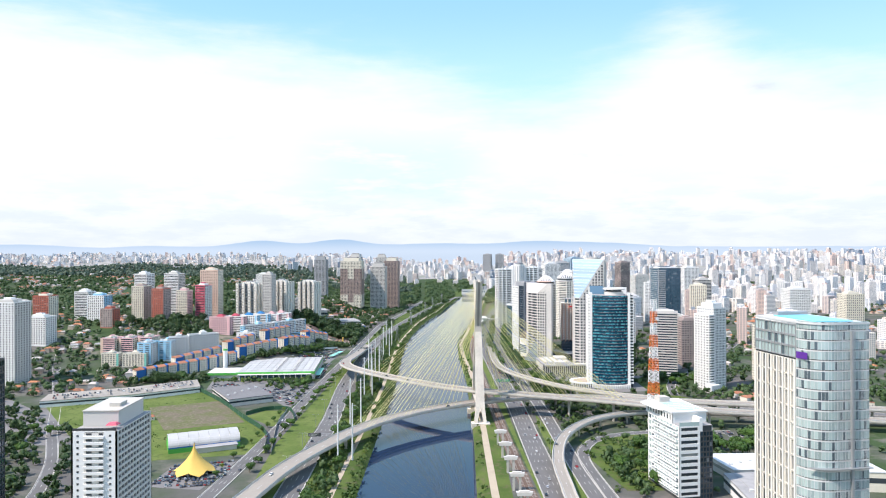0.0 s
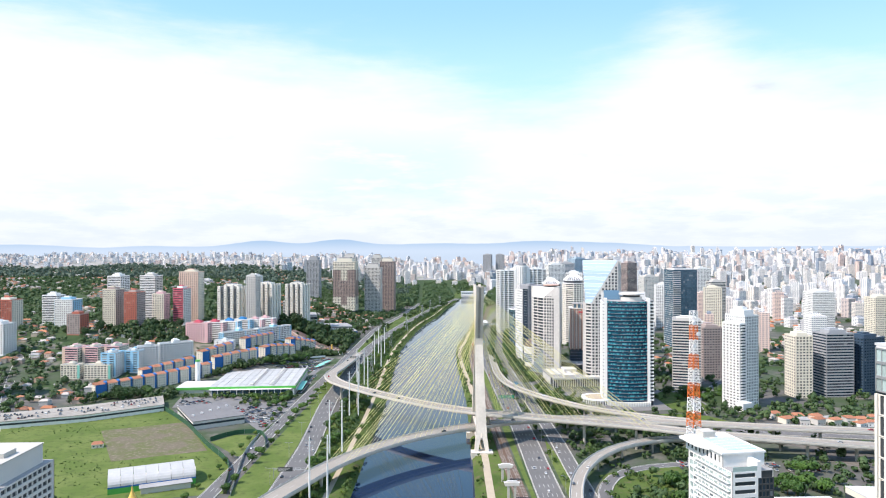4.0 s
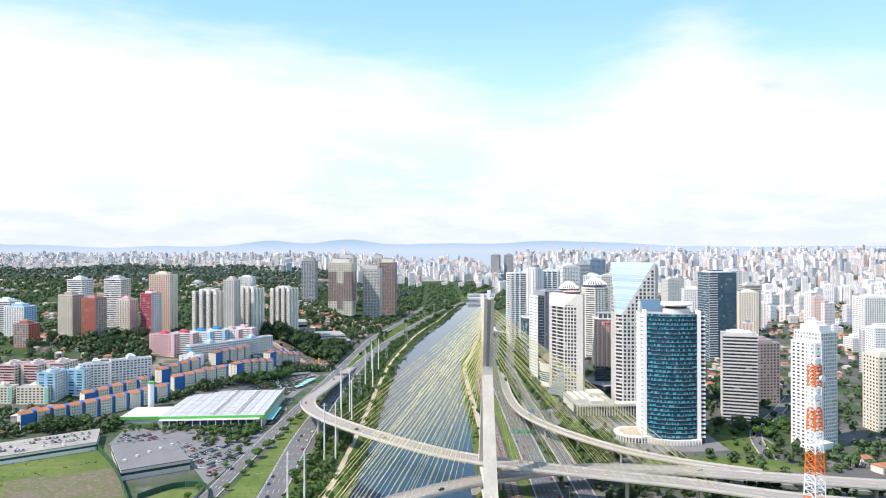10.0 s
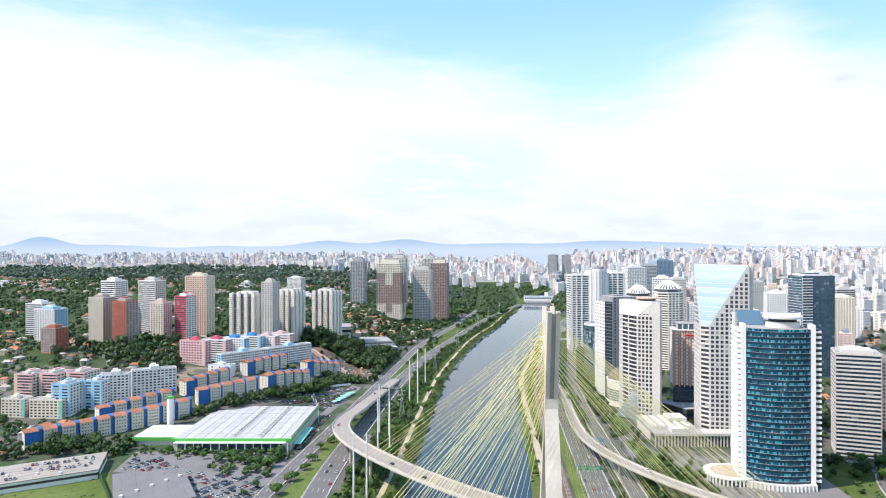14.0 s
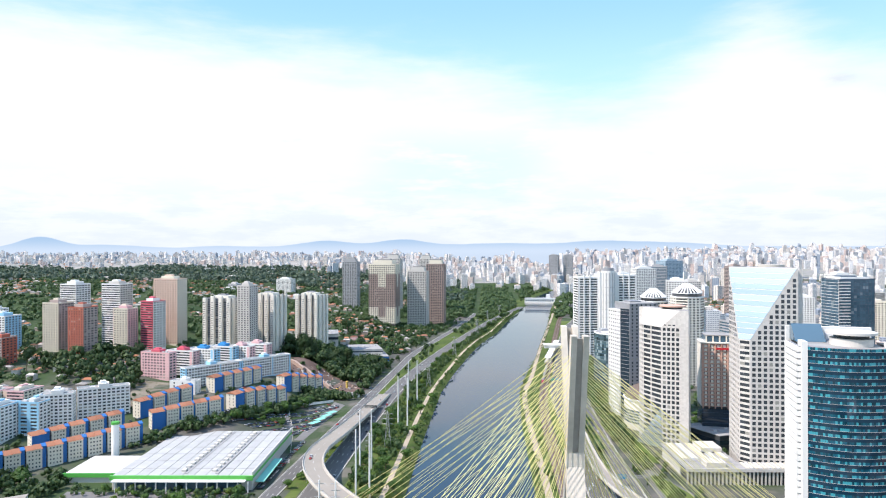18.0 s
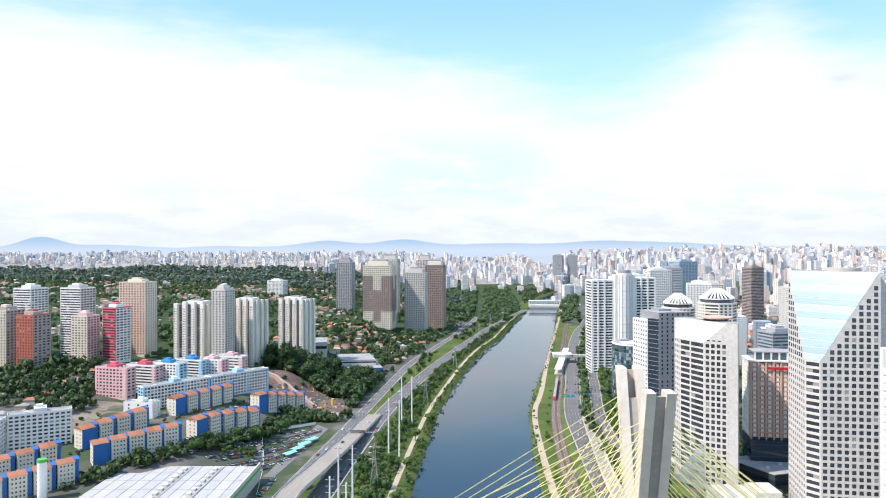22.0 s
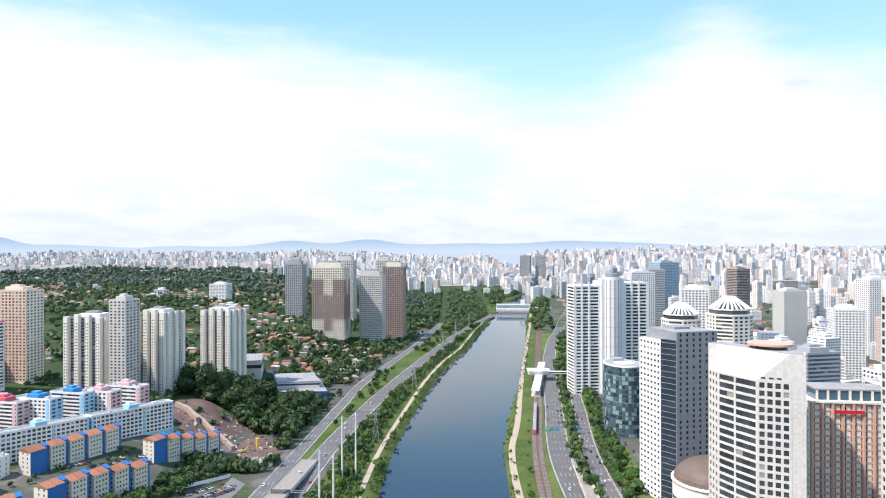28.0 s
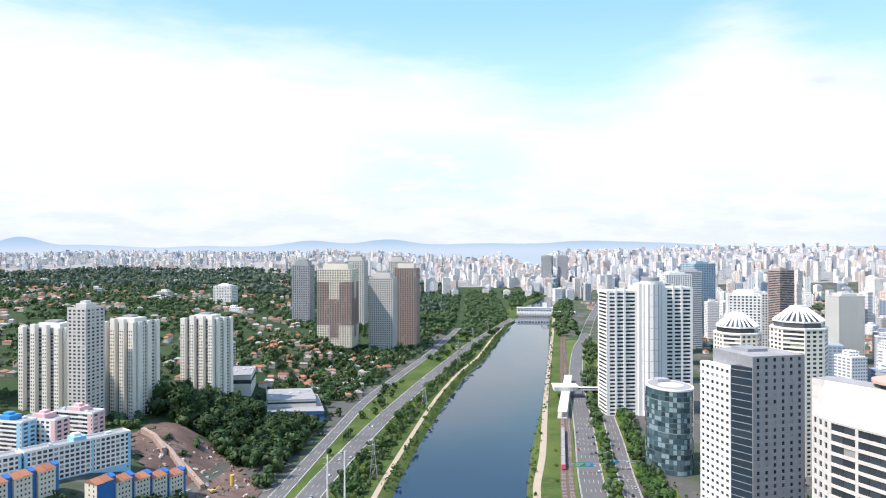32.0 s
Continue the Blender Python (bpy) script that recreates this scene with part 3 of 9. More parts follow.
lawn("car_park_front", "asphalt car park in front of the market", [(-320, 176), (-262, 168), (-222, 108), (-200, 70), (-196, 110), (-192, 200), (-200, 232), (-330, 236)], PARK, 0.10)
lawn("car_park_tent", "asphalt car park round the yellow tent", [(-252, -125), (-206, -112), (-208, -140), (-214, -178), (-255, -170)], PARK, 0.09)
lawn("plaza_office", "paved forecourt of the office towers", [(108, 112), (150, 140), (262, 150), (262, 235), (228, 250), (150, 242), (112, 240), (92, 300), (84, 300), (84, 190)], PARK, 0.08)
lawn("yard_west", "paved yards beside the hill street", [(-330, -60), (-420, 60), (-480, 84), (-560, 160), (-640, 160), (-640, -60)], PARK, 0.03)

lawn("lawn_plaza", "clipped lawn beside the office forecourt", [(90, 205), (108, 150), (118, 160), (112, 232), (96, 285), (88, 285)], None, 0.12)
lawn("lawn_garden", "garden lawn under the office towers", [(86, 318), (104, 318), (100, 440), (104, 520), (112, 600), (98, 600), (84, 470)], None, 0.05)
lawn("lawn_loop", "rough grass inside the loop ramp", [(84, -60), (110, -48), (150, -34), (150, -100), (140, -190), (88, -190), (80, -120)], BANK, 0.05)


def between(name, label, a, b, da, db, y0, y1, mat, z=0.07, step=25.0):
    """A strip of ground between two roads, from one edge to the other."""
    ys = list(np.arange(y0, y1, step)) + [y1]
    def at(line, y):
        return float(np.interp(y, [q[1] for q in line], [q[0] for q in line]))
    g = Mesh()
    vs = []
    for y in ys:
        vs += [(at(a, y) + da, float(y), z), (at(b, y) + db, float(y), z)]
    ob = setting(name, g.add(vs, [(2 * i, 2 * i + 1, 2 * i + 3, 2 * i + 2) for i in range(len(ys) - 1)]), mat, label, "grass")
    return ob


between("lawn_median_north", "rough grass between the western carriageways", ROAD_L2, ROAD_L, 6.2, -9.2, 240, 1500, BANK)
between("lawn_rail_north", "green verge between railway and expressway", RAILS, ROAD_R, 6.0, -9.8, 760, 1400, LAWN)
between("lawn_avenue", "grass strip between the eastbound carriageways", ROAD_R, ROAD_R2, 9.6, -6.8, 300, 1400, LAWN)
between("lawn_roadside", "grass verge beside the eastern side road", ROAD_R2, ROAD_R2, 6.8, 17.0, 620, 1350, LAWN)
lawn("lawn_forecourt", "lawn with trees beside the blue glass tower", [(214, 132), (258, 140), (260, 228), (236, 240), (216, 214)], BANK, 0.10)

# ---- the cable-stayed bridge ----
UPPER = curve([(500, -62, 7), (330, -38, 12), (255, -27, 15), (182, -13, 18), (132, 5, 20), (85, 20, 21), (44, 33, 22), (10, 47, 22), (-28, 70, 22), (-68, 106, 22), (-105, 150, 21), (-136, 197, 19), (-156, 242, 17), (-164, 288, 15), (-161, 346, 12), (-157, 427, 8), (-153, 562, 0.6)], 6)
LOWER = curve([(500, -12, 8), (330, 12, 12), (255, 28, 12), (180, 47, 12), (130, 60, 12), (80, 64, 12), (40, 58, 12), (-6, 39, 12), (-42, 17, 12), (-70, -6, 12), (-97, -37, 12), (-119, -73, 12), (-135, -108, 11.5), (-148, -138, 11), (-160, -172, 10), (-171, -215, 8), (-186, -270, 5), (-208, -360, 0.6)], 6)


def deck(name, label, line, width, lift=0.0):
    ob = thing(name, label, "bridge deck")
    part("road_slab", Mesh().ribbon(line, -width / 2, width / 2, -1.5, 0), DECKC, ob)
    part("carriageway", Mesh().ribbon(line, -width / 2 + 1.6, width / 2 - 1.6, 0.004, 0.08), paint_deck, ob, "worn grey road surface")
    g = Mesh().ribbon(line, -width / 4, width / 4, -2.6, -1.5)
    part("box_girder", g, DECKC, ob)
    for s in (-1, 1):
        a, b = sorted((s * (width / 2), s * (width / 2 - 0.45)))
        part("parapet", Mesh().ribbon(line, a, b, 0.0, 1.0), PARAPET, ob)
    d = Mesh()
    for i in range(0, len(line) - 1, 3):
        d.ribbon([line[i], line[i + 1]], -0.12, 0.12, 0.08, 0.1)
    tagged(part("lane_dashes", d, LINE, ob), kind="stuff")
    for s in (-1, 1):
        w = s * (width / 2 - 0.22)
        part("hand_rail", Mesh().ribbon(line, w - 0.12, w + 0.12, 1.0, 1.3), STEEL, ob)
        a, b = sorted((s * (width / 2 - 0.6), s * (width / 2 - 1.5)))
        part("kerb_strip", Mesh().ribbon(line, a, b, 0.002, 0.3), DECKC, ob)
        # drip edge below the parapet, a little proud of the slab
        a, b = sorted((s * (width / 2 + 0.01), s * (width / 2 + 0.22)))
        part("edge_beam", Mesh().ribbon(line, a, b, -0.7, 0.75), PARAPET, ob)
    return ob


paint_deck = paint("deck_asphalt", (0.29, 0.262, 0.225), 0.9, vary=0.2, fine=0.5, coarse=0.04)
upper = deck("upper_bridge_deck", "curved pale concrete upper deck of the cable-stayed bridge", UPPER, 15)
lower = deck("lower_bridge_deck", "curved concrete lower deck crossing under the other", LOWER, 15)
RAMP = curve([(62, 560, 0.5), (54, 440, 5), (48, 330, 9), (50, 245, 11.5), (68, 182, 12), (107, 117, 12), (150, 78, 12), (196, 52, 12)], 7)
ramp = deck("entry_ramp", "curved concrete ramp joining the viaduct", RAMP, 9)
RING = curve([(43, -330, 0.6), (43, -228, 4), (44, -196, 6), (48, -144, 8.5), (63, -88, 10), (90, -42, 10), (125, -12, 10), (168, 0, 10), (260, -6, 9), (420, -30, 5)], 7)
ring = deck("loop_ramp", "curved concrete loop ramp on slender piers", RING, 9)
for ob, line, every, r in ((upper, UPPER, 7, 1.3), (lower, LOWER, 7, 1.3), (ramp, RAMP, 6, 0.9), (ring, RING, 5, 0.9)):
    for p in line[4:-4:every]:
        l, rr = interp(p[1], RIVER_L), interp(p[1], RIVER_R)
        near_road = any(abs(p[0] - interp(p[1], [(q[1], q[0]) for q in rd])) < 11 for rd in (ROAD_R, ROAD_L))
        if p[2] < 3.5 or l - 3 < p[0] < rr + 16 or near_road:
            continue
        g = Mesh().tube((p[0], p[1], -0.5), (p[0], p[1], p[2] - 3.4), r, 10)
        g.box(p[0] - 2.6, p[0] + 2.6, p[1] - 0.9, p[1] + 0.9, p[2] - 3.5, p[2] - 2.55)
        part("pier", g, DECKC, ob)


def pylon():
    """The X-shaped tower: two crossing hollow legs, in the plane across the decks."""
    ob = thing("bridge_pylon", "tall X-shaped raw concrete pylon of the cable-stayed bridge", "bridge tower")
    cross = 91.0
    for sgn, name in ((1, "leg"), (-1, "leg")):
        y0, y1, y2 = 31 - 31 * sgn, 31.0, 31 + 16 * sgn
        g = Mesh()
        # flared foot in two blades, then the solid leg up to the crossing, then the slender channel above it
        for side in (-1, 1):
            g.prism([(side * 5.2 - 1.3, y0 - 3), (side * 5.2 + 1.3, y0 - 3), (side * 5.2 + 1.3, y0 + 3), (side * 5.2 - 1.3, y0 + 3)], -4, 16,
                    [(side * 2.22 - 2.18, y0 + 5.4 * sgn - 2.8), (side * 2.22 + 2.18, y0 + 5.4 * sgn - 2.8), (side * 2.22 + 2.18, y0 + 5.4 * sgn + 2.8), (side * 2.22 - 2.18, y0 + 5.4 * sgn + 2.8)])
        def sec(y, w, d):
            return [(-w, y - d), (w, y - d), (w, y + d), (-w, y + d)]
        g.prism(sec(y0 + 5.4 * sgn, 4.4, 2.8), 16, cross - 2, sec(y1, 3.3, 2.6))
        part(name, g, PYLONC, ob)
        # an open channel: two side walls joined by a web set back from the outer face
        for side in (-1, 1):
            up = Mesh()
            def wall(y):
                return [(side * 2.2 - 1.05, y - 2.5), (side * 2.2 + 1.05, y - 2.5), (side * 2.2 + 1.05, y + 2.5), (side * 2.2 - 1.05, y + 2.5)]
            up.prism(wall(y1), cross - 2, 138.5, wall(y2))
            part("upper_arm_wall", up, PYLONC, ob, "tall concrete arm wall")
        # both webs take a darker concrete: the recess shade is put into the colour
        for off, top_z, words in ((1.35 * sgn, 137.6, "inner web of the concrete arm"), (-1.3 * sgn, 131.0, "concrete back of the open channel, darkened as recess shade")):
            up = Mesh()
            y3 = y1 + (y2 - y1) * (top_z - cross + 2) / (140.5 - cross)
            up.prism([(-1.14, y1 + off - 0.45), (1.14, y1 + off - 0.45), (1.14, y1 + off + 0.45), (-1.14, y1 + off + 0.45)], cross - 2, top_z,
                     [(-1.14, y3 + off - 0.45), (1.14, y3 + off - 0.45), (1.14, y3 + off + 0.45), (-1.14, y3 + off + 0.45)])
            part("upper_arm_web", up, CHANNEL, ob, words)
    part("crossing_block", Mesh().prism([(-3.5, 27.5), (3.5, 27.5), (3.5, 34.5), (-3.5, 34.5)], cross - 5, cross + 1), PYLONC, ob)
    part("cross_beam", Mesh().box(-4.2, 4.2, 12, 50, 18.2, 19.4), PYLONC, ob)
    part("cross_beam", Mesh().box(-4.2, 4.2, 9, 53, 8.0, 9.3), PYLONC, ob)
    part("plinth", Mesh().box(-9, 9, -5, 5, -4, 1.2), PYLONC, ob)
    part("plinth", Mesh().box(-9, 9, 57, 67, -4, 1.2), PYLONC, ob)
    return ob


pylon()


def stays():
    def at_x(line, k):
        return line[min(max(k, 0), len(line) - 1)]
    for line, top_y, label in ((UPPER, 1, "yellow stay cables to the upper deck"), (LOWER, -1, "yellow stay cables to the lower deck")):
        mid = min(range(len(line)), key=lambda i: abs(line[i][0]))
        for way in (-1, 1):
            fan = thing("stay_fan", label, "stay cables")
            for k in range(18):
                p, q = Vector(at_x(line, mid + way * (4 + int(k * 1.28)))), Vector(at_x(line, mid + way * (5 + int(k * 1.28))))
                d = (q - p).normalized()
                n = Vector((d.y, -d.x, 0))
                z = 96 + 36 * k / 17
                for s in (-1, 1):
                    # the outer cable of each pair goes to one arm, the inner to the other
                    yy = 31 + (16 * (z - 91) / 47) * (s * (1 if way > 0 else -1))
                    foot = p + n * (s * 6.9) + Vector((0, 0, 0.6))
                    g = Mesh().tube(foot, (0.0 + (1.7 if foot.x > 0 else -1.7), yy, z), 0.11, 5)
                    part("stay_cable", g, YELLOW, fan)
                    part("anchor", Mesh().box(foot.x - 0.5, foot.x + 0.5, foot.y - 0.5, foot.y + 0.5, foot.z - 0.9, foot.z + 0.5), DECKC, fan)


stays()

# ---- buildings ----
PANES = {}


def pane_mesh(w, h, mat):
    key = (round(w, 2), round(h, 2), mat.name)
    if key not in PANES:
        PANES[key] = Mesh().box(-w / 2, w / 2, -0.06, 0.06, -h / 2, h / 2).data("window", mat)
    return PANES[key]


def pierced(o, ang, us, zs, deep):
    """A wall sheet with real openings and their reveals, all one piece: u along it, v outward."""
    c, s = math.cos(ang), math.sin(ang)
    ids, vs, fs = {}, [], []

    def vid(i, k, back):
        key = (i, k, back)
        if key not in ids:
            v = -deep if back else 0.0
            ids[key] = len(vs)
            vs.append((o[0] + us[i] * c + v * s, o[1] + us[i] * s - v * c, zs[k]))
        return ids[key]

    nu, nk = len(us) - 1, len(zs) - 1

    def solid(i, k):
        return 0 <= i < nu and 0 <= k < nk and not (i % 2 and k % 2)

    for i in range(nu):
        for k in range(nk):
            if not solid(i, k):
                continue
            fs.append((vid(i, k, 0), vid(i + 1, k, 0), vid(i + 1, k + 1, 0), vid(i, k + 1, 0)))
            for di, dk, p, q in ((-1, 0, (i, k + 1), (i, k)), (1, 0, (i + 1, k), (i + 1, k + 1)), (0, -1, (i, k), (i + 1, k)), (0, 1, (i + 1, k + 1), (i, k + 1))):
                if not solid(i + di, k + dk):
                    fs.append((vid(*q, 0), vid(*p, 0), vid(*p, 1), vid(*q, 1)))
    return Mesh().add(vs, fs)


def facade(ob, o, ang, length, z0, z1, nx, nz, wall, glass, pier=0.35, sill=0.45, deep=0.45, single=True, style="grid", end=0.6, name="wall"):
    """One face of a building, from the point o along ang: piers and sills stand proud, panes lie behind them.
    pier and sill: their share of a bay and of a storey."""
    bw, bh = (length - 2 * end) / nx, (z1 - z0) / nz
    c, s = math.cos(ang), math.sin(ang)
    # breaks along and up the face; odd cells between them are openings
    us = [0.0]
    if style == "band":
        us += [max(end, 0.3), length - max(end, 0.3)]
    else:
        for i in range(nx):
            us += [end + (i + pier / 2) * bw, end + (i + 1 - pier / 2) * bw]
    zs = [z0]
    if style == "fins":
        zs += [z0 + 0.4, z1 - 0.4]
    else:
        for k in range(nz):
            zs += [z0 + (k + sill / 2) * bh, z0 + (k + 1 - sill / 2) * bh]
    part(name, pierced(o, ang, us + [length], zs + [z1], deep), wall, ob)
    pw, ph = bw * (1 - pier) if style != "band" else bw * 0.97, bh * (1 - sill) if style != "fins" else bh * 0.94
    rest = Mesh()
    for k in range(nz):
        for i in range(nx):
            u, z = end + (i + 0.5) * bw, z0 + (k + 0.5) * bh
            v = -deep + 0.1
            if single:
                link("window", pane_mesh(pw, ph, glass), ob, Matrix.Translation((o[0] + u * c + v * s, o[1] + u * s - v * c, z)) @ Matrix.Rotation(ang, 4, "Z"))
            else:
                rest.slab(o, ang, u - pw / 2, u + pw / 2, v - 0.06, v + 0.06, z - ph / 2, z + ph / 2)
    if rest.v:
        tagged(part("window_panes", rest, glass, ob), kind="stuff")


def roof_top(ob, w, d, h, mat, roof=None, seed=0, wall_h=1.1):
    rnd = random.Random(seed)
    part("roof", Mesh().box(-w / 2 + 0.3, w / 2 - 0.3, -d / 2 + 0.3, d / 2 - 0.3, h - 0.35, h + 0.1), roof or ROOFG, ob)
    out, inn = [(-w / 2, -d / 2), (w / 2, -d / 2), (w / 2, d / 2), (-w / 2, d / 2)], [(-w / 2 + 0.3, -d / 2 + 0.3), (w / 2 - 0.3, -d / 2 + 0.3), (w / 2 - 0.3, d / 2 - 0.3), (-w / 2 + 0.3, d / 2 - 0.3)]
    vs = [(*p, z) for p in out for z in (h, h + wall_h)] + [(*p, z) for p in inn for z in (h, h + wall_h)]
    fs = []
    for i in range(4):
        a, b = 2 * i, 2 * ((i + 1) % 4)
        fs += [(a, b, b + 1, a + 1), (8 + b, 8 + a, 9 + a, 9 + b), (a + 1, b + 1, b + 9, a + 9)]
    part("parapet", Mesh().add(vs, fs), mat, ob)


def block(name, label, x, y, rot, w, d, h, wall, glass, nz, nx, ny, z=None, style="grid", side_style=None, pier=0.4, sill=0.45, single=False,
          side_wall=None, roof=None, top=None, category="building", group="", seed=1, parts=None, deep=0.45, plain=()):
    """A straight building: four faces with panes, a roof with parapets, and what stands on it."""
    z = ground_z(x, y) if z is None else z
    ob = thing(name, label, category, pose(x, y, z, 0, 0, rot), group)
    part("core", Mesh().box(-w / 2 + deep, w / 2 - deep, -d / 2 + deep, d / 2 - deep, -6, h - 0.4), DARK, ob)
    sw, ss = side_wall or wall, side_style or style
    faces = (("south", (-w / 2, -d / 2), 0.0, w, nx, wall, style), ("east", (w / 2, -d / 2), math.pi / 2, d, ny, sw, ss),
             ("north", (w / 2, d / 2), math.pi, w, nx, wall, style), ("west", (-w / 2, d / 2), -math.pi / 2, d, ny, sw, ss))
    for key, o, a, ln, n, mt, st in faces:
        if key in plain:
            part("wall", Mesh().slab(o, a, 0, ln, -deep, 0, 0, h), mt, ob)
            continue
        facade(ob, o, a, ln, 0.0, h, n, nz, mt, glass, pier, sill, deep, single and key in ("south", "west"), st)
    part("base_wall", Mesh().box(-w / 2 + 0.05, w / 2 - 0.05, -d / 2 + 0.05, d / 2 - 0.05, -6, 0), sw, ob)
    roof_top(ob, w, d, h, wall, roof, seed)
    rnd = random.Random(seed * 7 + 3)
    if top:
        tw, td, th = top
        part("penthouse", Mesh().box(-w * tw / 2, w * tw / 2, -d * td / 2, d * td / 2, h + 0.1, h + th), sw, ob)
        part("tank_house", Mesh().box(-w * tw / 3, w * tw / 5, -d * td / 4, d * td / 4, h + th, h + th * 1.5), wall, ob)
    for k in range(parts or 0):
        u, v = rnd.uniform(-0.38, 0.38) * w, rnd.uniform(-0.38, 0.38) * d
        s = rnd.uniform(0.8, 2.2)
        zt = h + 0.1
        if top and abs(u) < w * top[0] / 2 + s and abs(v) < d * top[1] / 2 + s:
            zt = h + top[2] * 1.0 + 0.0
            continue
        part("roof_unit", Mesh().box(u - s, u + s, v - s * 0.7, v + s * 0.7, zt, zt + rnd.uniform(0.8, 2.0)), ROOFW, ob)
    return ob


def polygon_faces(ob, poly, z0, z1, specs, deep=0.45, single=True, only=(0,)):
    """Faces on a counter-clockwise outline; specs: for each side None or (nx, nz, wall, glass, style, pier, sill)."""
    n = len(poly)
    for i, sp in enumerate(specs):
        if sp is None:
            continue
        a, b = Vector(poly[i]), Vector(poly[(i + 1) % n])
        nx, nz, wall, glass, style, pier, sill = sp
        facade(ob, a, math.atan2(b.y - a.y, b.x - a.x), (b - a).length, z0, z1, nx, nz, wall, glass, pier, sill, deep, single and i in only, style)


def inset(poly, k):
    c = sum((Vector(p) for p in poly), Vector((0, 0))) / len(poly)
    return [tuple(Vector(p) + (c - Vector(p)).normalized() * k) for p in poly]


# ---- towers of the east bank ----
def cut_tower(name, label, x, y, rot, s, h, zcut, nb, nf, nl, chamfer, base_h, facet_mat, foot_facet):
    """A square stone office tower whose near corner is cut by a great sloping facet at the top. The origin is that corner;
    the front goes along x, the river side along y."""
    ob = thing(name, label, "office tower", pose(x, y, 0, 0, 0, rot))
    c = chamfer
    foot = [(c, 0), (s, 0), (s, s), (0, s), (0, c)] if c else [(0, 0), (s, 0), (s, s), (0, s)]
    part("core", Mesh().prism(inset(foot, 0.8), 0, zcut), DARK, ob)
    fh = 3.9
    nz1 = int((zcut - base_h) / fh)
    st = (nf, nz1, SLABS, PANE, "grid", 0.38, 0.36)
    left = (nl, nz1, SLABS, PANE, "grid", 0.44, 0.42) if c else (nl, nz1, SLABS, PANE, "band", 0.3, 0.45)
    specs = [st, None, None, left, (2, nz1, SLABS, PANE, "band", 0.2, 0.42)] if c else [st, None, None, left]
    polygon_faces(ob, foot, base_h, zcut, specs)
    part("east_wall", Mesh().box(s - 0.5, s, 0.5, s - 0.5, 0, h), SLABS, ob)
    part("north_wall", Mesh().box(0.5, s - 0.5, s - 0.5, s, 0, h), SLABS, ob)
    part("slim_shaft", Mesh().box(s + 0.02, s + 4.2, 4, s - 6, 0, h - 1.0), SLABS, ob, "narrow blank stone shaft")
    # the upper storeys, each set back to the sloping facet
    nt = int((h - zcut) / fh)
    wall, glass = Mesh(), Mesh()
    body = Mesh()
    d0, d1 = (c, s * 0.98) if c else (0.3, s * 0.98)
    low = [(d0, 0), (s, 0), (s, s), (0, s), (0, d0)]
    high = [(d1, 0), (s, 0), (s, s), (0, s), (0, d1)]
    body.prism(low, zcut, h, high)
    part("upper_body", body, SLABS, ob)
    bw = (s - c - 1.2) / nf
    for k in range(nt):
        z = zcut + (k + 0.5) * fh
        d = d0 + (d1 - d0) * (z + 1.4 - zcut) / (h - zcut)
        for i in range(nf):
            u = c + 0.6 + (i + 0.5) * bw
            if u - bw * 0.4 > d:
                link("window", pane_mesh(bw * 0.56, 2.6, PANE), ob, Matrix.Translation((u, -0.03, z)))
        bl = (s - c - 1.2) / nl
        for i in range(nl):
            u = c + 0.6 + (i + 0.5) * bl
            if u - bl * 0.4 > d:
                link("window", pane_mesh(bl * 0.54, 2.6, PANE), ob, Matrix.Translation((-0.03, u, z)) @ Matrix.Rotation(-math.pi / 2, 4, "Z"))
    # the facet itself, in strips of sheet
    a0, a1 = Vector((d0, 0, zcut)), Vector((d1, 0, h))
    b0, b1 = Vector((0, d0, zcut)), Vector((0, d1, h))
    nrm = ((a1 - a0).cross(b0 - a0)).normalized()
    if nrm.x + nrm.y > 0:
        nrm = -nrm
    rows = 13 if facet_mat is MIRROR else 5
    for k in range(rows):
        t0, t1 = k / rows + 0.004, (k + 1) / rows - 0.004
        q = [a0.lerp(a1, t0), a0.lerp(a1, t1), b0.lerp(b1, t1), b0.lerp(b1, t0)]
        g = Mesh().add([p + nrm * 0.16 for p in q] + [p + nrm * 0.02 for p in q], [(0, 1, 2, 3), (7, 6, 5, 4), (0, 4, 5, 1), (1, 5, 6, 2), (2, 6, 7, 3), (3, 7, 4, 0)])
        part("facet_panel", g, facet_mat, ob, "mirror glass panel" if facet_mat is MIRROR else "white panel")
    part("roof", Mesh().prism([(s - 1, 1), (s - 1, s - 1), (1, s - 1)], h, h + 0.3), ROOFG, ob)
    part("helipad", Mesh().tube((s * 0.72, s * 0.72, h + 0.3), (s * 0.72, s * 0.72, h + 2.2), s * 0.24, 28), CONC if facet_mat is MIRROR else REDH, ob)
    # tall open storey at the foot
    for i in range(nf + 1):
        u = c + 0.6 + (s - c - 1.2) * i / nf
        part("ground_column", Mesh().box(u - 0.6, u + 0.6, 0.0, 1.0, 0, base_h), SLABS, ob)
    for i in range(1, nl + 1):
        u = c + 0.6 + (s - c - 1.2) * i / nl
        part("ground_column", Mesh().box(0.0, 1.0, u - 0.6, u + 0.6, 0, base_h), SLABS, ob)
    if foot_facet:
        # a sloping glass apron at the foot of the near corner
        for k in range(6):
            t0, t1 = k / 6 + 0.01, (k + 1) / 6 - 0.01
            A, B, T = Vector((11.5, -7, 6)), Vector((-7, 11.5, 6)), Vector((3.0, 3.0, 41))
            q = [A.lerp(T, t0), A.lerp(T, t1), B.lerp(T, t1), B.lerp(T, t0)]
            n2 = Vector((-0.7, -0.7, 0.2))
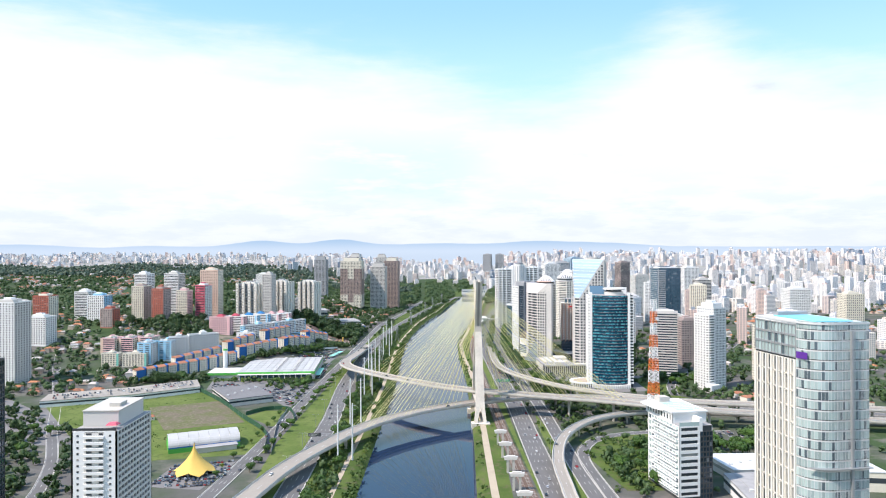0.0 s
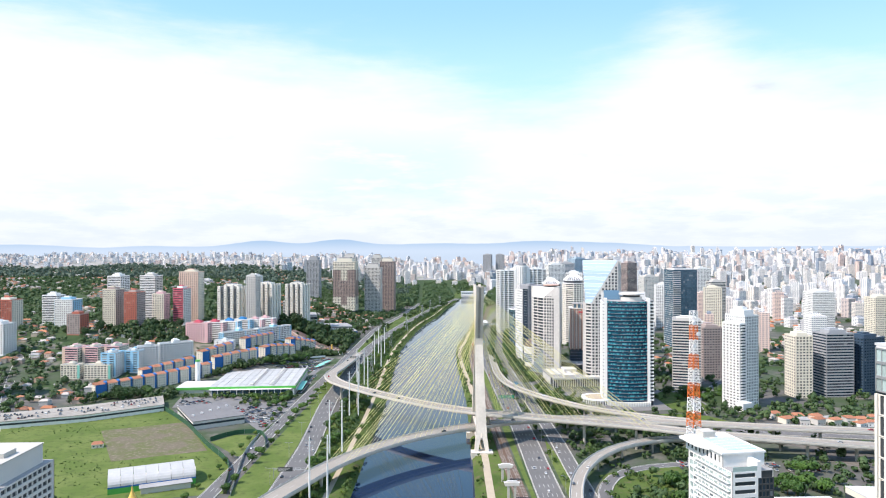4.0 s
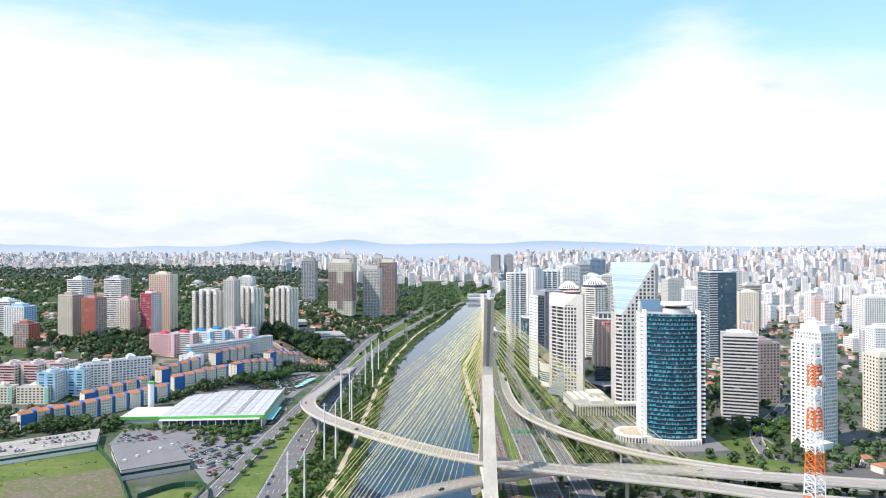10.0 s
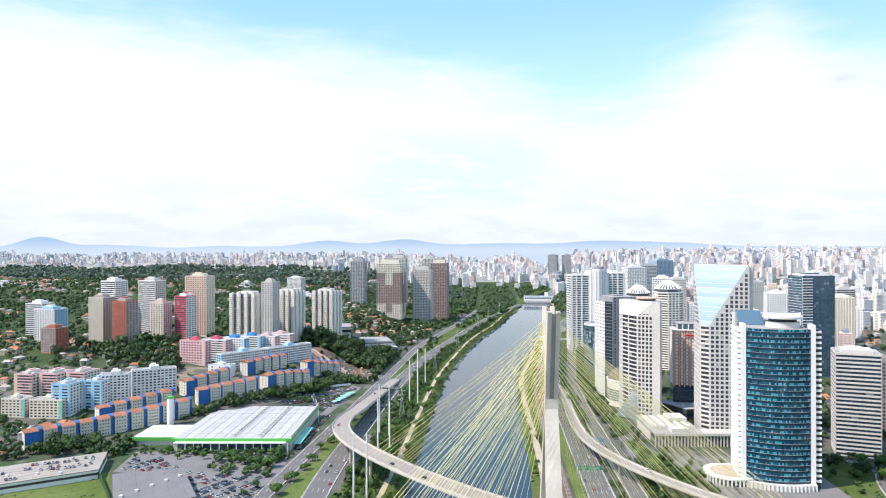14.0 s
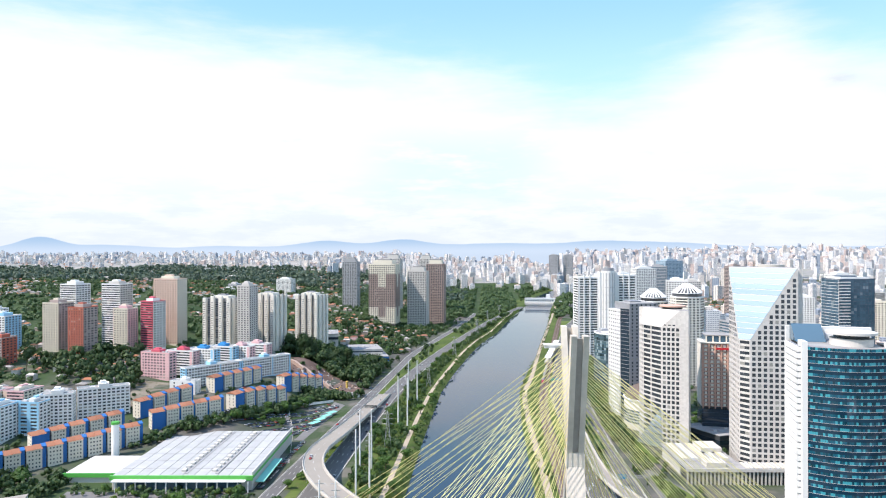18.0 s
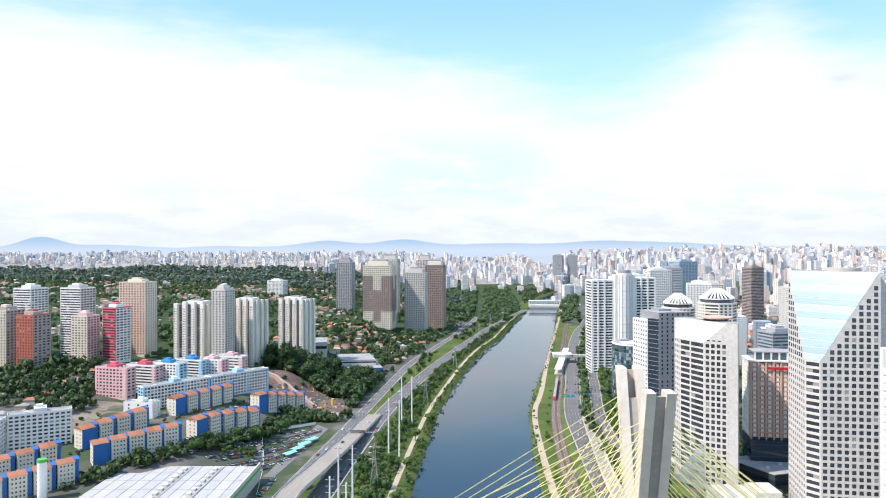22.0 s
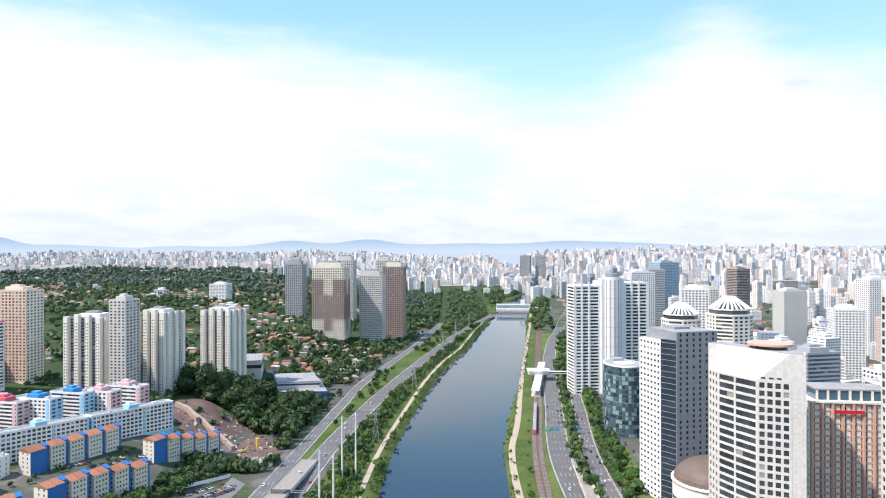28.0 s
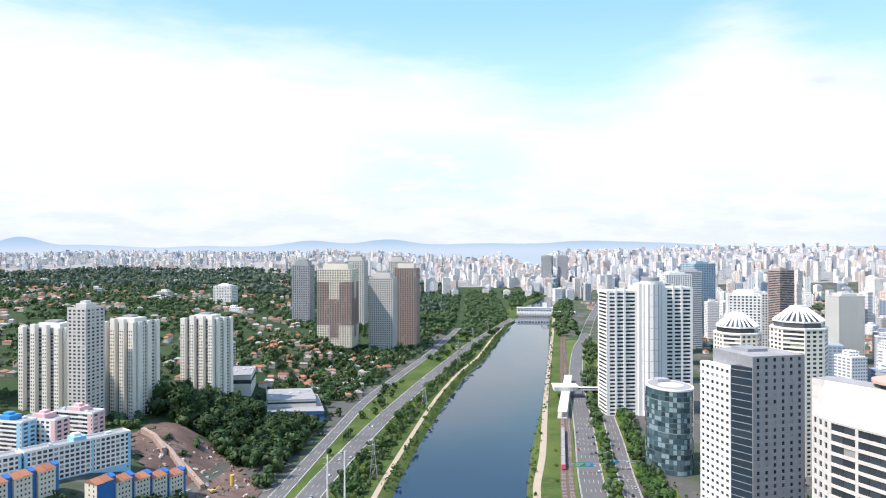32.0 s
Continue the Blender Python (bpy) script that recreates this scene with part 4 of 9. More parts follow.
            g = Mesh().add([p + n2 * 0.15 for p in q] + q, [(0, 1, 2, 3), (7, 6, 5, 4), (0, 4, 5, 1), (1, 5, 6, 2), (2, 6, 7, 3), (3, 7, 4, 0)])
            part("apron_panel", g, MIRROR, ob, "mirror glass panel")
    return ob


cut_tower("cut_corner_tower", "tall pale stone office tower with a sloping mirror-glass corner", 157, 291, -7, 40, 155.5, 101.5, 0, 8, 8, 6.5, 9, MIRROR, False)

def prow_tower():
    """The lower stone tower: a grid front, a long banded side with a kink, and a white slope over them."""
    ob = thing("cut_corner_tower", "pale stone office tower with banded side and white sloped top", "office tower", pose(113.3, 351.4, 0))
    poly = [(-10.5, 35.8), (-9.9, 23.3), (-5.7, 12.6), (0, 0), (14, -7), (19.9, -8.8), (24, 0), (-2, 40)]
    zc, h, base = 104.5, 118.5, 7.0
    nz = int((zc - base) / 4.0)
    part("core", Mesh().prism(inset(poly, 1.6), 0, zc), DARK, ob)
    specs = [(3, nz, SLABS, PANE, "grid", 0.5, 0.45), (2, nz, SLABS, PANE, "band", 0.2, 0.32), (3, nz, SLABS, PANE, "band", 0.2, 0.32), (4, nz, SLABS, PANE, "grid", 0.34, 0.34),
             None, (4, nz, SLABS, PANE, "grid", 0.5, 0.45), None, None]
    polygon_faces(ob, poly, base, zc, specs, 0.5, True, (0, 1, 2, 3))
    part("slim_shaft", Mesh().prism([(14.1, -7.1), (19.9, -9.2), (24, 0), (18, 2)], 0, h - 1.5), SLABS, ob, "narrow blank stone shaft")
    for i in (6, 7):
        p, q = Vector(poly[i]), Vector(poly[(i + 1) % 8])
        part("rear_wall", Mesh().slab(p, math.atan2(q.y - p.y, q.x - p.x), 0, (q - p).length, -0.5, 0, 0, zc), SLABS, ob)
    # above the bands the side leans back to a line across the roof
    line = [Vector(poly[0]).lerp(Vector((13.2, -6.6)), t) for t in (0.0, 0.12, 0.5, 0.86, 1.0)]
    top = [tuple(v) for v in line] + poly[5:]
    part("upper_body", Mesh().prism([poly[0]] + poly[1:], zc, h, top), SLABS, ob)
    for i in (1, 2):
        q = [Vector((*poly[i], zc)), Vector((*poly[i + 1], zc)), Vector((*top[i + 1], h)), Vector((*top[i], h))]
        n = (q[1] - q[0]).cross(q[3] - q[0]).normalized()
        if n.z < 0:
            n = -n
        part("facet_panel", Mesh().add([p + n * 0.22 for p in q] + [p + n * 0.05 for p in q], [(0, 1, 2, 3), (7, 6, 5, 4), (0, 4, 5, 1), (1, 5, 6, 2), (2, 6, 7, 3), (3, 7, 4, 0)]), WHITE, ob, "white sloped roof panel")
    for i in range(3):
        u = 3.0 + i * 3.6
        link("window", pane_mesh(2.0, 0.9, PANE), ob, Matrix.Translation((u * 0.894 + 0.02, -u * 0.447 - 0.04, zc + 1.6)) @ Matrix.Rotation(math.atan2(-7, 14), 4, "Z"))
    part("roof", Mesh().prism(inset(top, 1.0), h, h + 0.3), ROOFG, ob)
    part("helipad_drum", Mesh().tube((13, 14, h + 0.3), (13, 14, h + 2.0), 8.5, 32), PANE, ob)
    part("helipad", Mesh().tube((13, 14, h + 2.0), (13, 14, h + 3.0), 11.0, 36), REDH, ob, "round salmon-red helipad")
    for i, e in ((0, 4), (1, 4), (2, 5), (3, 5)):
        p, q = Vector(poly[i]), Vector(poly[i + 1])
        for k in range(e):
            m = p.lerp(q, (k + 0.5) / e)
            part("ground_column", Mesh().box(m.x - 0.5, m.x + 0.5, m.y - 0.2, m.y + 0.8, 0, base), SLABS, ob)
    n2 = Vector((-0.92, -0.39, 0.0))
    A, B, T = Vector((0.4, -0.9, 2)), Vector((-9.9, 23.3, 2)) + n2 * 7, Vector((-0.6, -0.5, 36))
    for k in range(6):
        t0, t1 = k / 6 + 0.01, (k + 1) / 6 - 0.01
        q = [A.lerp(T, t0), A.lerp(T, t1), B.lerp(T, t1), B.lerp(T, t0)]
        part("apron_panel", Mesh().add([p + n2 * 0.15 for p in q] + q, [(0, 1, 2, 3), (7, 6, 5, 4), (0, 4, 5, 1), (1, 5, 6, 2), (2, 6, 7, 3), (3, 7, 4, 0)]), MIRROR, ob, "mirror glass panel")


prow_tower()


def podium():
    """Low stone podium: a colonnaded front strip before the tall tower, and a wing with glazed strips beside it."""
    ob = thing("tower_podium", "low stone podium with colonnade and glazed roof strips", "podium", pose(110, 267, 0, 0, 0, 2))
    h = 11.0
    part("body", Mesh().box(1.5, 82, 1.5, 19.0, 0, h - 0.6), DARK, ob)
    part("wing_body", Mesh().box(1.5, 42, 19.0, 66, 0, h - 0.6), SLABS, ob)
    part("roof_slab", Mesh().box(0, 83, 0, 18.8, h - 0.6, h), ROOFG, ob)
    part("wing_roof", Mesh().box(0, 43, 18.82, 67, h - 0.6, h + 0.2), ROOFG, ob)
    for i in range(30):
        part("column", Mesh().box(0.3 + i * 2.78, 1.4 + i * 2.78, 0.2, 1.2, 0, h - 0.6), SLABS, ob)
    part("cornice", Mesh().box(-0.4, 83.4, -0.5, -0.02, h - 1.4, h + 0.9), SLABS, ob)
    for i in range(5):
        part("roof_light", Mesh().box(4 + i * 7.6, 8.6 + i * 7.6, 24, 64, h + 0.204, h + 1.3), ROOFW if i % 2 else BEIGE, ob)
    for i in range(12):
        part("roof_light", Mesh().box(44 + i * 3.2, 45.9 + i * 3.2, 3, 16, h + 0.004, h + 0.7), ROOFW if i % 2 else BEIGE, ob)
    part("plant_room", Mesh().box(16, 30, 5, 16, h + 0.004, h + 3.4), SLABS, ob)
    part("raised_hall", Mesh().box(24, 40, 40, 60, h + 1.304, h + 4.2), SLABS, ob)


podium()


def curved_tower():
    """The bowed blue glass tower: curved curtain wall between two white fins."""
    ob = thing("curved_glass_tower", "blue-green curved glass office tower with white side fins", "office tower", pose(177, 190, 0, 0, 0, -10))
    w, d, h, n, rows = 42.5, 40.0, 113.0, 18, 29
    bow = 6.0
    def fx(i):
        return -w / 2 + w * i / n
    def fy(i):
        t = 2 * i / n - 1
        return -d / 2 - bow * (1 - t * t)
    front = [(fx(i), fy(i)) for i in range(n + 1)]
    body = [(x, y + 0.5) for x, y in front] + [(w / 2, d / 2), (-w / 2, d / 2)]
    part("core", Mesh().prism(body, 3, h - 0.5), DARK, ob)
    rh = (h - 4) / rows
    fine = [tuple(Vector(front[j // 2]).lerp(Vector(front[j // 2 + 1]), 0.5 * (j % 2))) if j < 2 * n else front[n] for j in range(2 * n + 1)]
    for k in range(rows):
        # a dark blue spandrel, a thin projecting sill, and the panes above it
        z = 4 + k * rh
        out = [(x, y - 0.02) for x, y in front] + [(x, y + 0.45) for x, y in reversed(front)]
        part("spandrel_band", Mesh().prism(out, z, z + rh * 0.5), TEALD, ob, "dark blue glass spandrel")
        out = [(x, y - 0.22) for x, y in front] + [(x, y + 0.3) for x, y in reversed(front)]
        part("sill_rail", Mesh().prism(out, z + rh * 0.5, z + rh * 0.5 + 0.14), GREY, ob)
    rest = Mesh()
    for k in range(rows):
        for i in range(2 * n):
            a, b = Vector(fine[i]), Vector(fine[i + 1])
            ang = math.atan2(b.y - a.y, b.x - a.x)
            L = (b - a).length
            z0, z1 = 4 + (k + 0.5) * rh + 0.15, 4 + (k + 1) * rh - 0.02
            if k > 10 and i % 4 == 1:
                m = (a + b) / 2
                link("window", pane_mesh(L * 0.94, z1 - z0, TEALG), ob, Matrix.Translation((m.x, m.y + 0.12, (z0 + z1) / 2)) @ Matrix.Rotation(ang, 4, "Z"))
            else:
                rest.slab(a, ang, L * 0.03, L * 0.97, -0.18, -0.06, z0, z1)
    tagged(part("window_panes", rest, TEALG, ob), kind="stuff")
    for s in (-1, 1):
        x0 = s * (w / 2 + 1.6)
        part("side_fin", Mesh().box(x0 - 1.5, x0 + 1.5, -d / 2 - 0.8, -d / 2 + 9, 0, h + 3), WHITE, ob)
        for k in range(rows):
            z = 4 + (k + 0.5) * rh
            g = Mesh().box(x0 + s * 1.55 - 0.0, x0 + s * 5.5, -d / 2 + 0.5, -d / 2 + 30, z - 0.75, z + 0.75) if s > 0 else Mesh().box(x0 - 4.0, x0 - 1.52, -d / 2 + 1.5, -d / 2 + 30, z - 1.42, z + 1.42)
            part("balcony_band", g, WHITE, ob)
        part("side_core", Mesh().box(min(x0 + s * 1.52, x0 + s * (5.0 if s > 0 else 2.6)), max(x0 + s * 1.52, x0 + s * (5.0 if s > 0 else 2.6)), -d / 2 + 2, -d / 2 + 29, 0, h), DARK if s > 0 else SLATE, ob)
    part("rear_wall", Mesh().box(-w / 2 - 3, w / 2 + 3, d / 2 - 3, d / 2 + 0.4, 0, h + 8), WHITE, ob)
    part("roof", Mesh().prism(inset(body, 0.6), h - 0.5, h), ROOFG, ob)
    part("sloped_roof_glass", Mesh().prism([(-w / 2 - 1, d / 2 - 18), (-w / 2 + 16, d / 2 - 18), (-w / 2 + 16, d / 2 - 3), (-w / 2 - 1, d / 2 - 3)], h + 0.2, h + 10,
                                           [(-w / 2 - 1, d / 2 - 6), (-w / 2 + 16, d / 2 - 6), (-w / 2 + 16, d / 2 - 3), (-w / 2 - 1, d / 2 - 3)]), PANEB, ob, "sloped blue glass roof")
    hub = Vector((6, -6, 0))
    part("penthouse", Mesh().tube(hub + Vector((0, 0, h)), hub + Vector((0, 0, h + 4.2)), 11.5, 36), STONE, ob)
    part("clerestory", Mesh().tube(hub + Vector((0, 0, h + 4.2)), hub + Vector((0, 0, h + 6.6)), 9.5, 36), PANE, ob)
    part("helipad", Mesh().tube(hub + Vector((0, 0, h + 6.6)), hub + Vector((0, 0, h + 8.0)), 13.5, 40), STONE, ob, "round concrete helipad deck")
    part("helipad_ring", Mesh().tube(hub + Vector((0, 0, h + 8.0)), hub + Vector((0, 0, h + 8.12)), 9.0, 40), ROOFW, ob)
    # lobby drum and its colonnade
    drum = Vector((-30, -8, 0))
    part("lobby_wall", Mesh().tube(drum, drum + Vector((0, 0, 4.4)), 18, 40), DARK, ob)
    part("lobby_roof", Mesh().tube(drum + Vector((0, 0, 4.404)), drum + Vector((0, 0, 5.6)), 19.4, 40), WHITE, ob)
    part("lobby_court", Mesh().tube(drum + Vector((0, 0, 5.6)), drum + Vector((0, 0, 5.72)), 14.5, 40), PATHC, ob)
    for i in range(22):
        a = math.pi * (0.72 + 0.98 * i / 21)
        p = drum + Vector((math.cos(a) * 18.7, math.sin(a) * 18.7, 0))
        part("lobby_column", Mesh().box(p.x - 0.55, p.x + 0.55, p.y - 0.55, p.y + 0.55, 0, 4.39), WHITE, ob)
    base = [(x * 1.12, y - 3.5) for x, y in front] + [(w / 2 + 8, -d / 2 + 16), (-w / 2 - 3, -d / 2 + 16)]
    part("base_floor", Mesh().prism(base, 0, 4.2), STONE, ob)
    for i in range(n + 1):
        x, y = front[i]
        part("base_column", Mesh().box(x * 1.12 - 0.5, x * 1.12 + 0.5, y - 4.3, y - 3.52, 0, 4.6), WHITE, ob)


curved_tower()


def slab_pair():
    """White and grey office tower: a white grid face on the river side, a dark glass slot and a grey front."""
    ob = thing("white_grey_tower", "office tower with a white grid side and a grey front", "office tower", pose(106, 461, 0, 0, 0, 16))
    s, h, h2 = 33.0, 107.5, 115.0
    part("core", Mesh().box(4.3, s + 1.4, 0.6, s - 0.65, 0, h2 - 0.5), DARK, ob)
    n = 38.0
    part("white_core", Mesh().box(-0.1, 4.2, 11.6, n - 1.0, 0, h - 0.5), DARK, ob)
    facade(ob, (-0.6, n), -math.pi / 2, 26.4, 0, h, 6, 28, WHITE, PANE, 0.42, 0.56, 0.5, True)
    facade(ob, (4.0, 0.0), 0.0, s - 2.0, 0, h2, 6, 32, SLATE, PANE, 0.66, 0.44, 0.5, True)
    facade(ob, (s + 2.0, 0.0), math.pi / 2, s, 0, h2, 6, 27, SLATE, PANE, 0.6, 0.5, 0.5, False)
    part("glass_slot", Mesh().prism([(-0.3, 11.5), (3.9, 0.5), (3.98, 11.5)], 0, h + 2), DKGLASS, ob, "dark green glass corner slot")
    for k in range(28):
        part("slot_band", Mesh().prism([(-0.42, 11.5), (3.78, 0.5), (3.9, 0.5), (-0.3, 11.5)][::-1], 3.6 + k * 3.84, 3.95 + k * 3.84), SLATE, ob)
    part("rear_wall", Mesh().box(4.25, s + 2, s - 0.6, s + 0.2, 0, h2), SLATE, ob)
    part("white_rear", Mesh().box(-0.6, 4.2, n - 0.5, n, 0, h), WHITE, ob)
    part("roof", Mesh().box(4.3, s + 1.8, 0.2, s - 0.2, h2 - 0.4, h2 + 0.2), ROOFG, ob)
    part("upper_wall", Mesh().box(4.0, 4.25, 0.55, s - 0.65, 0, h2), SLATE, ob)
    part("white_roof", Mesh().box(-0.55, 3.98, 11.6, n - 0.52, h - 0.4, h + 0.3), WHITE, ob)
    part("plant_room", Mesh().box(12, 24, 14, 28, h2 + 0.2, h2 + 1.8), SLATE, ob)


slab_pair()


def dome_hall():
    ob = thing("domed_hall", "low round hall with a brown dome beside the tower", "hall", pose(123, 434, 0))
    part("drum", Mesh().tube((0, 0, 0), (0, 0, 27), 24, 48), BARSHADE, ob)
    for k in range(5):
        part("window_band", Mesh().tube((0, 0, 6 + k * 2.6), (0, 0, 7.6 + k * 2.6), 24.15, 48), PANEB, ob)
    part("cornice", Mesh().tube((0, 0, 27), (0, 0, 28.2), 24.9, 48), WHITE, ob)
    g = Mesh()
    for k in range(8):
        a0, a1 = math.pi / 2 * k / 8, math.pi / 2 * (k + 1) / 8
        g.tube((0, 0, 28.204 + 13 * math.sin(a0)), (0, 0, 28.2 + 13 * math.sin(a1)), 23.4 * math.cos(a0), 44, max(0.3, 23.4 * math.cos(a1)))
    part("dome", g, paint("brown_copper_roof", (0.15, 0.112, 0.092), 0.55, vary=0.3, coarse=0.1), ob, "dull brown dome")


dome_hall()


def oval_tower():
    ob = thing("oval_glass_tower", "dark blue oval glass office building with a helipad roof", "office building", pose(121, 650, 0, 0, 0, 12))
    n, rows, h = 40, 16, 63.0
    out = [(16.5 * math.cos(2 * math.pi * i / n), 23 * math.sin(2 * math.pi * i / n)) for i in range(n)]
    part("core", Mesh().prism([(x * 0.975, y * 0.98) for x, y in out], 0, h - 0.3), DARK, ob)
    rest = Mesh()
    for k in range(rows + 1):
        z = h * k / rows
        part("floor_band", Mesh().prism([(x * 1.004, y * 1.004) for x, y in out], max(0, z - 0.35), min(h, z + 0.35)), PANEB, ob)
    for i in range(n):
        a, b = Vector(out[i]), Vector(out[(i + 1) % n])
        ang, L = math.atan2(b.y - a.y, b.x - a.x), (b - a).length
        for k in range(rows):
            z = h * (k + 0.5) / rows
            if b.x < 3 or b.y < 2:
                if k > 4 and i % 2 == 0:
                    m = (a + b) / 2
                    link("window", pane_mesh(L * 0.94, 3.1, OVALG), ob, Matrix.Translation((m.x, m.y, z)) @ Matrix.Rotation(ang, 4, "Z"))
                else:
                    rest.slab(a, ang, 0.08, L - 0.08, -0.06, 0.06, z - 1.55, z + 1.55)
    tagged(part("window_panes", rest, OVALG, ob), kind="stuff")
    part("roof_rim", Mesh().prism(out, h, h + 1.4), WHITE, ob)
    part("roof_floor", Mesh().prism([(x * 0.9, y * 0.92) for x, y in out], h + 1.404, h + 1.5), ROOFG, ob)
    part("helipad", Mesh().tube((0, -3, h + 1.504), (0, -3, h + 1.9), 9.5, 36), WHITE, ob)
    part("plant_room", Mesh().box(-5, 5, 8, 17, h + 1.504, h + 4), GREY, ob)


oval_tower()


def ribbed_tower():
    """The white tower with a round middle shaft and banded wings."""
    ob = thing("white_ribbed_tower", "white office tower with a round shaft and banded wings", "office tower", pose(152, 815, 0, 0, 0, 8))
    h = 132.0
    for x0, x1, y0, hh, n in ((-46, -14, 6, h - 6, 5), (14, 44, 4, h - 3, 5)):
        part("wing_core", Mesh().box(x0 + 0.6, x1 - 0.6, y0 + 0.6, y0 + 29, 0, hh), DARK, ob)
        facade(ob, (x0, y0), 0.0, x1 - x0, 0, hh, n, 33, WHITE, PANE, 0.25, 0.46, 0.6, False, "band", 2.6)
        facade(ob, (x0, y0 + 29.5), -math.pi / 2, 29.5, 0, hh, 5, 33, WHITE, PANE, 0.25, 0.46, 0.6, False, "band", 2.4)
        part("roof", Mesh().box(x0, x1, y0, y0 + 29, hh, hh + 1.5), WHITE, ob)
        for u in (x0 + 8, x0 + 17):
            part("pier", Mesh().box(u, u + 2.2, y0 - 1.0, y0 - 0.02, 0, hh + 5), WHITE, ob)
    part("round_shaft", Mesh().tube((0, 6, 0), (0, 6, h + 5), 10.5, 36), WHITE, ob)
    part("shaft_cap", Mesh().tube((0, 6, h + 5), (0, 6, h + 9), 8.6, 36), SLATE, ob, "dark drum on the round shaft")
    for deg in (-150, -122, -94, -66, -38):
        a = radians(deg)
        part("shaft_strip", Mesh().slab((10.3 * math.cos(a), 6 + 10.3 * math.sin(a)), a + math.pi / 2, -0.8, 0.8, 0.0, 0.4, 6, h + 2), GREY, ob, "grey glazed strip")
    for k in range(1, 12):
        part("shaft_joint", Mesh().tube((0, 6, k * 11.2), (0, 6, k * 11.2 + 0.35), 10.58, 36), GREY, ob)
    for s in (-1, 1):
        part("shaft_buttress", Mesh().box(s * 12 - 2, s * 12 + 2, 3, 15, 0, h + 3), WHITE, ob)
    part("rear_body", Mesh().box(-13.9, 13.9, 15.1, 34, 0, h), STONE, ob)


ribbed_tower()


def crown_tower(x, y, h, r, label):
    ob = thing("pyramid_top_tower", label, "apartment tower", pose(x, y, 0, 0, 0, 10), "pair of pyramid-topped towers")
    def octo(k, c=0.42):
        return [(k * c, -k), (k, -k * c), (k, k * c), (k * c, k), (-k * c, k), (-k, k * c), (-k, -k * c), (-k * c, -k)]
    part("core", Mesh().prism(octo(r - 0.7), 0, h), DARK, ob)
    poly = octo(r)
    nz = int(h / 3.3)
    for i in range(8):
        a, b = Vector(poly[i]), Vector(poly[(i + 1) % 8])
        facade(ob, a, math.atan2(b.y - a.y, b.x - a.x), (b - a).length, 0, h, 3, nz, BARSHADE, ROOM, 0.4, 0.44, 0.6, False, "grid" if i % 2 else "band")
    part("cornice", Mesh().prism(octo(r * 1.02), h, h + 1.2), WHITE, ob)
    part("attic", Mesh().prism(octo(r * 0.86), h + 1.2, h + 5), ROOM, ob)
    part("attic_cornice", Mesh().prism(octo(r * 0.9), h + 5, h + 6), WHITE, ob)
    lo, hi = octo(r * 0.88), octo(r * 0.28)
    part("pyramid", Mesh().prism([(p[0] * 0.97, p[1] * 0.97) for p in lo], h + 6, h + 15, hi), ROOM, ob)
    for i in range(8):
        for t in (0.0, 0.33, 0.66):
            p, q = Vector(lo[i]).lerp(Vector(lo[(i + 1) % 8]), t), Vector(hi[i]).lerp(Vector(hi[(i + 1) % 8]), t)
            part("rafter", Mesh().tube((p.x, p.y, h + 6), (q.x, q.y, h + 15.4), 0.95, 4), WHITE, ob)
    part("lantern", Mesh().prism(octo(r * 0.3), h + 15, h + 17), WHITE, ob)


crown_tower(186, 683, 101, 17, "cream apartment tower crowned by a white-ribbed pyramid")
crown_tower(220, 650, 109, 19, "taller cream apartment tower crowned by a white-ribbed pyramid")

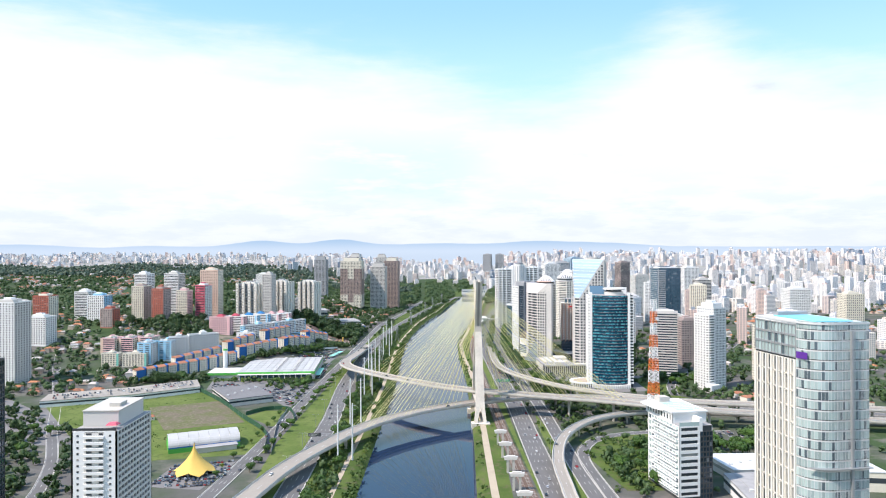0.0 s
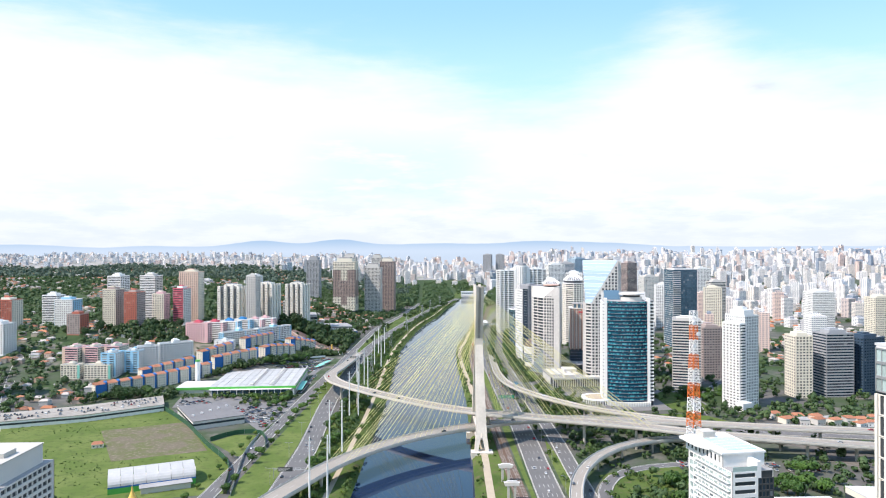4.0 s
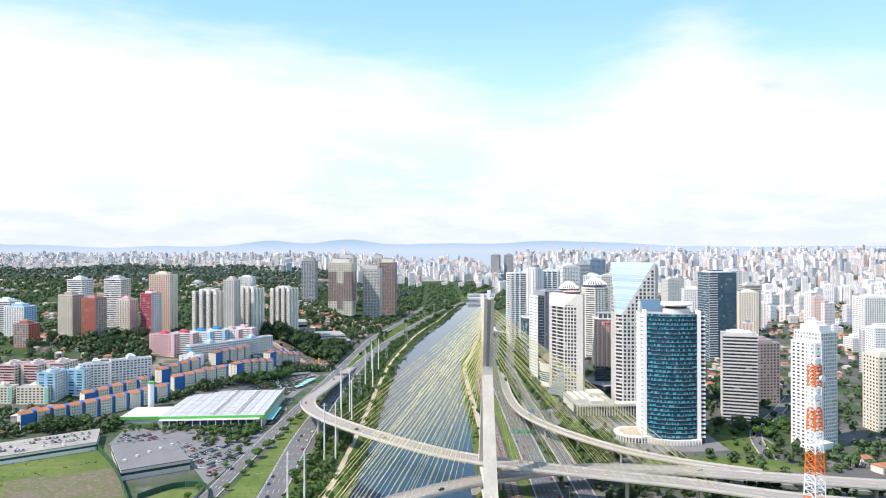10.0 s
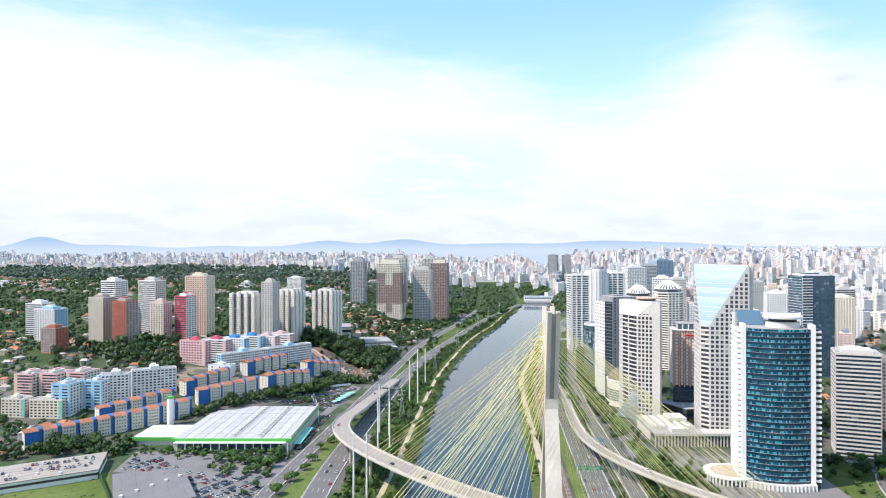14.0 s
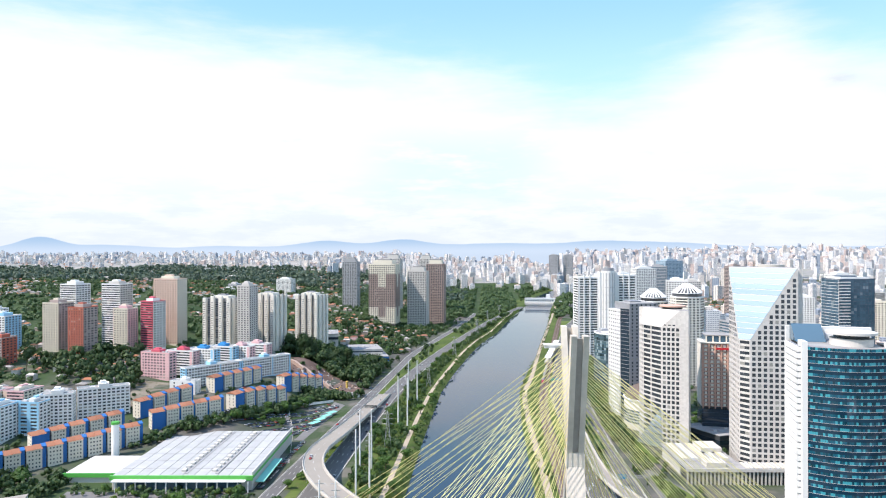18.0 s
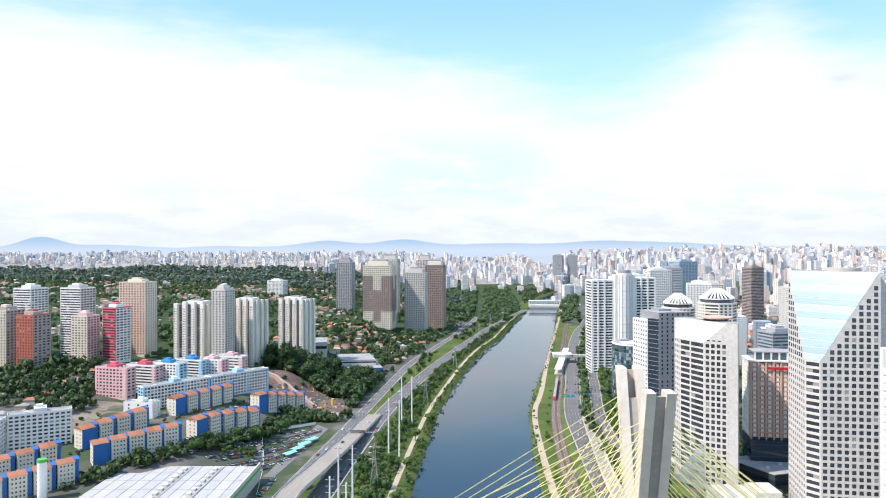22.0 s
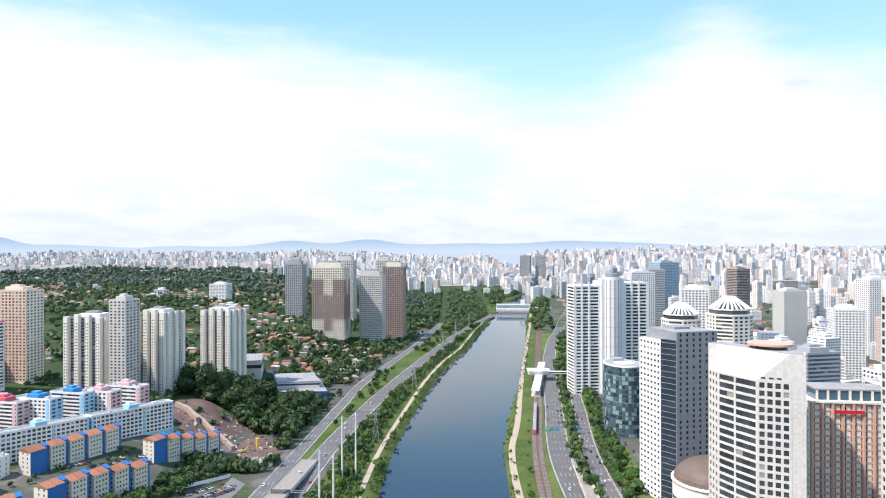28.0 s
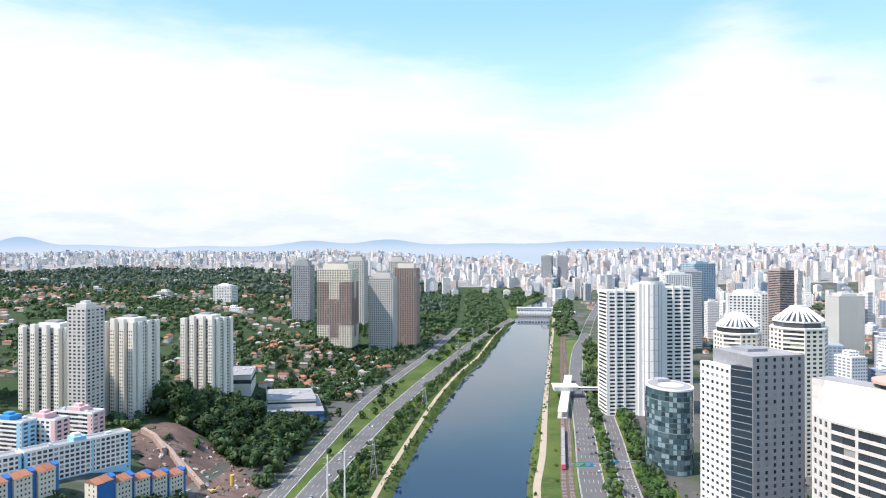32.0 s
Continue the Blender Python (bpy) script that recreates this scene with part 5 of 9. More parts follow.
def red_hotel():
    """The terracotta hotel: upright ribs, cream panels between dark windows, on a dark glass base."""
    ob = thing("red_hotel", "terracotta and cream ribbed hotel with a red roof sign", "hotel", pose(156, 383, 0, 0, 0, -8))
    w, d, z0, h, nz, nx = 44.0, 24.0, 31.0, 86.0, 16, 8
    part("core", Mesh().box(0.6, w - 0.6, 0.6, d - 0.6, 0, h - 0.4), DARK, ob)
    facade(ob, (0, 0), 0.0, w, z0, h, nx, nz, REDH, ROOM, 0.34, 0.30, 0.7, False, "grid", 1.2)
    facade(ob, (0, d), -math.pi / 2, d, z0, h, 5, nz, BARSHADE, ROOM, 0.6, 0.5, 0.5, False, "grid", 1.0)
    bw, bh = (w - 2.4) / nx, (h - z0) / nz
    me = Mesh().box(-bw * 0.22, bw * 0.22, -0.12, 0.12, -bh * 0.34, bh * 0.34).data("panel", BARSHADE)
    for i in range(nx):
        for k in range(nz):
            link("panel", me, ob, Matrix.Translation((1.2 + (i + 0.5) * bw, 0.30, z0 + (k + 0.45) * bh)))
    for i in range(nx + 1):
        u = 1.2 + i * bw
        part("rib", Mesh().box(u - 0.55, u + 0.55, -0.7, -0.02, z0 - 1.5, h + 0.6), REDH, ob)
    part("east_wall", Mesh().box(w - 0.5, w, 0.5, d, 0, h), REDH, ob)
    part("north_wall", Mesh().box(0.5, w - 0.5, d - 0.5, d, 0, h), REDH, ob)
    part("base_glass", Mesh().box(0.2, w + 6, -3.0, d, 0, z0 - 1.6), DKGLASS, ob, "dark glass base storeys")
    for k in range(6):
        part("base_band", Mesh().box(0, w + 6.2, -3.2, -3.02, 4 + k * 4.4, 4.5 + k * 4.4), DKBL, ob)
    part("cornice", Mesh().box(-0.5, w + 0.5, -0.9, d + 0.3, h + 0.6, h + 1.6), BARSHADE, ob)
    part("roof_glazing", Mesh().box(4, w - 3, 3, d - 3, h + 1.6, h + 7), PANEB, ob, "glazed roof storey")
    part("roof_slab", Mesh().box(3.5, w - 2.5, 2.5, d - 2.5, h + 7, h + 7.8), ROOFG, ob)
    for i in range(7):
        part("roof_pier", Mesh().box(4 + i * 5.6, 5.2 + i * 5.6, 2.5, 3.0, h + 1.6, h + 7), CREAM, ob)
    part("roof_sign", Mesh().box(12, 27, -1.3, -0.75, 81.2, 83.0), SIGNRED, ob, "red roof sign bar")


red_hotel()
block("banded_office", "grey and white banded office tower", 274, 262, -20, 33, 33, 83.5, STONE, DKGLASS, 25, 6, 7, 0, style="band", pier=0.2, sill=0.46, single=False, side_wall=STONE, top=(0.7, 0.7, 3), category="office tower", parts=5)


def residential():
    ob = block("white_residential_tower", "white residential tower with a stepped balcony wing", 297, 164, 22, 20, 27, 98, WHITE, FINPANE, 31, 8, 9, 0, style="grid", pier=0.30, sill=0.30, single=False, top=(0.7, 0.7, 6), category="apartment tower", parts=3)
    # the lower wing with its balconies stands in front
    part("wing_core", Mesh().box(-19.4, -10.6, -15.4, 7.4, 0, 90), DARK, ob)
    facade(ob, (-20, -16), 0.0, 10, 0, 90, 3, 29, WHITE, DKGLASS, 0.2, 0.5, 0.6, False, "band", 1.2)
    facade(ob, (-20, 8), -math.pi / 2, 24, 0, 90, 5, 29, WHITE, ROOM, 0.4, 0.5, 0.6, False, "grid")
    part("wing_roof", Mesh().box(-20, -10.1, -16, 8, 90, 91.2), WHITE, ob)
    part("wing_side", Mesh().box(-10.55, -10.05, -16, -13.6, 0, 90), WHITE, ob)
    for k in range(28):
        part("balcony", Mesh().box(-18.6, -11.4, -17.2, -16.02, 3.2 + k * 3.1, 4.3 + k * 3.1), WHITE, ob)
    part("entrance_block", Mesh().box(-26, -12, -26, -16.1, 0, 9), WHITE, ob)


residential()


def glass_slab():
    ob = block("dark_glass_tower", "dark blue glass tower with fine white bands on its narrow side", 402, 622, 6, 44, 36, 133, DKBL, PANEB, 36, 12, 7, 0, style="grid", pier=0.06, sill=0.10, single=False, side_wall=WHITE, side_style="band", top=(0.8, 0.8, 3), category="office tower")
    for k in range(36):
        part("white_band", Mesh().box(-22.3, -8, -18.5, -18.02, 1.6 + k * 3.66, 2.6 + k * 3.66), WHITE, ob)


glass_slab()

# ---- near towers ----
def hotel_slab():
    ob = thing("white_balcony_hotel", "white slab hotel with rows of balconies and a roof terrace", "hotel", pose(-218, -300, 0))
    w, d, h = 24.0, 46.0, 74.0
    part("core", Mesh().box(-w + 0.6, -0.6, 0.6, d - 0.6, 0, h - 0.4), DARK, ob)
    facade(ob, (-w, 0), 0.0, w, 0, h, 1, 1, WHITE, ROOM, 0.1, 0.02, 0.5, False, "fins", 6.5)
    for k in range(22):
        z = 3 + k * 3.2
        part("balcony", Mesh().box(-17.3, -6.7, -1.1, 0.0, z, z + 1.35), WHITE, ob)
        part("balcony_glass", Mesh().box(-17.3, -6.7, -0.02, 0.12, z + 1.4, z + 3.15), STONE, ob)
        for u0, u1 in ((-16.2, -13.2), (-9.6, -7.4)):
            part("window", Mesh().box(u0, u1, -0.08, -0.03, z + 1.7, z + 2.8), ROOM, ob)
    for k in range(22):
        for u in (-3.6, -20.6):
            link("window", pane_mesh(1.1, 1.1, ROOM), ob, Matrix.Translation((u, -0.05, 4.4 + k * 3.2)))
    facade(ob, (0, 0), math.pi / 2, d, 0, h, 11, 22, STONE, ROOM, 0.18, 0.40, 0.9, True, "grid", 2.0)
    facade(ob, (-w, d), -math.pi / 2, d, 0, h, 11, 22, WHITE, ROOM, 0.3, 0.45, 0.9, False, "grid", 2.5)
    part("rear_wall", Mesh().box(-w, 0, d - 0.5, d, 0, h), WHITE, ob)
    part("roof", Mesh().box(-w + 0.2, -0.2, 0.2, d - 0.2, h - 0.4, h + 0.2), ROOFG, ob)
    part("terrace_rail", Mesh().box(-w + 0.5, -0.5, 0.3, 0.5, h + 0.2, h + 1.5), DARK, ob)
    part("red_awning", Mesh().prism([(-7, 2), (-1, 2), (-1, 7), (-7, 7)], h + 2.4, h + 3.6, [(-6, 3), (-2, 3), (-2, 6), (-6, 6)]), ROSE, ob)
    for q in ((-6.8, 2.2), (-1.2, 2.2), (-6.8, 6.8), (-1.2, 6.8)):
        part("awning_post", Mesh().tube((*q, h + 0.2), (*q, h + 2.5), 0.08), STEEL, ob)
    part("penthouse", Mesh().box(-w + 2, -3, 9, d - 4, h + 0.2, h + 8.5), STONE, ob)
    part("penthouse_roof", Mesh().box(-w + 1.6, -2.6, 8.6, d - 3.6, h + 8.5, h + 9.0), CONC, ob)
    part("water_tank", Mesh().box(-12, -6, 18, 27, h + 9.0, h + 11), CONC, ob)


hotel_slab()
block("dark_scaffold_tower", "dark unfinished office tower wrapped in scaffolding", -322, -262, 8, 30, 30, 104, DARK, DKGLASS, 28, 9, 9, 0, style="grid", pier=0.15, sill=0.2, single=False, category="office tower", parts=3)


def glass_corner_tower():
    """The near office tower: ribbed beige side, rounded greenish glass corner and front, a pool-blue roof."""
    ob = thing("rounded_glass_tower", "greenish glass office tower with a ribbed beige side", "office tower", pose(101, -371, 0, 0, 0, 8))
    h, rows = 132.0, 32
    rh = h / rows
    arc = [(10 - 10 * math.cos(math.pi / 2 * i / 6), -22 + 10 - 10 * math.sin(math.pi / 2 * i / 6)) for i in range(7)]
    out = [(0.0, 16.0), (0.0, -12.0)] + arc[1:] + [(26.0, -22.0), (26.0, 16.0)]
    part("core", Mesh().prism(inset(out, 0.9), 0, h + 6), DARK, ob)
    # beige ribbed river side
    facade(ob, (0.0, 16.0), -math.pi / 2, 28.0, 0, h - 9, 7, 18, BARSHADE, FINPANE, 0.5, 0.10, 0.9, True, "grid", 0.5)
    for k in range(1, 18):
        part("dark_joint", Mesh().box(-0.06, -0.01, -12, 16, k * (h - 9) / 18 - 0.14, k * (h - 9) / 18 + 0.14), CHANNEL, ob)
    for i in range(8):
        v = 16 - 0.5 - 27.0 * i / 7
        part("fin", Mesh().box(-0.75, -0.07, v - 0.45, v + 0.45, 0, h - 9), BARSHADE, ob)
    part("lintel", Mesh().box(0.05, 1.0, -12, 16, h - 9, h - 8.2), DARK, ob)
    facade(ob, (-0.4, 16.0), -math.pi / 2, 28.0, h - 8.2, h + 6, 12, 3, STEEL, GRGLASS, 0.08, 0.2, 0.5, True, "grid", 0.2)
    rest, bands = Mesh(), Mesh()
    arc2 = [(10 - 10 * math.cos(math.pi / 2 * i / 12), -12 - 10 * math.sin(math.pi / 2 * i / 12)) for i in range(13)]
    pts = arc2 + [(10 + 16 * i / 13, -22.0) for i in range(1, 14)]
    for i in range(len(pts) - 1):
        a, b = Vector(pts[i]), Vector(pts[i + 1])
        ang, L = math.atan2(b.y - a.y, b.x - a.x), (b - a).length
        for k in range(rows + 2):
            z = (k + 0.5) * rh
            if k > 16 and i % 4 == 0:
                m = (a + b) / 2
                link("window", pane_mesh(L * 0.95, rh - 0.9, GRGLASS), ob, Matrix.Translation((m.x, m.y, z)) @ Matrix.Rotation(ang, 4, "Z"))
            else:
                rest.slab(a, ang, L * 0.03, L * 0.97, -0.06, 0.06, z - rh / 2 + 0.45, z + rh / 2 - 0.45)
            bands.slab(a, ang, 0, L, -0.3, 0.1, z - rh / 2 - 0.45, z - rh / 2 + 0.10)
        bands.slab(a, ang, -0.05, 0.05, -0.3, 0.12, 0, h + 7)
    tagged(part("window_panes", rest, GRGLASS, ob), kind="stuff")
    part("mullions", bands, ROOFW, ob, "pale metal floor bands and mullions")
    low = [(10 - 12.5 * math.cos(math.pi / 2 * i / 10), -12 - 12.0 * math.sin(math.pi / 2 * i / 10)) for i in range(4, 11)] + [(26.3, -24.0), (26.3, -22.4), (11, -22.4), (3.5, -20.0)]
    part("corner_ledge", Mesh().prism(low, h * 0.60, h * 0.60 + 0.45), STEEL, ob, "pale projecting ledge above the lower storeys")
    thin = Mesh()
    for i in range(26):
        thin.box(10.2 + i * 0.62, 10.32 + i * 0.62, -22.34, -22.32, 0, h + 6)
    tagged(part("fine_mullions", thin, ROOFW, ob), kind="stuff")
    part("roof_rim", Mesh().prism(inset(out, -0.5), h + 6.6, h + 7.4), ROOFW, ob)
    part("glass_fin", Mesh().box(17.2, 18.2, -23.2, -22.14, 0, h + 4), STEEL, ob)
    part("sign_band", Mesh().slab((0.1, -12.6), -1.36, 0.0, 5.4, 0.6, 0.8, h - 8.0, h - 5.2), paint("violet_sign", (0.10, 0.03, 0.25), 0.5), ob, "violet sign bar")
    part("roof_slab", Mesh().prism(out, h + 6, h + 6.6), WHITE, ob)
    part("roof_cover", Mesh().box(5, 22, -18, 10, h + 7.404, h + 7.8), paint("pool_blue_cover", (0.16, 0.55, 0.72), 0.3), ob, "light blue roof cover")
    part("roof_rail", Mesh().prism([(8, 11), (23, 11), (23, 15), (8, 15)], h + 7.404, h + 9), STEEL, ob)


glass_corner_tower()


def mast_office():
    """White ribbed office block with the orange and white lattice mast standing behind its roof."""
    ob = thing("white_louvre_office", "white office block with sun louvres and a canopy roof", "office building", pose(117, -210, 0, 0, 0, 9))
    w, d, h = 25.0, 44.0, 50.0
    part("core", Mesh().box(0.6, w - 0.6, 0.6, d - 0.6, 0, h - 0.3), DARK, ob)
    facade(ob, (0, 0), 0.0, w * 0.62, 2, h, 1, 11, WHITE, PANE, 0.1, 0.5, 0.5, True, "band", 1.6)
    facade(ob, (w * 0.62, 0), 0.0, w * 0.38, 0, h - 4, 4, 13, DARK, DKGLASS, 0.2, 0.25, 0.5, True, "grid", 0.3)
    facade(ob, (0, d), -math.pi / 2, d, 2, h, 10, 11, WHITE, GRGLASS, 0.12, 0.35, 0.5, True, "grid", 1.0)
    for k in range(11):
        part("louvre", Mesh().box(-1.5, -0.15, 2, d - 8, 4.5 + k * 4.3, 4.75 + k * 4.3), WHITE, ob)
    for k in range(4):
        g = Mesh().tube((-1.4, 6 + 10 * k, 8), (-1.4, 12 + 10 * k, 46), 0.18)
        part("brace", g, WHITE, ob)
    part("east_wall", Mesh().box(w - 0.5, w, 0.5, d, 0, h), STONE, ob)
    part("north_wall", Mesh().box(0, w - 0.5, d - 0.5, d, 0, h), STONE, ob)
    part("roof", Mesh().box(0.2, w - 0.2, 0.2, d - 0.2, h - 0.3, h), ROOFG, ob)
    # attic storey with square openings, a white roof and a flat pale glass roof light
    part("attic_core", Mesh().box(0.6, w - 0.6, 9.6, d, h, h + 6.6), DARK, ob)
    facade(ob, (0.0, d + 3), -math.pi / 2, d - 6, h, h + 7, 9, 1, WHITE, PANE, 0.5, 0.46, 0.5, True, "grid", 1.0)
    part("attic_front", Mesh().box(0, w + 0.6, 9.0, 9.58, h, h + 7), WHITE, ob)
    part("attic_east", Mesh().box(w, w + 0.6, 9.6, d + 3, h, h + 7), WHITE, ob)
    part("attic_roof", Mesh().box(-1.0, w + 1.0, 8.0, d + 3.4, h + 7, h + 8), WHITE, ob)
    part("roof_light", Mesh().box(5, w - 2, 12, d - 8, h + 8.004, h + 8.5), paint("pale_blue_roof_glass", (0.42, 0.60, 0.68), 0.12, vary=0.1, spec=0.6), ob, "flat pale blue roof light")
    for i in range(5):
        part("roof_light_bar", Mesh().box(5, w - 2, 14 + i * 5, 14.2 + i * 5, h + 8.504, h + 8.6), WHITE, ob)
    part("balcony_glass", Mesh().box(0.4, w * 0.6, 0.1, 0.3, h, h + 2.6), GRGLASS, ob)
    part("corner_pier", Mesh().box(w * 0.6, w * 0.6 + 2.4, 0.05, 9.0, h - 4, h + 5), WHITE, ob)
    part("edge_wing", Mesh().prism([(-4.5, d - 16), (-1.02, d - 24), (-1.02, d + 3), (-4.5, d + 3)], h + 6.2, h + 7.6), WHITE, ob, "projecting white roof edge")
    part("roof_box", Mesh().box(6, 14, 38, 46, h + 8.004, h + 11.5), CONC, ob)


mast_office()


def lattice_mast(x, y, z0, z1, half, band):
    """A square lattice mast in orange and white lengths."""
    ob = thing("lattice_mast", "orange and white steel lattice mast on the office roof", "mast", pose(x, y, 0, 0, 0, 20))
    n = int((z1 - z0) / band)
    for k in range(n):
        mt = ORANGE if k % 2 else WHITE
        g = Mesh()
        a, b = z0 + k * band, z0 + (k + 1) * band
        for j in range(3):
            za, zb = a + (b - a) * j / 3, a + (b - a) * (j + 1) / 3
            wa, wb = [half * (1.9 - 0.9 * min(1, (zz - z0) / (z1 - z0) * 1.4)) for zz in (za, zb)]
            for (sx, sy), (tx, ty) in (((-1, -1), (1, -1)), ((1, -1), (1, 1)), ((1, 1), (-1, 1)), ((-1, 1), (-1, -1))):
                g.tube((sx * wa, sy * wa, za), (sx * wb, sy * wb, zb), 0.28, 5)
                g.tube((sx * wa, sy * wa, za), (tx * wb, ty * wb, zb), 0.15, 4)
                g.tube((tx * wa, ty * wa, za), (sx * wb, sy * wb, zb), 0.15, 4)
                g.tube((sx * wb, sy * wb, zb), (tx * wb, ty * wb, zb), 0.13, 4)
        part("mast_section", g, mt, ob, "orange steel section" if k % 2 else "white steel section")
    for k, zz in enumerate((z1 - 22, z1 - 15, z1 - 8)):
        part("dish", Mesh().tube((half * (1 if k % 2 else -1), -half - 0.2, zz), (half * (1 if k % 2 else -1), -half - 1.0, zz), 1.3, 14), WHITE, ob)
    return ob


lattice_mast(119.7, -150.6, 50.4, 132, 1.7, 9.0)

# ---- the west bank: market, sheds, field ----
def hypermarket():
    ob = thing("hypermarket", "large white-roofed hypermarket with a green fascia", "supermarket", pose(-199, 237, 0, 0, 0, 3))
    w, d, h = 100.0, 122.0, 10.0
    part("body", Mesh().box(-w, 0, 2, d, -2, h - 0.5), STONE, ob)
    for i in range(12):
        x0 = -w + (w - 0.5) * i / 12
        part("roof_strip", Mesh().prism([(x0 + 0.25, 2), (x0 + (w - 0.5) / 12 - 0.25, 2), (x0 + (w - 0.5) / 12 - 0.25, d), (x0 + 0.25, d)], h - 0.5, h + 0.25), MARKET, ob)
    for i in range(6):
        part("roof_seam", Mesh().box(-w, -0.6, 18 + i * 18, 18.5 + i * 18, h + 0.26, h + 0.34), ROOFG, ob)
    for x in (-52, -30):
        for i in range(13):
            part("roof_vent", Mesh().box(x - 1.6, x + 1.6, 10 + i * 8.4, 14 + i * 8.4, h + 0.35, h + 1.9), STONE, ob)
        part("walkway", Mesh().box(x + 2.2, x + 4.2, 6, d - 3, h + 0.35, h + 0.6), ROOFG, ob)
    part("fascia", Mesh().box(-w - 1, 0.5, 0.4, 1.98, h - 2.6, h + 0.5), GREEN, ob, "bright green fascia")
    part("side_parapet", Mesh().box(-0.48, 0.4, 2, d, h - 1.2, h + 3.0), STONE, ob)
    part("side_trim", Mesh().box(0.41, 0.6, 2, d, h - 1.6, h + 0.3), GREEN, ob)
    part("glazing", Mesh().box(-w + 4, -8, 1.2, 1.95, 0, h - 2.7), PANEB, ob)
    for i in range(14):
        part("front_column", Mesh().box(-w + 4 + i * 7.2, -w + 4.8 + i * 7.2, -3.2, -2.4, 0, h - 2.6), WHITE, ob)
    part("canopy", Mesh().box(-w + 2, -4, -4, 0.38, h - 2.6, h - 1.9), WHITE, ob)
    part("side_building", Mesh().box(-w - 42, -w - 1.2, 16, 60, -2, 7), STONE, ob)
    part("side_fascia", Mesh().box(-w - 43, -w - 1.2, 15, 15.98, 4.6, 7.6), GREEN, ob)
    part("blue_awnings", Mesh().box(0.62, 7, 6, 60, 4.4, 4.9), TEAL, ob, "teal awnings along the side")


hypermarket()


def low_shed(name, label, poly, h, wall, roof, base=0.0, eave=0.4, band=None):
    a = sum(poly[i][0] * poly[(i + 1) % len(poly)][1] - poly[(i + 1) % len(poly)][0] * poly[i][1] for i in range(len(poly)))
    poly = poly if a > 0 else poly[::-1]
    cx, cy = sum(p[0] for p in poly) / len(poly), sum(p[1] for p in poly) / len(poly)
    z = ground_z(cx, cy) + base
    ob = thing(name, label, "building", pose(cx, cy, z))
    loc = [(p[0] - cx, p[1] - cy) for p in poly]
    part("body", Mesh().prism(inset(loc, eave), -6, h - 0.4), wall, ob)
    part("roof", Mesh().prism(loc, h - 0.4, h + 0.2), roof, ob)
    if band:
        part("window_band", Mesh().prism(inset(loc, eave - 0.12), h * 0.45, h * 0.7), band, ob)
    for i in range(5):
        t = (i + 0.5) / 5
        p = Vector(loc[0]).lerp(Vector(loc[1]), t)
        q = Vector(loc[3]).lerp(Vector(loc[2]), t)
        part("roof_seam", Mesh().tube((p.x * 0.97, p.y * 0.97, h + 0.25), (q.x * 0.97, q.y * 0.97, h + 0.25), 0.12, 4), roof, ob)
        m = p.lerp(q, 0.3 + 0.1 * i)
        part("roof_unit", Mesh().box(m.x - 1.2, m.x + 1.2, m.y - 1, m.y + 1, h + 0.2, h + 1.5), ROOFW, ob)
    return ob


ROOFD = paint("dark_grey_sheet_roof", (0.17, 0.165, 0.165), 0.7, vary=0.3, coarse=0.08)
ROOFB = paint("beige_roof_deck", (0.31, 0.285, 0.25), 0.9, vary=0.3, coarse=0.08)
low_shed("retail_shed", "low dark grey-roofed retail shed", [(-304, 147), (-259, 164), (-224, 106), (-266, 80)], 8, STONE, ROOFD, band=PANE)
# the near-black belt stands for the shade inside its open parking levels
low_shed("car_park_building", "long low white two-level car park with dark openings", [(-470, 84), (-384, 116), (-322, 160), (-340, 204), (-404, 158), (-480, 122)], 7, WHITE, ROOFB, band=DARK)
low_shed("school_block", "long low institutional building with a blue band", [(-262, 850), (-203, 862), (-178, 782), (-236, 776)], 10, BLUE, ROOFG, band=PANE)
low_shed("school_upper_block", "grey upper school storeys with ribbon windows", [(-256, 846), (-208, 855), (-190, 800), (-238, 792)], 7.5, STONE, ROOFG, band=PANE, base=9.7)
low_shed("office_annexe", "grey low office annexe with ribbon windows", [(-308, 868), (-274, 870), (-262, 815), (-296, 810)], 16, STONE, ROOFG, band=PANE)
low_shed("white_warehouse", "low white-roofed warehouse with ribbon windows", [(165, -135), (215, -135), (215, -175), (170, -175)], 9, STONE, ROOFW, band=PANE)
low_shed("white_warehouse", "grey-roofed low office shed", [(158, -185), (222, -182), (222, -238), (152, -238)], 10, WHITE, ROOFG, band=PANE)
low_shed("pale_annexe", "cream low annexe beside the avenue", [(228, -130), (270, -135), (268, -200), (232, -195)], 14, CREAM, ROOFW, band=PANE)
low_shed("small_white_hall", "small white hall with a flat roof", [(-205, -225), (-183, -216), (-178, -245), (-200, -252)], 6, WHITE, ROOFW)
low_shed("mall_base", "dark glazed low building behind the towers", [(140, 385), (210, 415), (228, 372), (160, 348)], 14, DARK, ROOFG, band=DKGLASS)


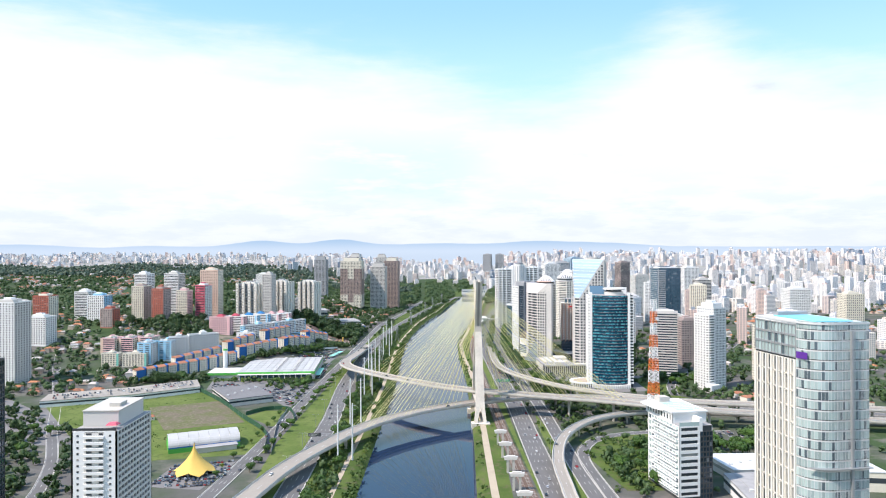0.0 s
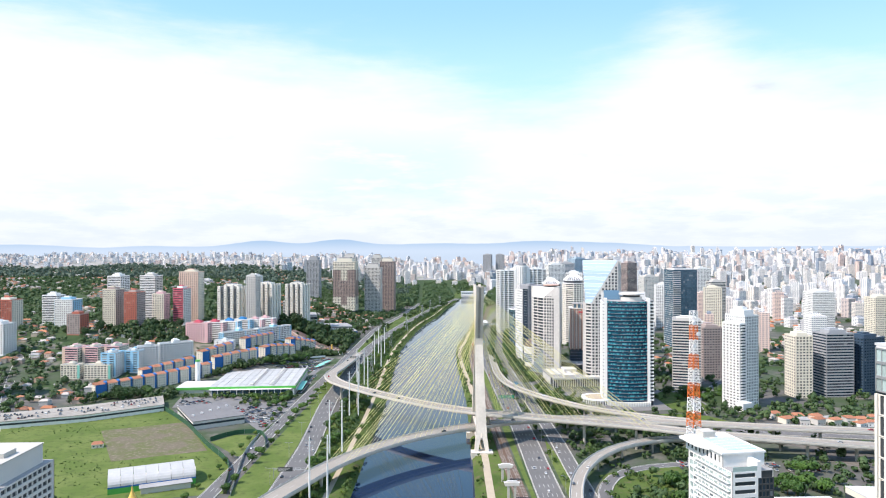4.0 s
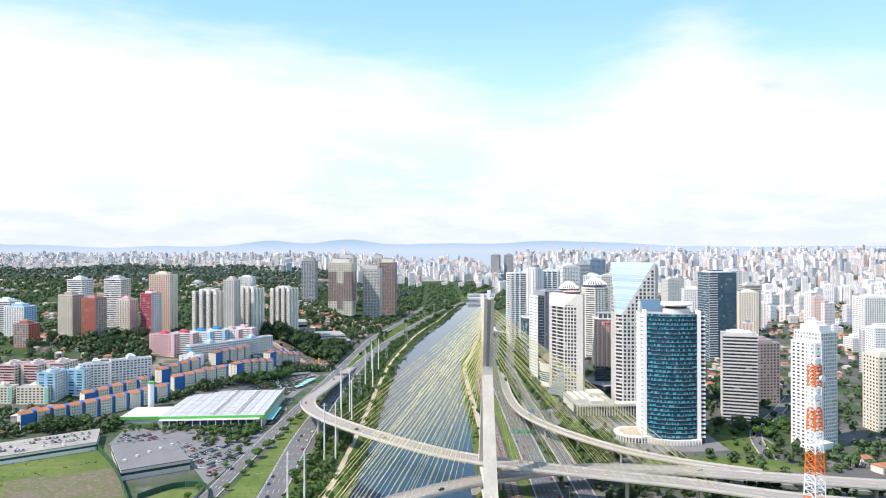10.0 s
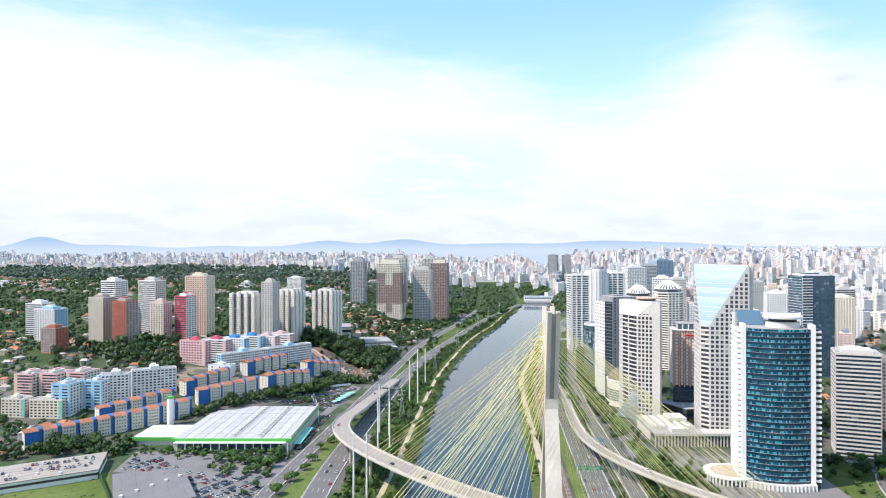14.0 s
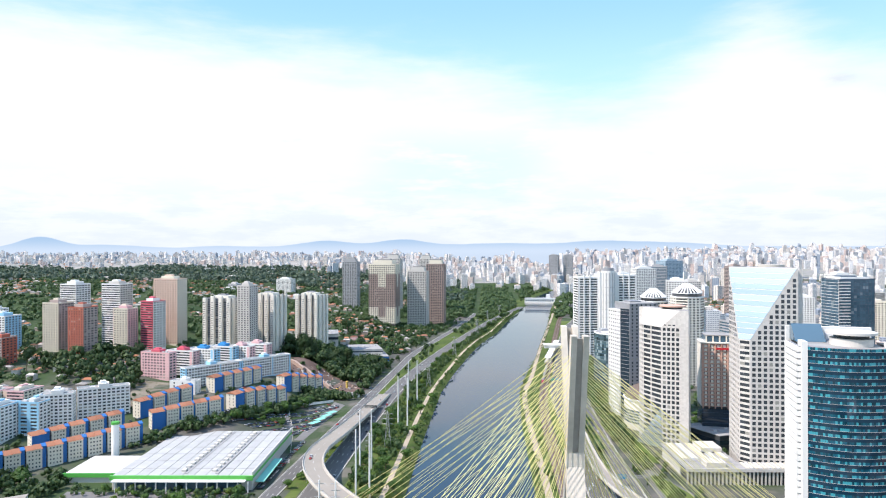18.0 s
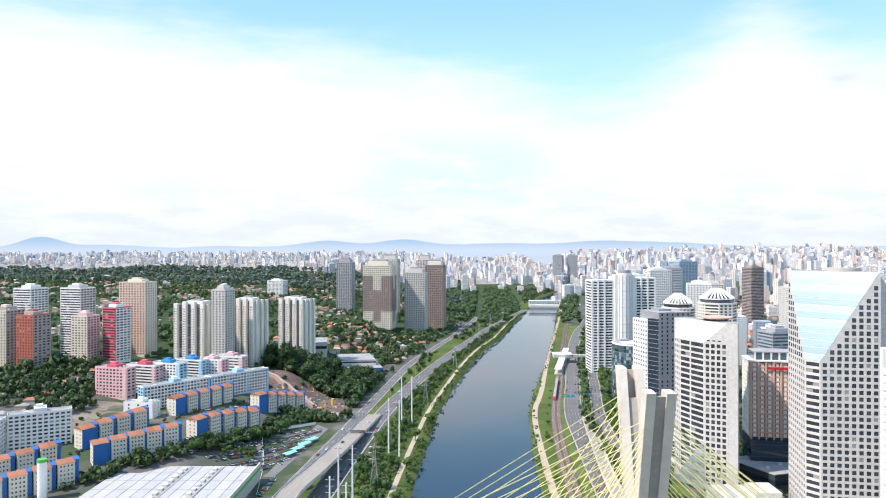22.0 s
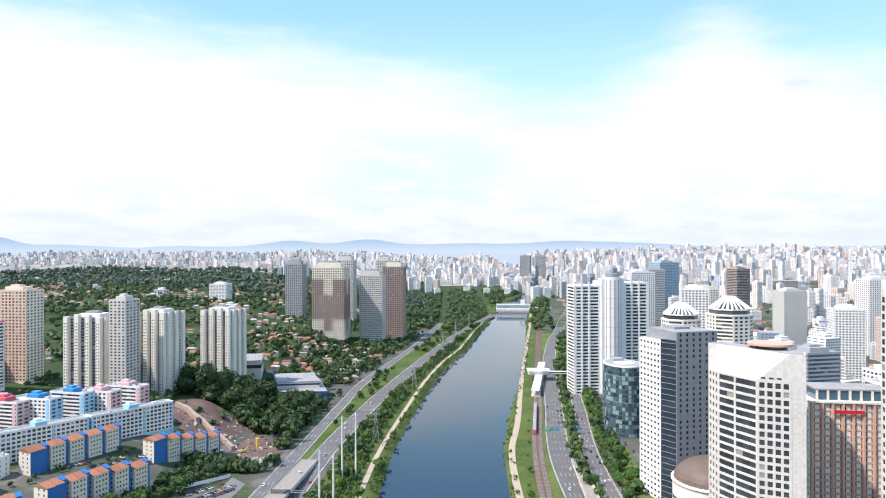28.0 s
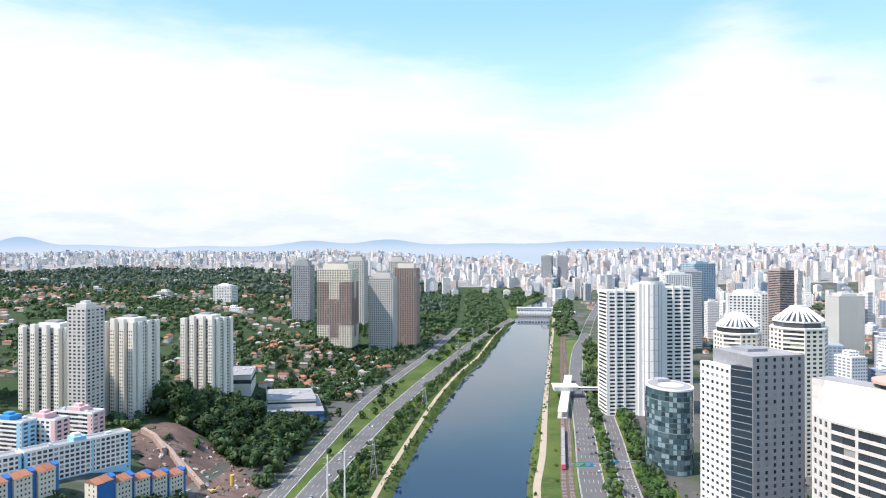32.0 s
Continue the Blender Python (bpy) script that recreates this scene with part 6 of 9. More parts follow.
def arched_hall():
    ob = thing("arched_sports_hall", "sports hall with a white barrel roof and green ends", "sports hall", pose(-247, -66, 0, 0, 0, 23))
    L, W, n = 58.0, 30.0, 14
    for j in range(7):
        x0, x1 = -L / 2 + L * j / 7 + 0.1, -L / 2 + L * (j + 1) / 7 - 0.1
        vs, fs = [], []
        for i in range(n + 1):
            a = math.pi * i / n
            for x in (x0, x1):
                for k in (1.0, 0.965):
                    vs.append((x, -W / 2 * math.cos(a) * k, 5 + 7.5 * math.sin(a) * k))
        for i in range(n):
            b = i * 4
            fs += [(b, b + 2, b + 6, b + 4), (b + 1, b + 5, b + 7, b + 3), (b, b + 4, b + 5, b + 1), (b + 2, b + 3, b + 7, b + 6)]
        part("roof_bay", Mesh().add(vs, fs), MARKET, ob)
        part("roof_rib", Mesh().tube((x1 + 0.1, -W / 2 + 1, 6.5), (x1 + 0.1, -W / 2 + 5, 10.8), 0.3, 5), CREAM, ob)
    arch = [(-W / 2 * 0.96 * math.cos(math.pi * i / n), 5 + 7.1 * math.sin(math.pi * i / n)) for i in range(n + 1)]
    for s in (-1, 1):
        x = s * (L / 2 - 0.7)
        vs = [(x - 0.25, y, z) for y, z in arch] + [(x + 0.25, y, z) for y, z in arch]
        m = n + 1
        part("gable", Mesh().add(vs, [tuple(range(m)), tuple(range(2 * m - 1, m - 1, -1))]), GREEN, ob, "bright green gable end")
    part("side_wall", Mesh().box(-L / 2, L / 2, -W / 2, -W / 2 + 0.5, 0, 4), GREEN, ob)
    part("blue_stripe", Mesh().box(-L / 2, L / 2, -W / 2 - 0.05, -W / 2 + 0.5, 4.004, 5.1), BLUE, ob)
    part("side_wall", Mesh().box(-L / 2, L / 2, W / 2 - 0.5, W / 2, 0, 5), GREEN, ob)
    for s in (-1, 1):
        part("end_wall", Mesh().box(s * (L / 2 - 0.45) - 0.3, s * (L / 2 - 0.45) + 0.3, -W / 2 + 0.5, W / 2 - 0.5, 0, 5), GREEN, ob)
    part("lean_to", Mesh().prism([(-8, -W / 2 - 8), (L / 2 - 4, -W / 2 - 8), (L / 2 - 4, -W / 2 - 0.1), (-8, -W / 2 - 0.1)], 0, 4), STONE, ob)
    part("lean_to_roof", Mesh().box(-9, L / 2 - 3, -W / 2 - 9, -W / 2 - 0.08, 4.004, 4.5), ROOFG, ob)


arched_hall()


def tent():
    ob = thing("yellow_peak_tent", "ochre tensile tent with a tall peak", "tent", pose(-230, -141, 0))
    vs, fs, n, m = [], [], 24, 9
    for j in range(m + 1):
        t = j / m
        for i in range(n):
            a = 2 * math.pi * i / n
            r = 14.5 * (1 - t) ** 1.9 + 0.35
            r *= 1 + 0.10 * (1 - t) * math.cos(6 * a)
            z = 3.0 + 20 * t ** 1.0 + 1.2 * (1 - t) * math.cos(6 * a) * -1
            vs.append((r * math.cos(a), r * math.sin(a), z))
    for j in range(m):
        for i in range(n):
            fs.append((j * n + i, j * n + (i + 1) % n, (j + 1) * n + (i + 1) % n, (j + 1) * n + i))
    g = Mesh().add(vs, fs)
    c = part("canvas", g, CANVAS, ob)
    for p in c.data.polygons:
        p.use_smooth = True
    part("mast", Mesh().tube((0, 0, 0), (0, 0, 24), 0.3, 8), STEEL, ob)
    for i in range(6):
        a = 2 * math.pi * (i + 0.5) / 6
        part("side_pole", Mesh().tube((14.6 * math.cos(a), 14.6 * math.sin(a), 0), (13.6 * math.cos(a), 13.6 * math.sin(a), 4.0), 0.14), STEEL, ob)


tent()

# ---- the west bank: apartments ----
def flats(name, label, x, y, rot, w, d, ztop, wall, side, nz=None, nx=None, ny=None, top=(0.25, 0.7, 3), glass=None, style="grid", pier=0.36, sill=0.46, cat="apartment block", group="", end_band=None, trims=None):
    z = ground_z(x, y)
    h = ztop - z
    nz = nz or max(3, round(h / 3.0))
    ob = block(name, label, x, y, rot, w, d, h, wall, glass or ROOM, nz, nx or max(2, round(w / 4.2)), ny or max(1, round(d / 5)), z, style, "grid", pier, sill, False, side, ROOFG, top, cat, group, int(abs(x) + abs(y)), 3)
    for t in trims or ():
        part("wall_stripe", Mesh().box(t[0] * w - t[1] / 2, t[0] * w + t[1] / 2, -d / 2 - 0.12, -d / 2 + 0.02, 0, h), t[2], ob)
    return ob


for i, (x, y, w, wl, sd, zt) in enumerate(((-399, 503, 38, PINK, PINK, 56), (-380, 524, 35, PINK, PINK, 55), (-359, 531, 36, SKYB, SKYB, 56), (-344, 553, 33, SKYB, SKYB, 56), (-326, 563, 30, PINK, PINK, 55), (-314, 584, 34, PINK, PINK, 55))):
    bar = flats("painted_apartment_bar", "pink and white concrete apartment bar with open galleries" if wl is PINK else "light blue and white concrete apartment bar", x, y + 6, -14, w, 12, zt, WHITE if i not in (0,) else PINK, sd,
          top=(0.3, 0.8, 3.4), style="band" if i % 2 else "grid", group="painted apartment bars", trims=((0.42, 3.0, sd), (-0.46, 2.0, sd)))
    for o in bar.children:
        if o.name.startswith(("penthouse", "tank_house")):
            o.data.materials[0] = (ROSE, ROSE, AZURE, AZURE, PINK, PINK)[i]
for x, y, w, col in ((-329, 492, 66, SKYB), (-288, 546, 66, SKYB)):
    flats("long_apartment_slab", "long white apartment slab with light blue ends and tower", x - 4, y + 3, 52, w, 11, 45, WHITE, col, top=(0.12, 0.9, 3.5), nx=20, pier=0.28, sill=0.38, group="long apartment slabs", trims=((0.485, 1.8, col), (-0.485, 1.8, col), (0.12, 1.2, col)))
flats("white_apartment_slab", "white apartment slab with roof tank houses", -389, 381, 33, 44, 13, 43, WHITE, WHITE, top=(0.2, 0.9, 4), nx=11)
flats("white_apartment_slab", "white apartment slab with roof tank houses", -416, 354, 20, 27, 13, 42, WHITE, WHITE, top=(0.3, 0.9, 4), nx=7)
flats("small_white_block", "plain white low block with few windows", -342, 450, -5, 28, 12, 36, WHITE, WHITE, nx=3, pier=0.8)
for x, y in ((-524, 380), (-499, 384), (-474, 392)):
    flats("pink_apartment_bar", "faded pink apartment bar with galleries", x, y, -6, 22, 26, 38, PINK, CREAM, style="band", group="pink apartment bars", trims=((-0.4, 4, PEACH),))
for x, y in ((-450, 327), (-428, 345)):
    flats("blue_apartment_bar", "white apartment bar with a sky-blue stair end", x, y, -4, 20, 24, 38, SKYB, WHITE, nx=2, group="blue apartment bars")
for x, y, w in ((-497, 318, 24), (-462, 316, 34)):
    flats("teal_apartment_bar", "low cream apartment bar with teal corners", x, y, 0, w, 14, 24, CREAM, CREAM, trims=((0.45, 3, TEAL),), group="teal apartment bars")


def row_unit(x, y, rot, blue_end=False):
    """One four-storey unit of the terraces: cream walls, hipped orange roof, blue stair tower beside it."""
    z = ground_z(x, y)
    ob = thing("terrace_block", "small cream apartment block with orange tile roof and blue tower", "apartment block", pose(x, y, z, 0, 0, rot), "orange-roofed terraces")
    w, d, h = 10.5, 12.0, 15.0
    part("body", Mesh().box(-w / 2, w / 2, -d / 2, d / 2, -8, h), TERRC, ob)
    e = 0.5
    for u0, u1, up in ((-w / 2 - e, 0.0, 0.0), (0.0, w / 2 + e, 0.35)):
        # two gabled halves, one a step higher
        g = Mesh()
        vs = [(u0, -d / 2 - e, h + up), (u1, -d / 2 - e, h + up), (u1, d / 2 + e, h + up), (u0, d / 2 + e, h + up), (u0, 0.6, h + 2.3 + up), (u1, 0.6, h + 2.3 + up)]
        g.add(vs, [(0, 1, 5, 4), (2, 3, 4, 5), (0, 4, 3), (1, 2, 5), (3, 2, 1, 0)])
        part("roof", g, TILE, ob)
    if blue_end:
        part("painted_front", Mesh().box(-w / 2, w / 2, -d / 2 - 0.06, -d / 2 - 0.01, -8, h - 0.02), BLUE, ob, "strong blue painted wall")
    g = Mesh()
    for k in range(5):
        for u in (() if blue_end else (-3.4, -1.2, 1.2, 3.4)):
            g.box(u - 0.5, u + 0.5, -d / 2 - 0.08, -d / 2 + 0.05, 1.3 + k * 2.9, 2.5 + k * 2.9)
        for v in (-3.0, 1.5):
            g.box(w / 2 - 0.05, w / 2 + 0.08, v - 0.6, v + 0.6, 1.3 + k * 2.9, 2.5 + k * 2.9)
            g.box(-w / 2 - 0.08, -w / 2 + 0.05, v - 0.5, v + 0.5, 1.3 + k * 2.9, 2.5 + k * 2.9)
    tagged(part("window_panes", g, ROOM, ob), kind="stuff")
    part("stair_tower", Mesh().box(w / 2 + 0.1, w / 2 + 2.9, -d / 2 + 1.4, d / 2 - 1.5, -8, h + 1.6), BLUE, ob, "strong blue stair tower")
    part("tower_roof", Mesh().prism([(w / 2 - 0.1, -d / 2 + 1.2), (w / 2 + 3.1, -d / 2 + 1.2), (w / 2 + 3.1, d / 2 - 1.3), (w / 2 - 0.1, d / 2 - 1.3)], h + 1.6, h + 3.0,
                                    [(w / 2 - 0.1, -0.4), (w / 2 + 3.1, -0.4), (w / 2 + 3.1, 0.4), (w / 2 - 0.1, 0.4)]), BLUE, ob)


def terrace(x0, y0, x1, y1, n, turn=0.0, skip=()):
    for i in range(n):
        if i in skip:
            continue
        t = (i + 0.5) / n
        row_unit(x0 + (x1 - x0) * t, y0 + (y1 - y0) * t, math.degrees(math.atan2(y1 - y0, x1 - x0)) + turn, i == 0 and n > 3)


terrace(-430, 228, -326, 326, 10)
terrace(-405, 296, -356, 352, 5)
terrace(-330, 350, -282, 390, 5)
terrace(-356, 374, -326, 424, 4)
terrace(-278, 402, -247, 472, 5)
terrace(-318, 452, -288, 516, 5)
terrace(-262, 510, -232, 568, 5)


def water_tower():
    ob = thing("white_water_tower", "white cylindrical water tower with a green cap", "water tower", pose(-332, 298, 6))
    part("shaft", Mesh().tube((0, 0, -3), (0, 0, 24), 3.0, 24), WHITE, ob)
    part("cap", Mesh().tube((0, 0, 24), (0, 0, 26), 3.15, 24), GREEN, ob)


water_tower()

HILL = [  # name, label, x, y, rot, w, d, top, wall, side, style
    ("beige_apartment_tower", "beige apartment tower with brown side walls", -562, 582, -12, 24, 24, 105, BEIGE, BROWN, "grid"),
    ("white_apartment_tower", "white apartment tower with stepped roof", -588, 660, -12, 26, 26, 124, WHITE, WHITE, "band"),
    ("red_apartment_tower", "brick-red apartment tower with brown sides", -522, 568, -15, 24, 22, 101, REDB, BROWN, "grid"),
    ("white_apartment_tower", "tall white apartment tower with balconies", -534, 668, -12, 30, 24, 124, WHITE, STONE, "band"),
    ("beige_apartment_tower", "beige apartment tower with pink panels", -503, 632, -10, 22, 20, 94, CREAM, PINK, "grid"),
    ("red_white_apartment_tower", "rose-red and white apartment tower", -470, 640, -18, 21, 22, 103, ROSE, WHITE, "band"),
    ("peach_apartment_tower", "tall peach apartment tower with cream sides", -470, 690, -8, 36, 24, 130, PEACH, CREAM, "grid"),
    # slate walls between the ribs carry the shade of the recesses in their colour
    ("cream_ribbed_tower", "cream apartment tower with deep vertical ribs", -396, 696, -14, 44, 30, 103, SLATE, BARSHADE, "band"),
    ("grey_apartment_tower", "slim pale grey apartment tower with balconies", -353.5, 668, -10, 18, 22, 122, STONE, STONE, "grid"),
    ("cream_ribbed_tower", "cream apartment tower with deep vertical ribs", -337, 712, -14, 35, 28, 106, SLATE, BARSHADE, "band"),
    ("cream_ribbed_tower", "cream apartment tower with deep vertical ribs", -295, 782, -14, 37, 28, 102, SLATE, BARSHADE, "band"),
    ("white_apartment_tower", "white apartment tower at the foot of the hill", -583, 225, -8, 34, 30, 104, WHITE, STONE, "grid"),
    ("white_apartment_tower", "white mid-rise apartment tower with small windows", -654, 425, -8, 34, 26, 66, WHITE, WHITE, "grid"),
    ("white_apartment_tower", "white apartment tower with a blue gable", -640, 590, -8, 32, 26, 88, WHITE, SKYB, "grid"),
    ("brown_apartment_tower", "brown brick apartment block below the hill", -590, 520, -8, 22, 22, 70, BROWN, REDB, "grid"),
    ("red_apartment_tower", "red-brown apartment tower with cream sides", -720, 560, -8, 30, 26, 90, REDB, CREAM, "grid"),
    ("white_apartment_tower", "white banded apartment tower among trees", -690, 640, -8, 28, 24, 92, WHITE, WHITE, "band"),
    ("white_apartment_tower", "white mid-rise apartment tower with small windows", -760, 470, -8, 34, 26, 76, WHITE, STONE, "grid"),
]
for nm, lb, x, y, rot, w, d, zt, wl, sd, st in HILL:
    ob = flats(nm, lb, x, y, rot, w, d, zt, wl, sd, style=st, cat="apartment tower", top=(0.55, 0.55, 4), pier=0.42 if st == "grid" else 0.25, sill=0.46)
    if nm == "cream_ribbed_tower":
        h = zt - ground_z(x, y)
        for k in range(4):
            u = -w / 2 + 3.0 + (w - 6.0) * k / 3
            rib = part("rib", Mesh().box(u - 2.5, u + 2.5, -d / 2 - 4.2, -d / 2 - 0.02, 0, h + (4.0 if k in (1, 2) else 1.4)), BARSHADE, ob)
            g = Mesh()
            for j in range(int(h / 3.05) - 1):
                g.box(u - 1.6, u - 0.5, -d / 2 - 4.26, -d / 2 - 4.18, 1.6 + j * 3.05, 2.9 + j * 3.05)
                g.box(u + 0.6, u + 1.7, -d / 2 - 4.26, -d / 2 - 4.18, 1.6 + j * 3.05, 2.9 + j * 3.05)
            tagged(part("window_panes", g, ROOM, rib), kind="stuff")
        for k in range(3):
            v = -d / 2 + 3.0 + (d - 6) * k / 2
            part("rib", Mesh().box(w / 2 + 0.02, w / 2 + 2.0, v - 2.2, v + 2.2, 0, h + 1.5), BARSHADE, ob)

# ---- the brown granite group beyond ----
def stone_tower(x, y, w, d, ztop, wall, base, label, crown=False, rot=-6, nx=10, steps=True):
    z = ground_z(x, y)
    h = ztop - z
    ob = block("granite_tower", label, x, y, rot, w, d, h, wall, PANE, round(h / 3.7), nx, max(4, round(nx * d / w)), z, "grid", None, 0.42, 0.42, False, wall, ROOFG, None, "office tower", "granite towers", 3, 4)
    if steps:
        part("crown_block", Mesh().box(-w * 0.36, w * 0.36, -d * 0.36, d * 0.36, h + 0.1, h + 9), base, ob)
        part("crown_roof", Mesh().box(-w * 0.25, w * 0.25, -d * 0.25, d * 0.25, h + 9, h + 12), ROOFG, ob)
    if crown:
        g = Mesh()
        for k in range(5):
            a0, a1 = math.pi / 2 * k / 5, math.pi / 2 * (k + 1) / 5
            g.tube((0, 0, h + 12 + w * 0.28 * math.sin(a0)), (0, 0, h + 12 + w * 0.28 * math.sin(a1)), w * 0.3 * math.cos(a0), 20, max(0.2, w * 0.3 * math.cos(a1)))
        part("cupola", g, GREY, ob)
    return ob


def granite_main():
    """The broad tower: brown flanks, a cream middle bay, cream crown and cream foot."""
    x, y, w, d = -252, 1235, 58.0, 44.0
    z = ground_z(x, y)
    h = 138 - z
    ob = thing("granite_tower", "broad brown granite office tower with cream crown, foot and middle bay", "office tower", pose(x, y, z, 0, 0, -6), "granite towers")
    part("core", Mesh().box(-w / 2 + 0.5, w / 2 - 0.5, -d / 2 + 0.5, d / 2 - 0.5, -6, h - 0.4), DARK, ob)
    cuts = (0.0, 0.12 * h, 0.28 * h, 0.62 * h, 0.84 * h, h)
    for k, (z0, z1) in enumerate(zip(cuts, cuts[1:])):
        nz = max(2, round((z1 - z0) / 3.7))
        # cream foot with a brown notch, brown shaft, a cream bay hanging from the cream crown
        runs = {1: ((0.0, 0.36, CREAM, 5), (0.36, 0.64, GRAN, 4), (0.64, 1.0, CREAM, 5)), 2: ((0.0, 1.0, GRAN, 14),),
                3: ((0.0, 0.36, GRAN, 5), (0.36, 0.64, CREAM, 4), (0.64, 1.0, GRAN, 5))}.get(k, ((0.0, 1.0, CREAM, 14),))
        for o, a, ln in (((-w / 2, -d / 2), 0.0, w), ((w / 2, -d / 2), math.pi / 2, d), ((-w / 2, d / 2), -math.pi / 2, d)):
            for u0, u1, wl, nx in runs:
                p = (o[0] + math.cos(a) * ln * u0, o[1] + math.sin(a) * ln * u0)
                facade(ob, p, a, ln * (u1 - u0), z0, z1, nx, nz, wl, PANE, 0.42, 0.42, 0.45, False, "grid", 0.3)
    part("rear_wall", Mesh().box(-w / 2, w / 2, d / 2 - 0.48, d / 2, 0, h), GRAN, ob)
    roof_top(ob, w, d, h, CREAM, None, 3)
    part("crown_block", Mesh().box(-w * 0.36, w * 0.36, -d * 0.36, d * 0.36, h + 0.1, h + 9), CREAM, ob)
    part("crown_roof", Mesh().box(-w * 0.25, w * 0.25, -d * 0.25, d * 0.25, h + 9, h + 12), ROOFG, ob)


granite_main()
stone_tower(-182, 1270, 42, 34, 122, STONE, STONE, "pale grey granite office tower", nx=11)
stone_tower(-148, 1345, 40, 34, 136, GRAN, CREAM, "brown granite office tower with a pale base", nx=9)
for x, y, w, zt, wl in ((-275, 1560, 40, 146, STONE), (-195, 1620, 34, 144, STONE), (-380, 1520, 38, 138, GREY)):
    stone_tower(x, y, w, w * 0.8, zt, wl, wl, "pale stone tower with a stepped crown", False, nx=8)

# ---- river works and the station ----
def pump_station():
    ob = thing("pumping_station", "long white pumping station across the river", "pumping station", pose(86, 1905, 0, 0, 0, -6))
    part("body", Mesh().box(0, 92, 0, 26, -6, 17), WHITE, ob)
    for i in range(14):
        part("pier", Mesh().box(1 + i * 6.6, 3 + i * 6.6, -5, 0, -6, 6), STONE, ob)
    for i in range(12):
        part("window", Mesh().box(3 + i * 7.3, 8 + i * 7.3, -0.2, 0.1, 9, 13.5), PANEB, ob)
    part("tower", Mesh().box(66, 78, 3, 20, 17, 30), WHITE, ob)
    part("roof", Mesh().box(-1, 93, -1, 27, 17, 18), ROOFW, ob)
    part("wing", Mesh().box(92.1, 150, 4, 18, -2, 9), WHITE, ob)


pump_station()


def station():
    ob = thing("railway_station", "white-roofed railway station with a cross-shaped concourse", "station")
    a, b = Vector((58, 800, 0)), Vector((92, 1000, 0))
    line = [tuple(a.lerp(b, i / 8)) for i in range(9)]
    part("platform", Mesh().ribbon(line, -5, 5, 0, 1.3), CONC, ob)
    part("platform_roof", Mesh().ribbon(line, -4.6, 4.6, 7.0, 7.8), WHITE, ob)
    for i in range(1, 8):
        p = Vector(line[i])
        part("roof_post", Mesh().tube((p.x, p.y, 1.3), (p.x, p.y, 7.0), 0.35, 8), WHITE, ob)
    part("concourse", Mesh().box(62, 88, 897, 917, 7.9, 12.5), WHITE, ob)
    part("concourse_roof", Mesh().box(60.5, 89.5, 895.5, 918.5, 12.5, 13.2), WHITE, ob)
    part("footbridge", Mesh().box(89.6, 152, 903, 909, 7.9, 11), WHITE, ob)
    part("footbridge_glazing", Mesh().box(90, 151, 902.9, 902.98, 9.2, 10.4), PANE, ob)
    for x in (95, 126, 150):
        part("bridge_post", Mesh().tube((x, 906, 0), (x, 906, 7.9), 0.6, 10), CONC, ob)


station()
for i in range(7):
    y = -300 + i * 38
    x = 9.5 + i * 0.3
    ob = thing("unfinished_pier", "unfinished T-shaped concrete pier of an elevated line", "bridge pier", pose(x, y, 0, 0, 0, -2), "unfinished piers")
    for u in (-2.2, 2.2):
        part("column", Mesh().box(u - 0.8, u + 0.8, -1, 1, -0.5, 10), CONC, ob)
    part("crosshead", Mesh().prism([(-4.6, -1.4), (4.6, -1.4), (4.6, 1.4), (-4.6, 1.4)], 10, 12.4, [(-5.4, -1.4), (5.4, -1.4), (5.4, 1.4), (-5.4, 1.4)]), STONE, ob)
    part("beam_seat", Mesh().box(-3.4, 3.4, -0.9, 0.9, 12.4, 13.2), STONE, ob)

# ---- the wider city ----
TAKEN = [(o.matrix_basis.translation.x, o.matrix_basis.translation.y) for o in scene.objects if o.parent is None and o.type == "EMPTY" and o.matrix_basis.translation.length > 1]
rnd = random.Random(11)


def road_clear(x, y, gap=9):
    for rd in (ROAD_R, ROAD_R2, ROAD_L, ROAD_L2):
        if abs(x - float(np.interp(y, [q[1] for q in rd], [q[0] for q in rd]))) < gap:
            return False
    return True


def free(x, y, r):
    l, rr = interp(y, RIVER_L), interp(y, RIVER_R)
    if l - 70 < x < rr + 90 or not road_clear(x, y, r + 8):
        return False
    return all((x - p) ** 2 + (y - q) ** 2 > (r + 26) ** 2 for p, q in TAKEN)


